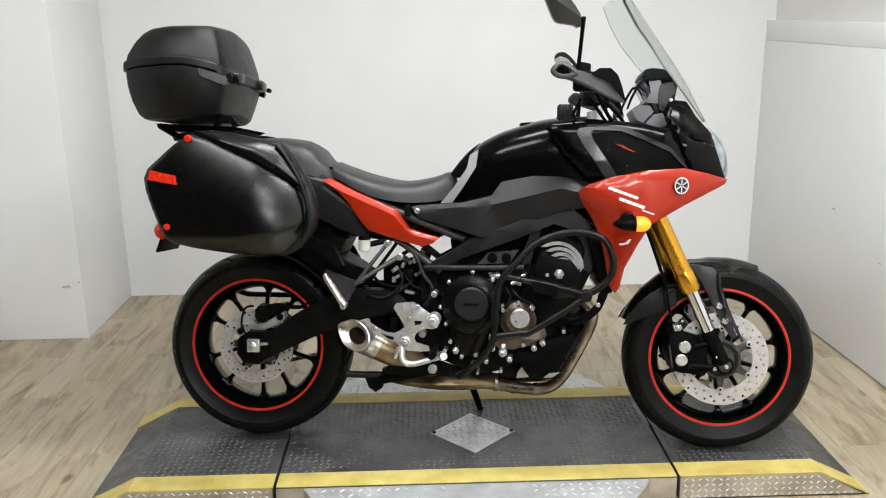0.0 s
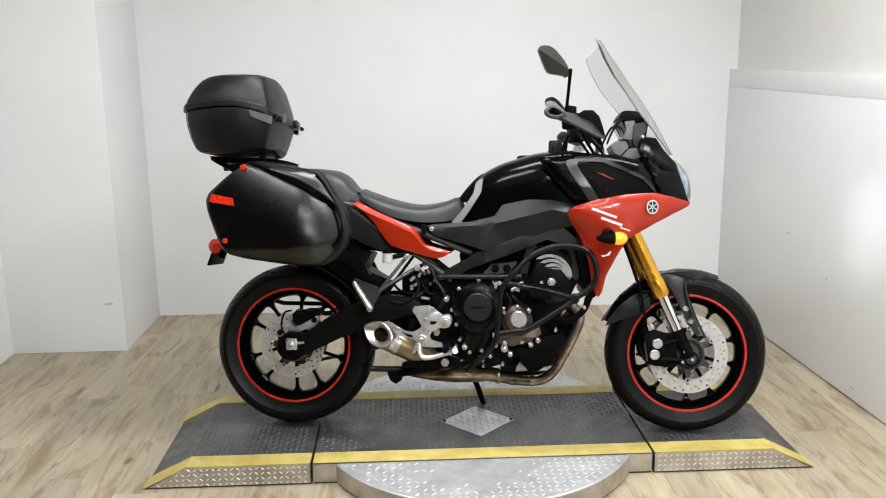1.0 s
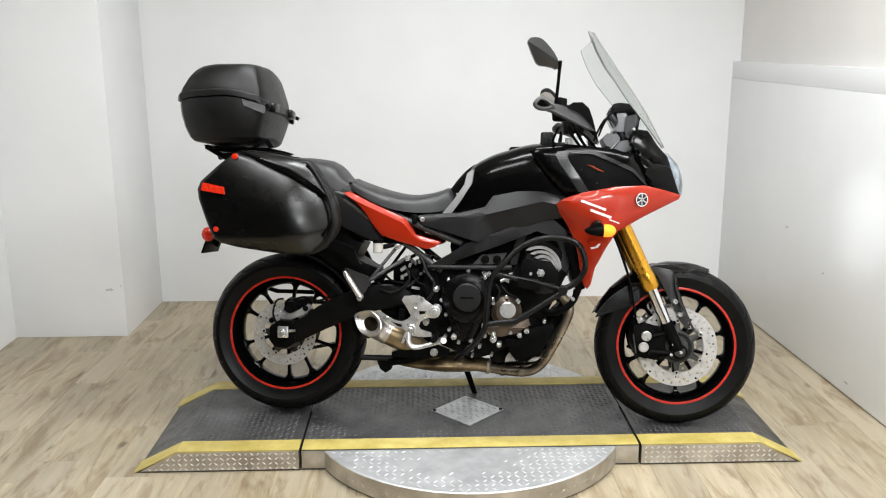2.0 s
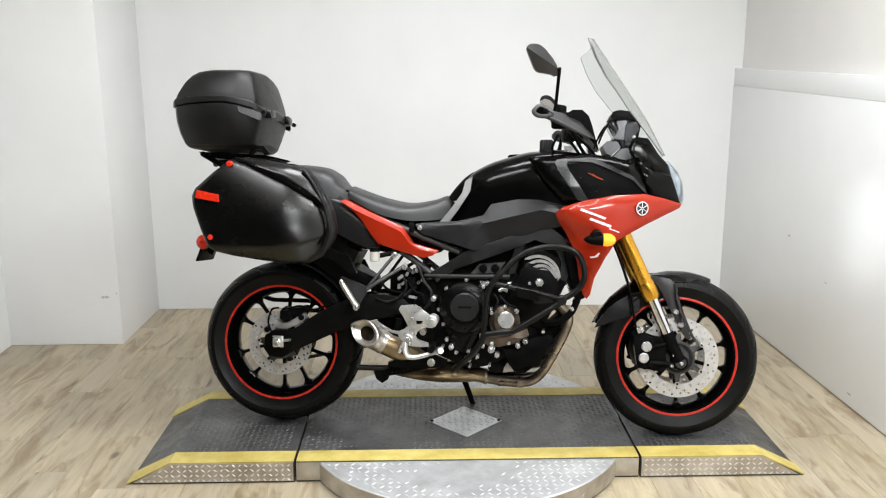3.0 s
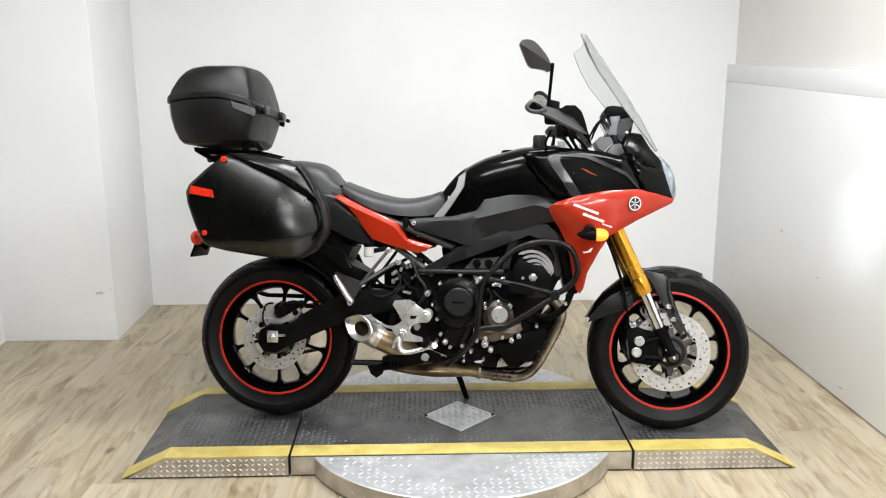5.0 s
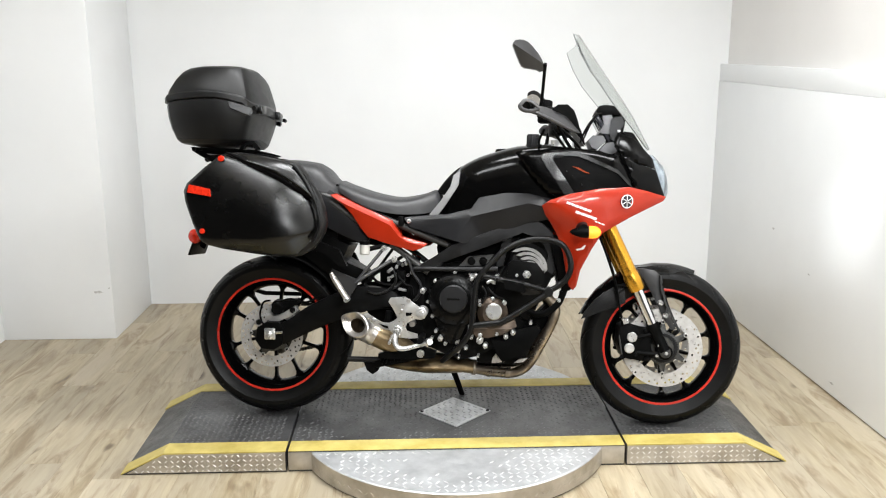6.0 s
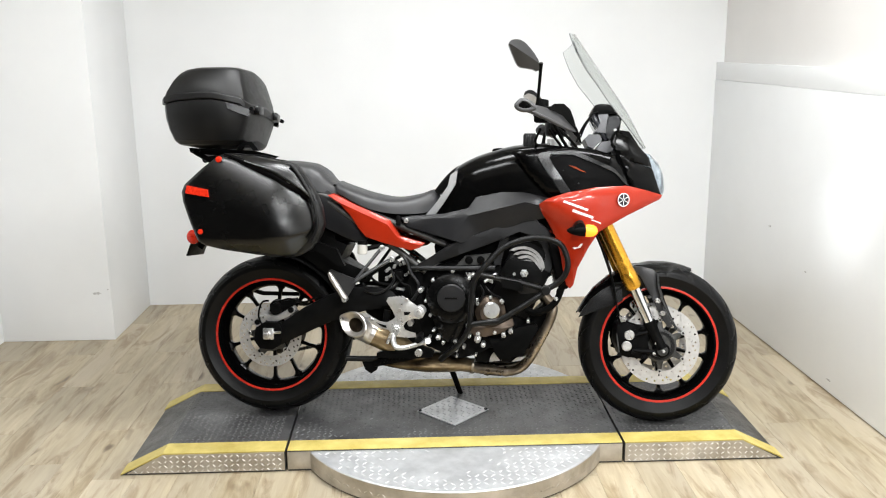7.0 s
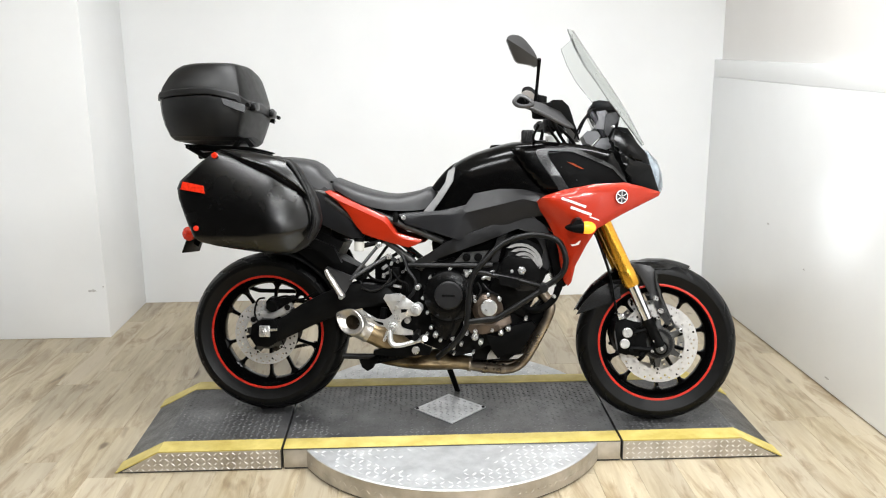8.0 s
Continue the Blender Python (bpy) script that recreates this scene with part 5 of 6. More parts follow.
# ---- crash bars ----
for s in (-1, 1):
    def at(pts):
        return [(x, s * d, z) for x, d, z in pts]
    bar = part("crash_bar", tube(at([(0.678, 0.15, 0.247), (0.704, 0.19, 0.275), (0.738, 0.225, 0.308), (0.768, 0.248, 0.345), (0.790, 0.258, 0.387), (0.796, 0.26, 0.431), (0.799, 0.261, 0.491), (0.806, 0.261, 0.5465), (0.821, 0.26, 0.5825), (0.860, 0.257, 0.627), (0.902, 0.252, 0.671), (0.950, 0.25, 0.698), (1.008, 0.25, 0.713), (1.066, 0.256, 0.712), (1.109, 0.264, 0.6955), (1.131, 0.268, 0.661), (1.138, 0.27, 0.618), (1.124, 0.268, 0.5785), (1.09, 0.265, 0.548), (1.063, 0.264, 0.534)]), 0.0104, 14, 4), TUBE_BLACK, bike, "black tubular engine crash bar")
    part("lower_tube", tube(at([(0.797, 0.259, 0.4016), (0.858, 0.262, 0.4115), (0.888, 0.264, 0.415), (0.9035, 0.265, 0.421), (0.975, 0.266, 0.4666), (1.0615, 0.265, 0.5242)]), 0.0104, 14, 4), TUBE_BLACK, bar)
    part("cross_tube", tube(at([(0.8286, 0.258, 0.5813), (0.864, 0.25, 0.5743), (0.904, 0.245, 0.5654), (0.983, 0.246, 0.5497), (1.0615, 0.262, 0.5321)]), 0.0092, 12, 3), TUBE_BLACK, bar)
    part("bar_knuckle", button(1.063, 0.531, s * 0.25, s * 0.283, 0.0165, 20), TUBE_BLACK, bar)
    block = panel([(0.902, 0.570), (0.975, 0.556), (0.982, 0.523), (0.909, 0.5365)], flat(0.262), 0.08, 0.004, 0.05)
    part("clamp_block", block if s < 0 else flip(block), SATIN, bar, "black clamp block")

# ---- seat, tail and side covers ----


def ridge_loft(rows, n=18, power=0.62, under=0.0):
    """Sections along x: (x, half width, bottom z, top z), domed across."""
    loops = []
    for x, hw, zb, zt in rows:
        loop = []
        for k in range(n + 1):
            a = math.pi * k / n
            c, sn = math.cos(a), math.sin(a)
            loop.append((x, -hw * math.copysign(abs(c) ** power, c), zb + (zt - zb) * sn ** power))
        loop += [(x, hw * 0.75, zb - under), (x, 0, zb - under * 1.3), (x, -hw * 0.75, zb - under)]
        loops.append(loop)
    return loft(loops)


def dense(rows, steps=4):
    """The rows with smooth steps between them."""
    cols = list(zip(*rows))
    idx = np.linspace(0, len(rows) - 1, (len(rows) - 1) * steps + 1)
    base = np.arange(len(rows))
    out = []
    for i in idx:
        j = min(int(i), len(rows) - 2)
        t = i - j
        row = []
        for c in cols:
            p0, p1, p2, p3 = c[max(j - 1, 0)], c[j], c[j + 1], c[min(j + 2, len(c) - 1)]
            row.append(0.5 * (2 * p1 + (p2 - p0) * t + (2 * p0 - 5 * p1 + 4 * p2 - p3) * t * t + (3 * p1 - p0 - 3 * p2 + p3) * t ** 3))
        out.append(tuple(row))
    return out


seat = part("rider_seat", ridge_loft(dense([(0.278, 0.125, 0.868, 0.905), (0.33, 0.145, 0.84, 0.885), (0.41, 0.152, 0.805, 0.860), (0.50, 0.150, 0.788, 0.845), (0.585, 0.13, 0.788, 0.858), (0.632, 0.105, 0.796, 0.874), (0.652, 0.092, 0.806, 0.862), (0.660, 0.08, 0.815, 0.838)]), 20, 0.5), VINYL, bike, "black grained vinyl rider seat")
pillion = part("pillion_seat", ridge_loft(dense([(-0.02, 0.09, 0.905, 0.962), (0.0, 0.12, 0.90, 0.977), (0.08, 0.135, 0.895, 0.984), (0.17, 0.142, 0.882, 0.974), (0.198, 0.14, 0.872, 0.9635), (0.220, 0.136, 0.866, 0.950), (0.240, 0.130, 0.862, 0.925), (0.262, 0.122, 0.858, 0.903), (0.285, 0.115, 0.856, 0.886)]), 20, 0.45), VINYL, bike, "black grained vinyl pillion seat")
part("seat_stud", button(0.275, 0.892, -0.12, -0.136, 0.005, 10), IRON, pillion)
part("seat_base", ridge_loft([(-0.05, 0.09, 0.86, 0.905), (0.10, 0.115, 0.83, 0.895), (0.30, 0.125, 0.79, 0.862), (0.42, 0.13, 0.755, 0.803), (0.56, 0.12, 0.74, 0.789), (0.66, 0.10, 0.74, 0.80)], 12, 0.5), SATIN, bike)

TAIL_RED = [(0.254, 0.856), (0.273, 0.862), (0.356, 0.822), (0.423, 0.793), (0.487, 0.765), (0.5055, 0.739), (0.526, 0.707), (0.574, 0.693), (0.619, 0.682), (0.599, 0.665), (0.568, 0.656), (0.523, 0.666), (0.460, 0.683), (0.398, 0.702), (0.373, 0.732), (0.340, 0.783), (0.304, 0.822)]


TAIL_FOLD = [(0.273, 0.846), (0.308, 0.826), (0.480, 0.750), (0.5265, 0.694), (0.619, 0.672)]


def tail_face(x, z):
    """Flat flank, a little closer in at the rear."""
    fold = float(np.interp(x, *zip(*TAIL_FOLD)))
    return -0.176 + 0.04 * (0.42 - x) + (0.06 * (fold - z) if z < fold else 0.55 * (z - fold))


COVER_SIDE = [(0.532, 0.775), (0.5545, 0.780), (0.6865, 0.790), (0.777, 0.812), (0.806, 0.853), (0.886, 0.870), (0.955, 0.885), (0.984, 0.8815), (1.054, 0.861), (1.0835, 0.851), (1.0906, 0.8075), (1.056, 0.779), (0.987, 0.766), (0.889, 0.7276), (0.809, 0.702), (0.753, 0.686), (0.708, 0.700), (0.606, 0.728), (0.555, 0.741)]


RIDGE = [((0.720, 0.693), (0.776, 0.785)), ((0.53, 0.765), (0.776, 0.785)), ((0.776, 0.785), (0.985, 0.8385)), ((0.985, 0.8385), (1.09, 0.815)), ((0.776, 0.785), (0.850, 0.693))]


def cover_face(x, z):
    """Three facets that meet ahead of the middle: a rear wedge, an upper one that leans in, a lower one that tucks under."""
    d = 0.168 + 0.040 * max(0, min(1, (x - 0.60) / 0.32))
    line = float(np.interp(x, (0.53, 0.776, 0.985, 1.09), (0.765, 0.785, 0.8385, 0.815)))
    behind = (x - 0.776) * 0.854 - (z - 0.785) * 0.52
    return -d + 0.14 * (z - 0.76) + 0.30 * max(0, z - line) + 0.36 * min(max(0, behind), max(0, line - z))


for s in (-1, 1):
    bm = panel(TAIL_RED, tail_face, 0.03, 0.004, 0.025, 0, list(zip(TAIL_FOLD, TAIL_FOLD[1:])))
    part("tail_panel", bm if s < 0 else flip(bm), RED, bike, "glossy red tail side panel", 24)
    bm = panel([(0.02, 0.90), (0.13, 0.885), (0.25, 0.872), (0.300, 0.835), (0.34, 0.79), (0.40, 0.70), (0.38, 0.67), (0.30, 0.70), (0.20, 0.75), (0.05, 0.80)], flat(0.138), 0.04, 0.012, 0.05)
    part("tail_cowl", bm if s < 0 else flip(bm), COVER, bike, "black plastic tail cowl")
    bm = panel(COVER_SIDE, cover_face, 0.03, 0.004, 0.06, 0, RIDGE)
    cover = part("side_cover", bm if s < 0 else flip(bm), COVER, bike, "satin dark grey tank side cover", 22)
    part("cover_bolt", button(0.550, 0.764, s * 0.16, s * 0.174, 0.0085, 14), BOLT, cover)
    part("cover_strap", box(0.512, 0.530, min(s * 0.16, s * 0.178), max(s * 0.16, s * 0.178), 0.746, 0.782, 0.003), SATIN, cover, "black rubber strap")

part("airbox", panel([(0.655, 0.60), (0.645, 0.66), (0.66, 0.75), (0.80, 0.80), (1.0, 0.82), (1.09, 0.78), (1.06, 0.66), (0.96, 0.60), (0.80, 0.60)], flat(0.10), 0.20, 0.02, 0.08), SATIN, bike, "black airbox under the tank")

# ---- tank ----
TANK = [(0.640, 0.085, 0.77, 0.802), (0.675, 0.10, 0.775, 0.868), (0.716, 0.118, 0.78, 0.950), (0.78, 0.145, 0.785, 0.993), (0.85, 0.162, 0.79, 1.019), (0.94, 0.176, 0.80, 1.043), (1.03, 0.182, 0.81, 1.047), (1.11, 0.178, 0.82, 1.045), (1.17, 0.15, 0.83, 1.035)]
KNEE = [(0.709, 0.935), (0.734, 0.950), (0.728, 0.898), (0.685, 0.830), (0.653, 0.786), (0.613, 0.779), (0.664, 0.841), (0.699, 0.893)]
tank = part("fuel_tank", ridge_loft(dense(TANK), 32, 0.5), BLACK, bike, "gloss black fuel tank")
for s in (-1, 1):
    strip = panel(KNEE, lambda x, z: -(0.108 + 0.36 * max(0, x - 0.64)) - 0.010 + 0.16 * max(0, z - 0.86), 0.03, 0.004, 0.03)
    part("knee_trim", strip if s < 0 else flip(strip), TRIM_GREY, tank, "grey tank edge trim")
part("tank_pad", ridge_loft(dense([(0.640, 0.055, 0.86, 0.872), (0.664, 0.07, 0.86, 0.905), (0.70, 0.078, 0.87, 0.945), (0.73, 0.07, 0.90, 0.967)]), 12, 0.5), SATIN, tank, "black rubber tank pad")
part("filler_cap", moved(lathe([(0, 0.0), (0.042, 0.0), (0.046, -0.006), (0.04, -0.013), (0, -0.014)], 32), pose(0.90, 0, 1.030, 85, 0, 0) @ pose(0, 0, 0, 0, 180, 0)), SATIN, tank)

# ---- fairing ----


def nose_half(x):
    """Half width of the fairing, narrowing to the headlight."""
    u = max(0, min(1, (x - 1.12) / 0.40))
    return 0.055 + 0.165 * math.sqrt(1 - u * u)


def cowl_face(x, z):
    return -nose_half(x) + 0.14 * max(0, z - 0.95) + 0.02 * max(0, 1.0 - x) * 10 * 0.2


def red_face(x, z):
    d = nose_half(x) + 0.038 - 0.09 * max(0, z - 0.84)
    # the flank folds in behind a crease that runs from the rear corner to the lower tip
    if z > 0.744:
        cx = 1.057 + (0.845 - z) / 0.101 * 0.159
    else:
        cx = 1.216 - (0.744 - z) / 0.201 * 0.046
    d -= 0.32 * max(0, cx - x)
    d -= 0.20 * max(0, 0.74 - z)
    return -d


UPPER = [(0.935, 1.017), (0.961, 1.034), (1.046, 1.045), (1.146, 1.037), (1.230, 1.027), (1.300, 1.007), (1.330, 0.955), (1.359, 0.895), (1.314, 0.891), (1.213, 0.880), (1.151, 0.862), (1.088, 0.855), (1.054, 0.874), (0.993, 0.939), (0.952, 0.994)]
BROW = [(1.0329, 1.0157), (1.0265, 1.0035), (1.0437, 0.9699), (1.0778, 0.9228), (1.1087, 0.8744), (1.1288, 0.8704), (1.1466, 0.876), (1.1109, 0.9297), (1.0781, 0.9767), (1.0664, 0.9982), (1.0728, 1.0104), (1.1257, 1.0095), (1.1557, 1.0075), (1.2157, 0.983), (1.2956, 0.947), (1.332, 0.909), (1.3499, 0.897), (1.3362, 0.9171), (1.2956, 0.9606), (1.2157, 0.9973), (1.1557, 1.0227), (1.0629, 1.0205)]
DARK = [(1.070, 1.000), (1.1257, 1.008), (1.1557, 1.006), (1.2157, 0.984), (1.2956, 0.948), (1.334, 0.910), (1.343, 0.897), (1.234, 0.887), (1.1466, 0.876), (1.1109, 0.9297), (1.0781, 0.9767)]
NOSE_UP = [(1.283, 1.043), (1.306, 1.097), (1.356, 1.070), (1.419, 1.002), (1.432, 0.962), (1.369, 0.982), (1.319, 1.002)]
NOSE_LOW = [(1.319, 1.001), (1.369, 0.981), (1.432, 0.961), (1.447, 0.922), (1.467, 0.870), (1.472, 0.855), (1.414, 0.867), (1.363, 0.892), (1.341, 0.941)]
RED_SIDE = [(1.033, 0.833), (1.062, 0.853), (1.13, 0.875), (1.23, 0.894), (1.338, 0.900), (1.40, 0.886), (1.468, 0.866), (1.462, 0.852), (1.41, 0.828), (1.341, 0.794), (1.285, 0.762), (1.245, 0.738), (1.210, 0.680), (1.174, 0.605), (1.162, 0.545), (1.150, 0.528), (1.136, 0.543), (1.122, 0.60), (1.112, 0.66), (1.092, 0.72), (1.068, 0.765), (1.045, 0.80)]
for s in (-1, 1):
    def side(bm):
        return bm if s < 0 else flip(bm)
    upper = part("upper_fairing", side(panel(UPPER, cowl_face, 0.03, 0.014, 0.02)), BLACK, bike, "gloss black upper fairing", 80)
    part("brow_trim", side(panel(BROW, lambda x, z: cowl_face(x, z) - 0.012, 0.02, 0.0035, 0.05)), FENDER, upper, "raised bevelled air-duct rim", 18)
    part("duct_insert", side(panel(DARK, lambda x, z: cowl_face(x, z) - 0.004, 0.006, 0.002, 0.03)), SATIN, upper, "dark recessed duct insert")
    part("orange_sliver", side(panel([(1.136, 0.9715), (1.158, 0.9675), (1.198, 0.9455), (1.177, 0.951)], lambda x, z: cowl_face(x, z) - 0.009, 0.008, 0.002, 0.03)), DIM_ORANGE, upper, "dim orange sliver in the air duct")
    nose = part("nose_cowl", side(panel(NOSE_UP, lambda x, z: cowl_face(x, z) + 0.25 * (z - 0.98), 0.02, 0.006, 0.02)), BLACK, bike, "gloss black headlight cowl", 80)
    part("cowl_cheek", side(panel(NOSE_LOW, cowl_face, 0.02, 0.006, 0.02)), BLACK, nose, "gloss black cowl cheek")
    part("duct_window", side(panel([(1.1341, 0.9398), (1.1908, 0.9219), (1.2509, 0.8933), (1.1652, 0.884)], lambda x, z: cowl_face(x, z) - 0.007, 0.006, 0.003, 0.03)), IRON, upper, "small dark duct panel")
    for wx, wz in ((1.117, 0.953), (1.172, 0.907)):
        part("duct_screw", side(button(wx, wz, -0.215, -0.228, 0.0028, 10)), CAP_GREY, upper)
    red = part("side_fairing", side(panel(RED_SIDE, red_face, 0.018, 0.008, 0.018)), RED, bike, "glossy orange-red side fairing", 28)
    # round emblem as plain shapes
    em = Matrix.Translation((1.325, s * (-red_face(1.325, 0.851) + 0.001), 0.851)) @ Matrix.Rotation(radians(-s * 27), 4, "Z")
    k = -1 if s < 0 else 1
    part("emblem_plate", moved(lathe([(0, 0), (0.0245, 0), (0.0245, 0.003 * k), (0, 0.004 * k)], 32), em), DARK_GLASS, red, "dark emblem disc")
    part("emblem_ring", moved(lathe([(0.0205, 0), (0.0245, 0), (0.0245, 0.0055 * k), (0.0205, 0.0055 * k)], 32, True), em), CHROME, red, "chrome emblem ring")
    for a in range(30, 390, 60):
        b = box(-0.0019, 0.0019, 0.0 if k > 0 else -0.0055, 0.0055 if k > 0 else 0.0, 0.002, 0.0215, 0.001)
        part("emblem_bar", moved(b, em @ Matrix.Rotation(radians(a - 90), 4, "Y")), CHROME, red)
    # model script as slanting bars
    for x0, z0, n, wd, ht in ((1.117, 0.842, 6, 0.0125, 0.0085), (1.149, 0.810, 4, 0.0165, 0.009), (1.216, 0.779, 3, 0.010, 0.004)):
        for j in range(n):
            xa, za = x0 + j * (wd + 0.002), z0 - j * (wd + 0.002) * 0.36
            b = panel([(xa, za), (xa + wd, za - wd * 0.36), (xa + wd + ht * 0.45, za - wd * 0.36 + ht * 0.85), (xa + ht * 0.45, za + ht * 0.85)], lambda x, z: red_face(x, z) - 0.0022, 0.0015, 0.001, 0.03)
            part("script_bar", side(b), WHITE_INK, red, "silver lettering bar")
    part("knee_mark", side(panel([(1.155, 0.680), (1.172, 0.683), (1.184, 0.695), (1.190, 0.695), (1.182, 0.680), (1.160, 0.674)], lambda x, z: red_face(x, z) - 0.002, 0.0015, 0.001, 0.03)), WHITE_INK, red)
    # indicator
    cy = -red_face(1.19, 0.76)
    def knob(pts):
        return tube([(x, s * (cy + d), z) for x, d, z in pts[0]], pts[1], 18, 3, 0.75)
    ind = part("indicator", knob(([(1.175, -0.02, 0.762), (1.17, 0.03, 0.760), (1.172, 0.075, 0.758)], [0.014, 0.024, 0.02])), SATIN, bike, "black stalk indicator")
    body = loft([[(x, s * (cy + 0.055 + 0.03 * math.cos(a) * w), 0.747 + 0.021 * w * math.sin(a)) for a in (2 * math.pi * q / 20 for q in range(20))] for x, w in ((1.130, 0.12), (1.138, 0.42), (1.152, 0.72), (1.172, 0.93), (1.194, 1.0))])
    part("indicator_body", body, SATIN, ind)
    lens = loft([[(x, s * (cy + 0.055 + 0.03 * math.cos(a) * w), 0.747 + 0.021 * w * math.sin(a)) for a in (2 * math.pi * q / 20 for q in range(20))] for x, w in ((1.1945, 1.0), (1.208, 1.04), (1.222, 0.92), (1.232, 0.55), (1.236, 0.1))])
    part("indicator_lens", lens, AMBER, ind, "lit amber lens")
headlight = part("headlight", loft([[(x, hw * math.cos(a), zc + hz * math.sin(a)) for a in (2 * math.pi * q / 28 for q in range(28))] for x, hw, zc, hz in ((1.36, 0.10, 0.945, 0.07), (1.41, 0.085, 0.94, 0.07), (1.445, 0.062, 0.925, 0.06), (1.465, 0.04, 0.915, 0.045), (1.472, 0.015, 0.91, 0.02))]), SATIN, bike, "black twin headlight unit")
for s in (-1, 1):
    lens = loft([[(x + 0.012 * math.cos(a) * 0, s * (yc + w * math.cos(a)), zc + h * math.sin(a)) for a in (2 * math.pi * q / 24 for q in range(24))] for x, yc, w, zc, h in ((1.38, 0.080, 0.045, 0.948, 0.075), (1.43, 0.070, 0.042, 0.938, 0.076), (1.466, 0.056, 0.034, 0.918, 0.062), (1.485, 0.046, 0.022, 0.898, 0.042), (1.492, 0.042, 0.008, 0.887, 0.016))])
    part("headlight_lens", lens, LAMP_LENS, headlight, "clear reflective headlight lens")
part("nose_bridge", panel([(1.310, 0.891), (1.311, 1.031), (1.342, 1.056), (1.396, 1.005), (1.416, 0.959), (1.420, 0.889)], flat(0.085), 0.17, 0.012, 0.05), SATIN, headlight)
part("chin", ridge_loft([(1.26, 0.10, 0.78, 0.86), (1.36, 0.085, 0.81, 0.875), (1.455, 0.04, 0.850, 0.875)], 12, 0.6), SATIN, headlight)
part("fairing_core", ridge_loft([(1.00, 0.14, 0.82, 1.035), (1.10, 0.165, 0.80, 1.040), (1.20, 0.155, 0.80, 1.015), (1.32, 0.13, 0.82, 0.99)], 12, 0.6), SATIN, bike, "black inner fairing")

# ---- windscreen and dash ----
SCREEN = [(1.426, 1.034, 0.085, 0.016), (1.36, 1.159, 0.145, 0.052), (1.332, 1.202, 0.165, 0.06), (1.294, 1.258, 0.184, 0.062), (1.259, 1.309, 0.192, 0.066), (1.213, 1.377, 0.192, 0.058), (1.173, 1.434, 0.19, 0.04), (1.167, 1.442, 0.186, 0.036), (1.163, 1.448, 0.1, 0.008), (1.16, 1.452, 0.03, 0.0)]
rows = dense(SCREEN, 1)
bm = bmesh.new()
grid = [[bm.verts.new((x - sw * (u ** 2), u * hw, z)) for u in (k / 10 - 1 for k in range(21))] for x, z, hw, sw in rows]
for a, b in zip(grid, grid[1:]):
    for k in range(20):
        bm.faces.new((a[k], a[k + 1], b[k + 1], b[k]))
bm.normal_update()
shell = bmesh.ops.extrude_face_region(bm, geom=bm.faces[:])
for v in shell["geom"]:
    if isinstance(v, bmesh.types.BMVert):
        v.co += Vector((-0.0035, 0, -0.0015))
screen = part("windscreen", bm, SMOKE, bike, "clear smoky curved windscreen", 60)
screen.visible_shadow = False
for s in (-1, 1):
    part("screen_edge", tube([(x - sw - 0.002, s * hw, z) for x, z, hw, sw in rows[:8]], 0.0013, 6, 1), EDGE, screen, "dark polished screen edge")
mount = part("screen_mount", panel([(1.312, 1.061), (1.324, 1.100), (1.357, 1.095), (1.406, 1.020), (1.386, 1.010), (1.331, 1.020)], flat(0.085), 0.17, 0.01, 0.04), SATIN, bike, "black windscreen mount")
part("mount_bolt", button(1.297, 1.098, -0.15, -0.185, 0.005, 12), TRIM_GREY, mount)
dash = part("dash_hood", panel([(1.222, 1.172), (1.231, 1.192), (1.252, 1.197), (1.286, 1.193), (1.310, 1.177), (1.320, 1.158), (1.287, 1.160), (1.261, 1.155), (1.237, 1.158)], flat(0.088), 0.176, 0.006, 0.02), SATIN, bike, "black instrument hood")
part("dash_display", moved(box(-0.012, 0.006, -0.082, 0.082, -0.06, 0.055, 0.006), pose(1.250, 0, 1.115, 0, -28, 0)), DARK_GLASS, dash, "dark instrument display")
part("dash_body", panel([(1.243, 1.156), (1.2765, 1.160), (1.285, 1.140), (1.275, 1.089), (1.235, 1.093), (1.250, 1.1255)], flat(0.088), 0.176, 0.005, 0.03), DASH_GREY, dash, "grey instrument housing")
part("dash_side", panel([(1.2766, 1.146), (1.312, 1.154), (1.3245, 1.126), (1.302, 1.097), (1.287, 1.065), (1.275, 1.073), (1.272, 1.105)], flat(0.095), 0.19, 0.004, 0.03), COVER, dash, "dark grey side bracket")
part("dash_back", panel([(1.283, 1.161), (1.331, 1.155), (1.322, 1.096), (1.300, 1.041), (1.261, 1.046), (1.274, 1.085)], flat(0.075), 0.15, 0.006, 0.04), SATIN, dash)
part("dash_bracket", panel([(1.196, 1.068), (1.212, 1.0846), (1.2495, 1.083), (1.260, 1.0647), (1.2294, 1.032), (1.209, 1.040)], flat(0.090), 0.16, 0.006, 0.04), DASH_GREY, dash)
part("screen_rail", panel([(1.237, 1.030), (1.260, 1.0565), (1.287, 1.061), (1.3006, 1.0244), (1.271, 1.014)], flat(0.092), 0.16, 0.005, 0.04), DASH_GREY, dash, "grey screen bracket")
for s in (-1, 1):
    part("dash_arm", tube([(1.180, s * 0.10, 1.072), (1.192, s * 0.10, 1.106), (1.208, s * 0.10, 1.138), (1.222, s * 0.098, 1.158), (1.240, s * 0.09, 1.165)], [0.003, 0.004, 0.0042, 0.004, 0.0035], 10, 4), SATIN, dash)

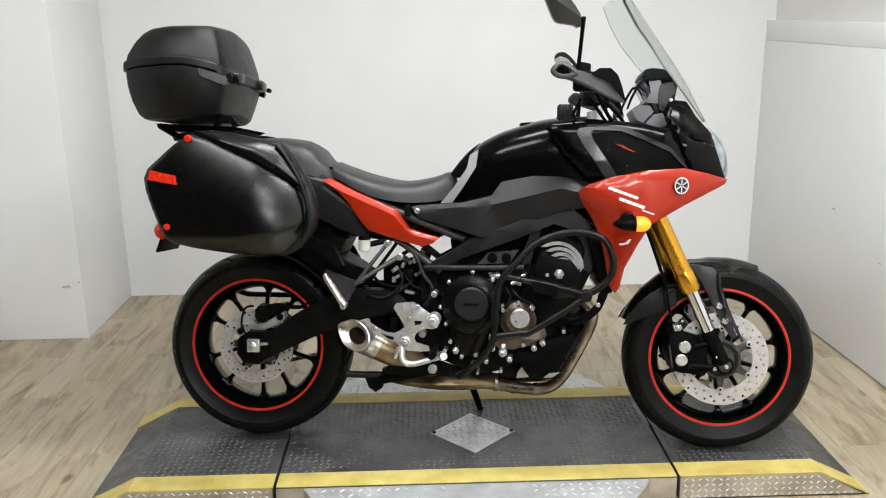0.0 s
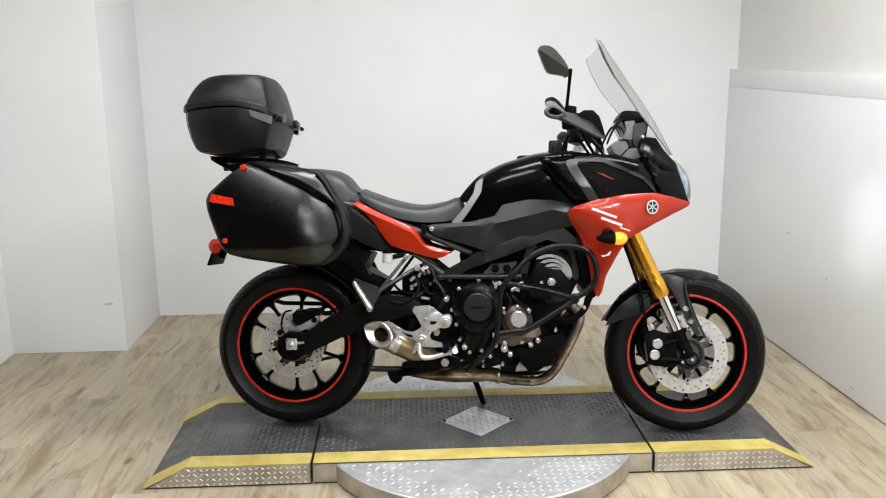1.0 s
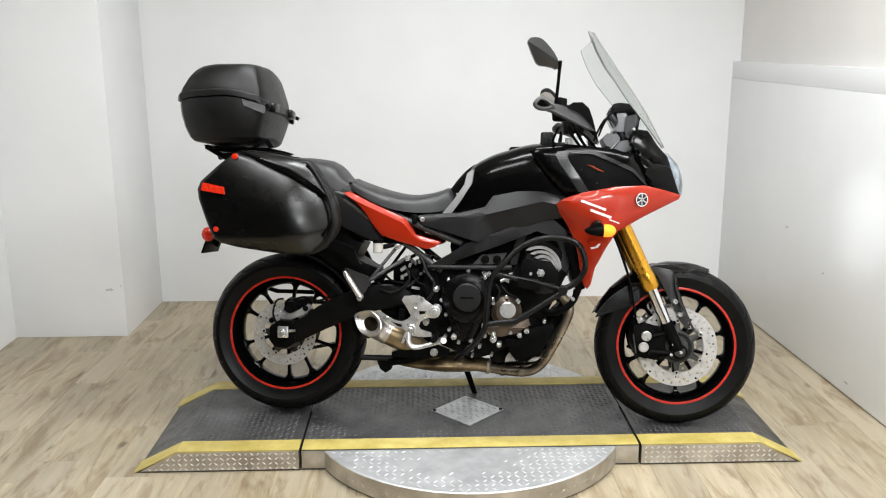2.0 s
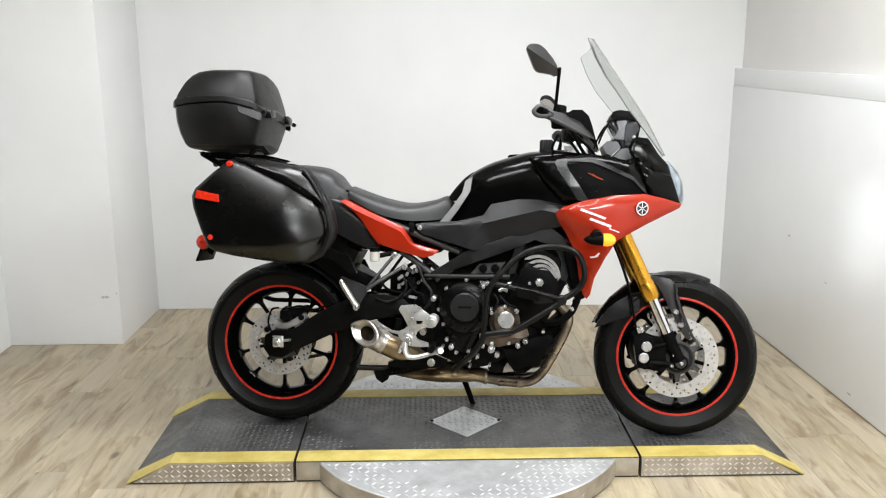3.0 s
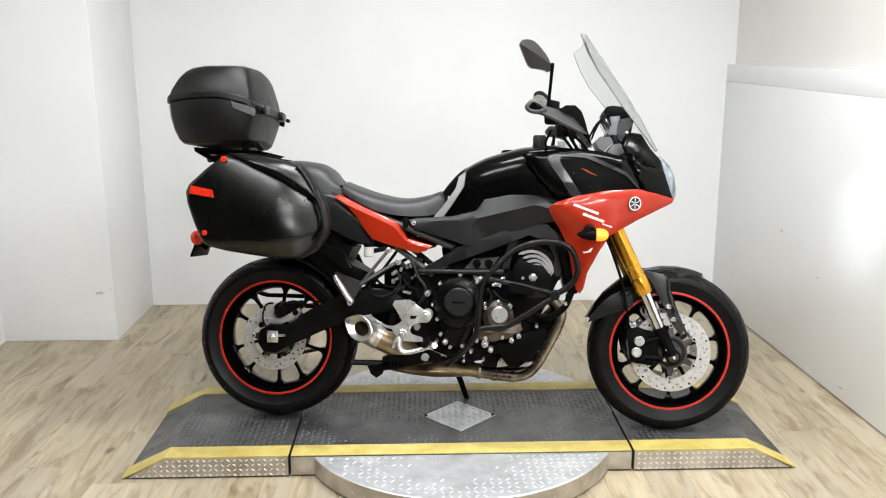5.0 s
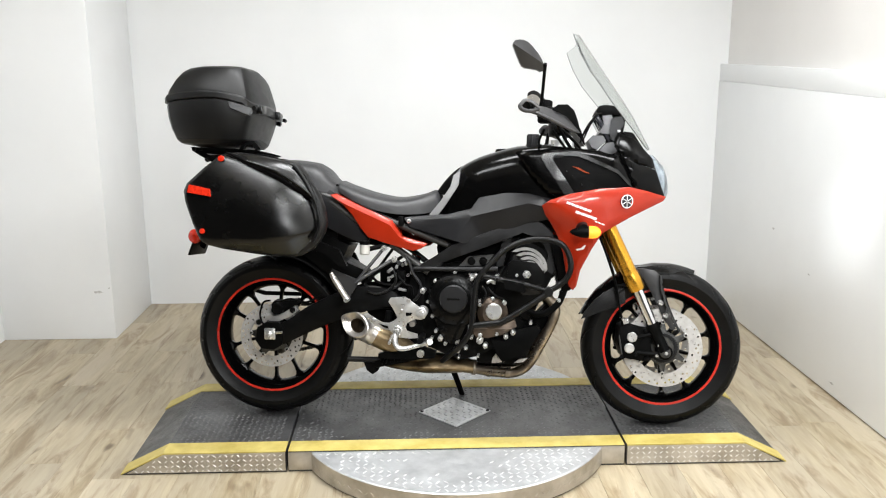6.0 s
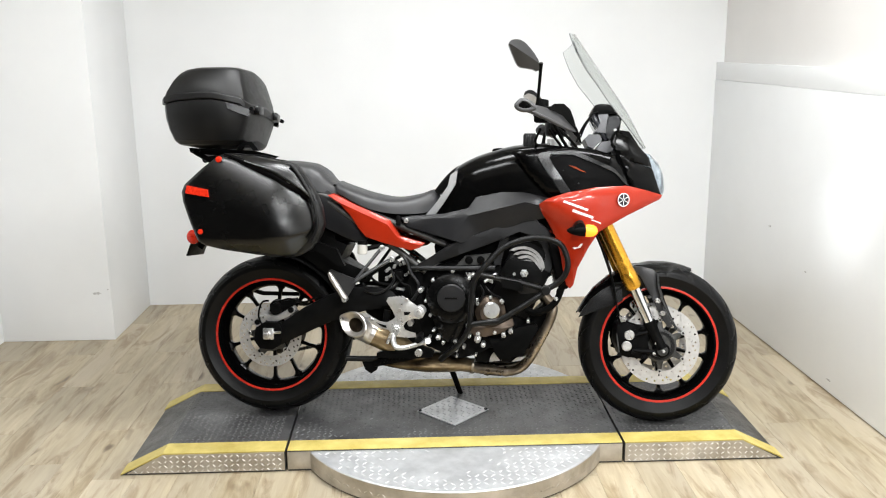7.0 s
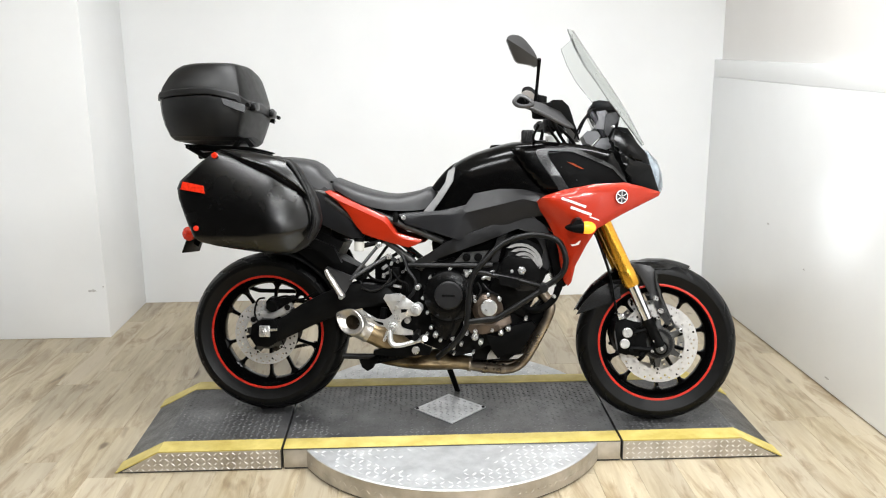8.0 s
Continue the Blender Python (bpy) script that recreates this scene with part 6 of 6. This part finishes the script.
# ---- handlebar, mirrors, hand guards ----
def guard_face(x, z):
    """The guard curves in towards its front, with a bevel along its upper half."""
    return -float(np.interp(x, (0.90, 0.952, 0.986, 1.022, 1.067, 1.105), (0.433, 0.428, 0.41, 0.385, 0.345, 0.30))) + 0.6 * max(0, z - (1.160 - 0.42 * (x - 0.93)))


bar = steer_part("handlebar", tube([(0.918, -0.41, 1.172), (0.985, -0.30, 1.158), (1.05, -0.19, 1.140), (1.098, -0.11, 1.105), (1.11, -0.04, 1.08), (1.11, 0.04, 1.08), (1.098, 0.11, 1.105), (1.05, 0.19, 1.140), (0.985, 0.30, 1.158), (0.918, 0.41, 1.172)], 0.0125, 14, 5), SATIN, None, "black tapered handlebar")
for s in (-1, 1):
    def sd(bm):
        return bm if s < 0 else flip(bm)
    def drop_left(bm):
        """The left mirror is swung lower than the right."""
        return bm if s < 0 else moved(bm, pose(-0.026, 0, -0.057))
    steer_part("grip", tube([(0.925, s * 0.40, 1.171), (0.992, s * 0.288, 1.157)], [0.0165, 0.0165], 16, 1), SATIN, bar, "black rubber grip")
    steer_part("bar_end", tube([(0.915, s * 0.418, 1.174), (0.925, s * 0.40, 1.171)], 0.0135, 16, 1), IRON, bar)
    steer_part("switch_box", sd(moved(box(-0.03, 0.03, -0.028, 0.028, -0.03, 0.028, 0.010), pose(1.01, -0.262, 1.150, 0, 0, 55))), SATIN, bar)
    steer_part("master_cylinder", sd(merge(moved(box(-0.03, 0.03, -0.018, 0.018, -0.012, 0.012, 0.006), pose(1.035, -0.235, 1.145, 0, 0, 50)), tube([(1.006, -0.25, 1.150), (1.008, -0.25, 1.170), (1.009, -0.25, 1.198), (1.010, -0.25, 1.203)], [0.014, 0.0185, 0.0185, 0.016], 18, 1))), SATIN, bar, "black brake fluid cup")
    steer_part("lever", sd(tube([(1.055, -0.235, 1.145), (1.035, -0.30, 1.143), (1.0, -0.36, 1.142), (0.965, -0.40, 1.142)], [0.009, 0.008, 0.007, 0.008], 10, 4, 0.7)), IRON, bar)
    guard = steer_part("hand_guard", sd(panel([(0.9326, 1.158), (0.9485, 1.171), (0.965, 1.1745), (0.985, 1.171), (1.015, 1.164), (1.073, 1.144), (1.102, 1.115), (1.116, 1.087), (1.084, 1.0905), (1.036, 1.108), (0.988, 1.127), (0.944, 1.145)], guard_face, 0.012, 0.004, 0.03, 0, [((0.93, 1.160), (1.13, 1.076))])), GUARD, bar, "dark grey plastic hand guard", 25)
    steer_part("guard_rib", sd(tube([(x, guard_face(x, z) - 0.002, z) for x, z in ((0.945, 1.152), (0.990, 1.133), (1.035, 1.114), (1.075, 1.098), (1.105, 1.091))], [0.004, 0.006, 0.006, 0.005, 0.003], 8, 4)), GUARD, guard)
    eye = [(0.894, 1.173), (0.903, 1.1855), (0.9137, 1.1917), (0.932, 1.186), (0.949, 1.1735), (0.955, 1.163), (0.939, 1.157), (0.917, 1.156), (0.900, 1.162)]
    eye = smooth_path([(x, -0.432 + 0.03 * (x - 0.92), z) for x, z in eye], 4, True)
    steer_part("guard_eye", sd(tube(eye + eye[:2], 0.0046, 10, 1, 1.6)), GUARD, guard, "grey moulded guard loop")
    steer_part("guard_shield", sd(panel([(1.004, 1.164), (1.028, 1.181), (1.065, 1.183), (1.091, 1.164), (1.106, 1.131), (1.1205, 1.088), (1.098, 1.108), (1.060, 1.142)], lambda x, z: -0.372 + 0.9 * max(0, x - 1.03), 0.006, 0.004, 0.02)), SATIN, guard, "dark deflector shield")
    stem = steer_part("mirror_stem", sd(drop_left(tube([(0.972, -0.335, 1.14), (0.976, -0.35, 1.20), (0.978, -0.375, 1.27), (0.977, -0.40, 1.315)], [0.010, 0.0055, 0.0055, 0.007], 10, 4))), SATIN, bar, "black mirror stem")
    M = [(0.8668, 1.374), (0.869, 1.383), (0.876, 1.390), (0.890, 1.3935), (0.906, 1.393), (0.920, 1.387), (0.933, 1.376), (0.956, 1.348), (0.968, 1.327), (0.974, 1.306), (0.972, 1.292), (0.964, 1.289), (0.953, 1.295), (0.930, 1.299), (0.912, 1.301), (0.901, 1.307), (0.894, 1.317), (0.879, 1.3466)]
    mir = steer_part("mirror_shell", sd(drop_left(panel(M, lambda x, z: -0.425 + 0.35 * (x - 0.92) + 0.42 * abs(z - 1.378 + 0.62 * (x - 0.867)), 0.03, 0.008, 0.03, 0, [((0.867, 1.378), (0.967, 1.316))]))), STAY, stem, "black angular mirror shell", 20)
    glass = moved(panel([(0.880, 1.368), (0.902, 1.376), (0.928, 1.364), (0.952, 1.336), (0.963, 1.312), (0.955, 1.306), (0.915, 1.308), (0.894, 1.335)], lambda x, z: 0.35 * (x - 0.92), 0.003, 0.001, 0.05), Matrix.Translation((0, -0.346, 1.34)) @ Matrix.Rotation(radians(0 if s < 0 else 18), 4, "X") @ Matrix.Translation((0, 0, -1.34)))
    steer_part("mirror_glass", sd(drop_left(glass)), CHROME, stem, "mirror glass")
for pts, r in (([(1.05, -0.22, 1.12), (1.09, -0.18, 1.06), (1.13, -0.14, 1.01)], 0.006), ([(1.03, -0.24, 1.10), (1.08, -0.2, 1.04), (1.12, -0.15, 1.0)], 0.005), ([(1.06, -0.2, 1.11), (1.12, -0.17, 1.06), (1.16, -0.12, 1.02)], 0.0055), ([(1.0, -0.25, 1.10), (0.99, -0.2, 1.05), (1.04, -0.15, 1.04), (1.10, -0.1, 1.03)], 0.0045), ([(1.06, 0.2, 1.11), (1.12, 0.17, 1.06), (1.16, 0.12, 1.02)], 0.0055)):
    steer_part("cable", tube(pts, r, 8, 5), SATIN, bar, "black control cable")
steer_part("bar_clamp", box(1.085, 1.135, -0.06, 0.06, 1.0, 1.085, 0.01), ALLOY, bar, "silver bar riser")
steer_part("key_barrel", merge(loft([[(0.993 + r * (1.0 if k % 4 < 2 else 0.84) * math.cos(2 * math.pi * k / 40), -0.03 + r * (1.0 if k % 4 < 2 else 0.84) * math.sin(2 * math.pi * k / 40), z) for k in range(40)] for r, z in ((0.020, 1.040), (0.025, 1.045), (0.025, 1.082), (0.020, 1.089))]), rod((0.998, -0.03, 1.02), (0.998, -0.03, 1.050), 0.032, 20), rod((0.985, -0.03, 1.035), (1.06, -0.05, 1.040), 0.012, 12)), FRAME_GREY, bar, "grey ribbed lock barrel")
steer_part("top_clamp", box(1.03, 1.12, -0.115, 0.115, 1.022, 1.040, 0.007), ALLOY, bar, "silver top fork clamp")
for s in (-1, 1):
    steer_part("fork_cap", rod((1.075, s * 0.10, 1.03), (1.07, s * 0.10, 1.068), 0.024, 18), ALLOY, bar)
for s in (-1, 1):
    steer_part("brake_hose", tube([(1.18, s * 0.085, 0.82), (1.238, s * 0.095, 0.702), (1.266, s * 0.10, 0.631), (1.297, s * 0.10, 0.54), (1.313, s * 0.10, 0.458), (1.328, s * 0.10, 0.385)], 0.0042, 8, 5), SATIN, None, "black brake hose")
    steer_part("hose_clip", rod((1.30, s * 0.092, 0.53), (1.37, s * 0.10, 0.545), 0.007, 8), SATIN)

part("pivot_casting", panel([(0.366, 0.427), (0.463, 0.479), (0.56, 0.471), (0.561, 0.322), (0.464, 0.286), (0.403, 0.316)], flat(0.06), 0.12, 0.008, 0.05), IRON, bike, "black swingarm pivot casting")
# linkage and hoses behind the rear struts
link = part("shock_housing", panel([(0.425, 0.565), (0.445, 0.592), (0.480, 0.600), (0.500, 0.585), (0.530, 0.612), (0.553, 0.572), (0.545, 0.509), (0.476, 0.491), (0.425, 0.520)], flat(0.07), 0.14, 0.01, 0.05), SATIN, bike, "black rear shock housing")
part("hose_loop", tube([(0.375, -0.12, 0.520), (0.40, -0.13, 0.500), (0.44, -0.135, 0.495), (0.49, -0.13, 0.510), (0.53, -0.12, 0.545)], 0.0075, 10, 5), TUBE_BLACK, link)
part("hose_loop", tube([(0.40, -0.12, 0.555), (0.43, -0.13, 0.530), (0.48, -0.13, 0.522), (0.52, -0.12, 0.53)], 0.005, 8, 5), IRON, link)
part("sensor_block", box(0.50, 0.53, -0.14, -0.11, 0.545, 0.575, 0.004), IRON, link)
for x, z in ((0.515, 0.590), (0.535, 0.552), (0.548, 0.522)):
    part("link_bolt", button(x, z, -0.07, -0.088, 0.006, 10), BOLT, link)

# ---- rear end and luggage ----


def rear_arch(angles, r, half, drop, thick):
    loops = []
    for a in angles:
        outer, inner = [], []
        for k in range(9):
            u = -1 + k / 4
            rr = r - drop * abs(u) ** 4
            for lst, e in ((outer, 0), (inner, thick)):
                lst.append(((rr - e) * math.cos(radians(a)), u * half, REAR_HUB.z + (rr - e) * math.sin(radians(a))))
        loops.append(outer + inner[::-1])
    return loft(loops)


hugger = part("rear_hugger", rear_arch(range(22, 92, 6), 0.345, 0.100, 0.03, 0.004), SATIN, bike, "black plastic rear hugger")
bm = panel([(0.10, 0.645), (0.194, 0.636), (0.285, 0.604), (0.393, 0.562), (0.384, 0.536), (0.30, 0.51), (0.20, 0.575)], flat(0.105), 0.02, 0.008, 0.05)
part("hugger_side", bm, SATIN, hugger)
part("battery_tray", panel([(0.05, 0.79), (0.0, 0.72), (0.12, 0.70), (0.24, 0.685), (0.36, 0.668), (0.48, 0.655), (0.52, 0.70), (0.40, 0.73), (0.30, 0.79), (0.15, 0.84)], flat(0.085), 0.17, 0.012, 0.06), SATIN, bike, "black under-seat tray")

part("splash_guard", panel([(0.05, 0.73), (0.262, 0.715), (0.270, 0.655), (0.272, 0.612), (0.194, 0.64), (0.165, 0.648), (0.08, 0.675)], flat(0.098), 0.196, 0.008, 0.08), SATIN, bike, "black inner rear splash guard")
part("mud_flap", panel([(0.172, 0.665), (0.2216, 0.7016), (0.3108, 0.6633), (0.2839, 0.6098), (0.3645, 0.562), (0.3452, 0.520), (0.2805, 0.5228), (0.194, 0.573), (0.1618, 0.6154)], flat(0.100), 0.2, 0.008, 0.06), SATIN, bike, "black inner rear mud flap")

tail = part("tail_unit", ridge_loft([(-0.25, 0.07, 0.80, 0.85), (-0.20, 0.09, 0.79, 0.88), (-0.08, 0.11, 0.79, 0.905), (0.04, 0.115, 0.80, 0.905)], 14, 0.6), SATIN, bike, "black tail unit")
part("tail_light", ridge_loft([(-0.268, 0.05, 0.81, 0.835), (-0.252, 0.072, 0.80, 0.85)], 12, 0.6), TAIL_LENS, tail, "red tail light lens")
holder = part("plate_holder", tube([(-0.14, 0, 0.80), (-0.22, 0, 0.74), (-0.28, 0, 0.69), (-0.31, 0, 0.64)], [0.05, 0.04, 0.035, 0.03], 12, 4, 0.35), SATIN, bike, "black number plate holder")
part("plate_backing", moved(box(-0.004, 0.004, -0.09, 0.09, -0.085, 0.03, 0.003), pose(-0.295, 0, 0.69, 0, 22, 0)), SATIN, holder)
for s in (-1, 1):
    part("rear_indicator", tube([(-0.28, s * 0.03, 0.71), (-0.272, s * 0.10, 0.705), (-0.254, s * 0.195, 0.698)], [0.010, 0.012, 0.016], 12, 3), SATIN, holder)
part("rear_reflector", moved(lathe([(0, 0), (0.026, 0), (0.027, -0.008), (0.022, -0.016), (0.010, -0.021), (0, -0.022)], 28), pose(-0.252, -0.195, 0.697, 0, 0, -20)), REFLECTOR, holder, "round red rear lens")
part("rear_reflector", flip(moved(lathe([(0, 0), (0.026, 0), (0.027, -0.008), (0.022, -0.016), (0.010, -0.021), (0, -0.022)], 28), pose(-0.252, -0.195, 0.697, 0, 0, -20))), REFLECTOR, holder, "round red rear lens")

# rear carrier
rack = part("rear_carrier", panel([(-0.305, 1.032), (-0.20, 1.028), (-0.05, 1.022), (0.0, 1.012), (-0.03, 1.000), (-0.20, 1.004), (-0.28, 1.010)], flat(0.10), 0.20, 0.004, 0.08), SATIN, bike, "black luggage carrier plate")
for s in (-1, 1):
    part("grab_rail", tube([(0.09, s * 0.11, 0.925), (0.065, s * 0.125, 0.965), (0.02, s * 0.13, 0.990), (-0.08, s * 0.12, 0.997), (-0.20, s * 0.10, 0.992), (-0.25, s * 0.07, 0.985)], 0.0115, 12, 5), SATIN, rack, "black grab rail")
    part("carrier_arm", tube([(-0.295, s * 0.09, 1.025), (-0.25, s * 0.095, 1.0), (-0.20, s * 0.10, 0.975), (-0.10, s * 0.10, 0.93)], 0.010, 10, 4), SATIN, rack)
part("carrier_hook", panel([(-0.10, 1.022), (-0.085, 1.052), (-0.04, 1.055), (-0.015, 1.025), (-0.035, 1.02), (-0.05, 1.042), (-0.075, 1.04), (-0.085, 1.02)], flat(0.14), 0.03, 0.004, 0.05), SATIN, rack)
for x in (-0.285, -0.26):
    part("carrier_bolt", button(x, 1.024, -0.10, -0.115, 0.007, 12), IRON, rack)

# top case: plan shapes stacked in height, the seam dipping towards the front
PLAN = [(1.0, 0.0), (0.995, 0.25), (0.98, 0.5), (0.955, 0.70), (0.925, 0.80), (0.885, 0.845), (0.80, 0.885), (0.65, 0.94), (0.5, 0.975), (0.3, 0.995), (0.0, 1.0), (-0.48, 0.96), (-0.76, 0.85), (-0.92, 0.62), (-0.985, 0.30), (-1.0, 0.0)]
PLAN = PLAN + [(u, -v) for u, v in PLAN[-2:0:-1]]


def case_loops(levels):
    loops = []
    for z, x0, x1, hw in levels:
        loop = []
        for u, v in PLAN:
            x = (x0 + x1) / 2 + u * (x1 - x0) / 2
            dip = max(0, 1 - abs(z - 1.218) / 0.115)
            loop.append((x, v * hw, z - dip * (0.26 * max(0, x + 0.14) + 0.9 * max(0, x + 0.055) + 0.16 * max(0, -0.25 - x))))
        loops.append(loop)
    return loft(loops)


top_case = part("top_case", case_loops([(1.04, -0.325, -0.089, 0.17), (1.046, -0.342, -0.072, 0.19), (1.06, -0.355, -0.059, 0.208), (1.1, -0.371, -0.046, 0.225), (1.15, -0.381, -0.034, 0.235), (1.198, -0.385, -0.027, 0.239), (1.209, -0.384, -0.028, 0.238), (1.211, -0.378, -0.033, 0.23)]), CASE, bike, "black grained plastic top case", 22)
lid = part("case_lid", case_loops([(1.21, -0.379, -0.032, 0.231), (1.222, -0.386, -0.026, 0.239), (1.238, -0.384, -0.027, 0.238), (1.255, -0.378, -0.031, 0.234), (1.288, -0.352, -0.045, 0.222), (1.312, -0.324, -0.055, 0.211), (1.326, -0.296, -0.065, 0.198), (1.334, -0.262, -0.082, 0.172), (1.338, -0.21, -0.114, 0.12)]), CASE, top_case, "black top case lid", 22)
part("lid_belt", case_loops([(1.212, -0.384, -0.028, 0.236), (1.213, -0.390, -0.021, 0.2445), (1.217, -0.392, -0.019, 0.2465), (1.232, -0.392, -0.019, 0.2465), (1.236, -0.390, -0.021, 0.2445), (1.2375, -0.384, -0.028, 0.236)]), CASE, top_case, "raised belt round the lid", 22)
for s in (-1, 1):
    latch = panel([(-0.103, 1.200), (-0.097, 1.176), (-0.060, 1.160), (-0.030, 1.148), (-0.024, 1.158), (-0.026, 1.176), (-0.05, 1.184)], lambda x, z: -0.243 + 0.36 * max(0, x + 0.11), 0.018, 0.004, 0.03)
    latch = part("side_latch", latch if s < 0 else flip(latch), CASE_LID, top_case, "black moulded side latch")
    part("latch_pin", button(-0.031, 1.170, s * 0.20, s * 0.221, 0.008, 12), IRON, latch)
for y in (-0.12, 0.12):
    part("front_hinge", box(-0.035, -0.004, y - 0.03, y + 0.03, 1.158, 1.190, 0.006), CASE_LID, top_case)

# side cases
PAN = [(-0.070, 1.008), (-0.13, 0.960), (-0.195, 0.902), (-0.206, 0.876), (-0.200, 0.84), (-0.168, 0.752), (-0.148, 0.706), (-0.126, 0.688), (-0.07, 0.674), (0.04, 0.658), (0.142, 0.645), (0.195, 0.650), (0.230, 0.669), (0.257, 0.703), (0.275, 0.764), (0.281, 0.840), (0.264, 0.908), (0.245, 0.940), (0.212, 0.963), (0.13, 0.985), (0.03, 1.004), (-0.03, 1.012)]


def crease(x):
    """Height of the fold that runs down the lid, from its rear top to its front."""
    return float(np.interp(x, (-0.07, -0.02, 0.05, 0.12, 0.17, 0.22, 0.268, 0.29), (1.008, 0.992, 0.962, 0.928, 0.898, 0.866, 0.826, 0.806)))


def pan_face(x, z):
    """Bulging lid, proudest ahead of its middle, leaning back towards the fold."""
    u = max(0.0, (crease(x) - z) * 0.88)
    d = 0.450 - float(np.interp(x, (-0.12, 0.10), (0.35, 1.35))) * max(0.0, 0.165 - u) ** 2 - 0.020 * ((z - 0.80) / 0.19) ** 2
    d -= 0.072 * ((x - 0.11) / 0.17) ** 2 if x > 0.11 else 0.034 * abs((x - 0.11) / 0.33) ** 1.6
    return -(d - 0.85 * max(0, float(np.interp(x, (-0.2, 0.08, 0.18, 0.234, 0.28), (0.700, 0.708, 0.7205, 0.7405, 0.77))) - z))


def shoulder_face(x, z):
    return -(0.418 - 0.9 * max(0, x - 0.08) ** 2 - 0.14 * max(0, z - 0.93))


LOWER = [(-0.070, 1.006)] + PAN[1:12] + [(0.222, 0.669), (0.243, 0.703), (0.258, 0.750), (0.264, 0.797), (0.257, 0.832), (0.22, 0.866), (0.12, 0.928), (-0.02, 0.992)]
BODY = PAN[:12] + [(0.236, 0.672), (0.262, 0.703), (0.280, 0.735), (0.2867, 0.767), (0.277, 0.8247), (0.2614, 0.8631), (0.2379, 0.9014), (0.2165, 0.9359), (0.195, 0.9646), (0.1813, 0.978)] + PAN[19:]


def shoulder():
    """Slender band that runs along the top of the lid and bends down at its front."""
    loops = []
    for x in np.linspace(-0.05, 0.258, 34):
        x = float(x)
        hi = float(np.interp(x, (-0.05, -0.03, 0.03, 0.13, 0.188, 0.212, 0.238, 0.258), (1.008, 1.011, 1.004, 0.985, 0.965, 0.940, 0.898, 0.850)))
        lo = min(hi - 0.003, float(np.interp(x, (-0.05, 0.12, 0.215, 0.258), (1.004, 0.942, 0.884, 0.846))))
        t, mid = hi - lo, shoulder_face(x, (hi + lo) / 2)
        rows = ((0, 0.034), (0, 0.005), (0.05, 0.001), (0.16, 0.0), (0.4, 0.006), (0.6, 0.014), (0.78, 0.023), (0.92, 0.031), (1, 0.038), (1, 0.046))
        loops.append([(x, mid + e * min(1, t / 0.03) + 0.02 * (1 - min(1, t / 0.03)), lo + u * t) for u, e in rows])
    return loft(loops)


for s in (-1, 1):
    def sp(bm):
        return bm if s < 0 else moved(flip(bm), pose(-0.02, 0, -0.03))
    pannier = part("pannier", sp(panel(BODY, flat(0.372), 0.045, 0.010, 0.02)), CASE, bike, "black hard side pannier", 80)
    part("pannier_back", sp(panel([(0.03 + (x - 0.03) * (0.80 if x > 0.03 else 0.94), 0.83 + (z - 0.83) * 0.92) for x, z in BODY], flat(0.33), 0.088, 0.012, 0.04)), SATIN, pannier, "inner shell that narrows towards the wheel")
    part("pannier_lid", sp(panel(LOWER, pan_face, 0.045, 0.007, 0.009)), CASE_LID, pannier, "satin black bulging pannier lid", 80)
    part("pannier_shoulder", sp(shoulder()), CASE_LID, pannier, "satin black upper lid band", 80)
    # dark tube added along the lid groove in place of its shade
    strip = [(x, pan_face(x, crease(x) - 0.004) + 0.008, crease(x) + 0.006) for x in (-0.055, -0.02, 0.015, 0.05, 0.085, 0.12, 0.17, 0.22, 0.242, 0.256)]
    part("lid_groove_shade", sp(tube(strip, [0.004, 0.007, 0.010, 0.011, 0.011, 0.011, 0.011, 0.011, 0.010, 0.008], 12, 4)), SATIN, pannier, "dark filler standing in for the shade in the lid groove")
    part("pannier_edge", sp(tube([(0.178, -0.382, 0.972), (0.208, -0.385, 0.936), (0.246, -0.386, 0.868), (0.266, -0.386, 0.80), (0.270, -0.386, 0.75), (0.250, -0.386, 0.70)], 0.006, 10, 5)), CASE, pannier)
    part("pannier_reflector", sp(panel([(-0.188, 0.872), (-0.181, 0.899), (-0.104, 0.885), (-0.099, 0.859)], lambda x, z: pan_face(x, z) - 0.010, 0.03, 0.003, 0.03)), REFLECTOR, pannier, "red side reflector")
    part("pannier_lock", sp(button(-0.070, 0.990, -0.35, -0.414, 0.0105, 16)), REFLECTOR, pannier, "small round red reflector")
    part("pannier_lock", sp(button(-0.134, 0.738, -0.35, -0.432, 0.0095, 16)), REFLECTOR, pannier, "small round red reflector")
    part("pannier_bracket", sp(merge(rod((0.05, -0.10, 0.90), (0.05, -0.26, 0.90), 0.012, 10), rod((0.22, -0.12, 0.73), (0.22, -0.26, 0.73), 0.012, 10))), SATIN, pannier)
    part("pannier_foot", sp(panel([(0.17, 0.665), (0.22, 0.69), (0.30, 0.66), (0.33, 0.60), (0.30, 0.60), (0.26, 0.64)], flat(0.23), 0.03, 0.005, 0.05)), SATIN, pannier)

# ---- floor planks, one by one ----
PL_W, PL_L = 0.150, 0.915
plank_mesh = mesh_of("plank", box(-PL_W / 2 + 0.0003, PL_W / 2 - 0.0003, -PL_L / 2 + 0.0003, PL_L / 2 - 0.0003, -0.006, 0, 0.0006, 1), PLANK, 0)
rnd = random.Random(7)
col, x = 0, LEFT - 0.05
while x < 1.90:
    y = -4.4 - rnd.random() * PL_L
    while y < BACK + 0.1:
        ob = new("plank", plank_mesh)
        ob.parent = floor
        ob.location = (x + PL_W / 2, y + PL_L / 2, 0)
        y += PL_L
    x += PL_W
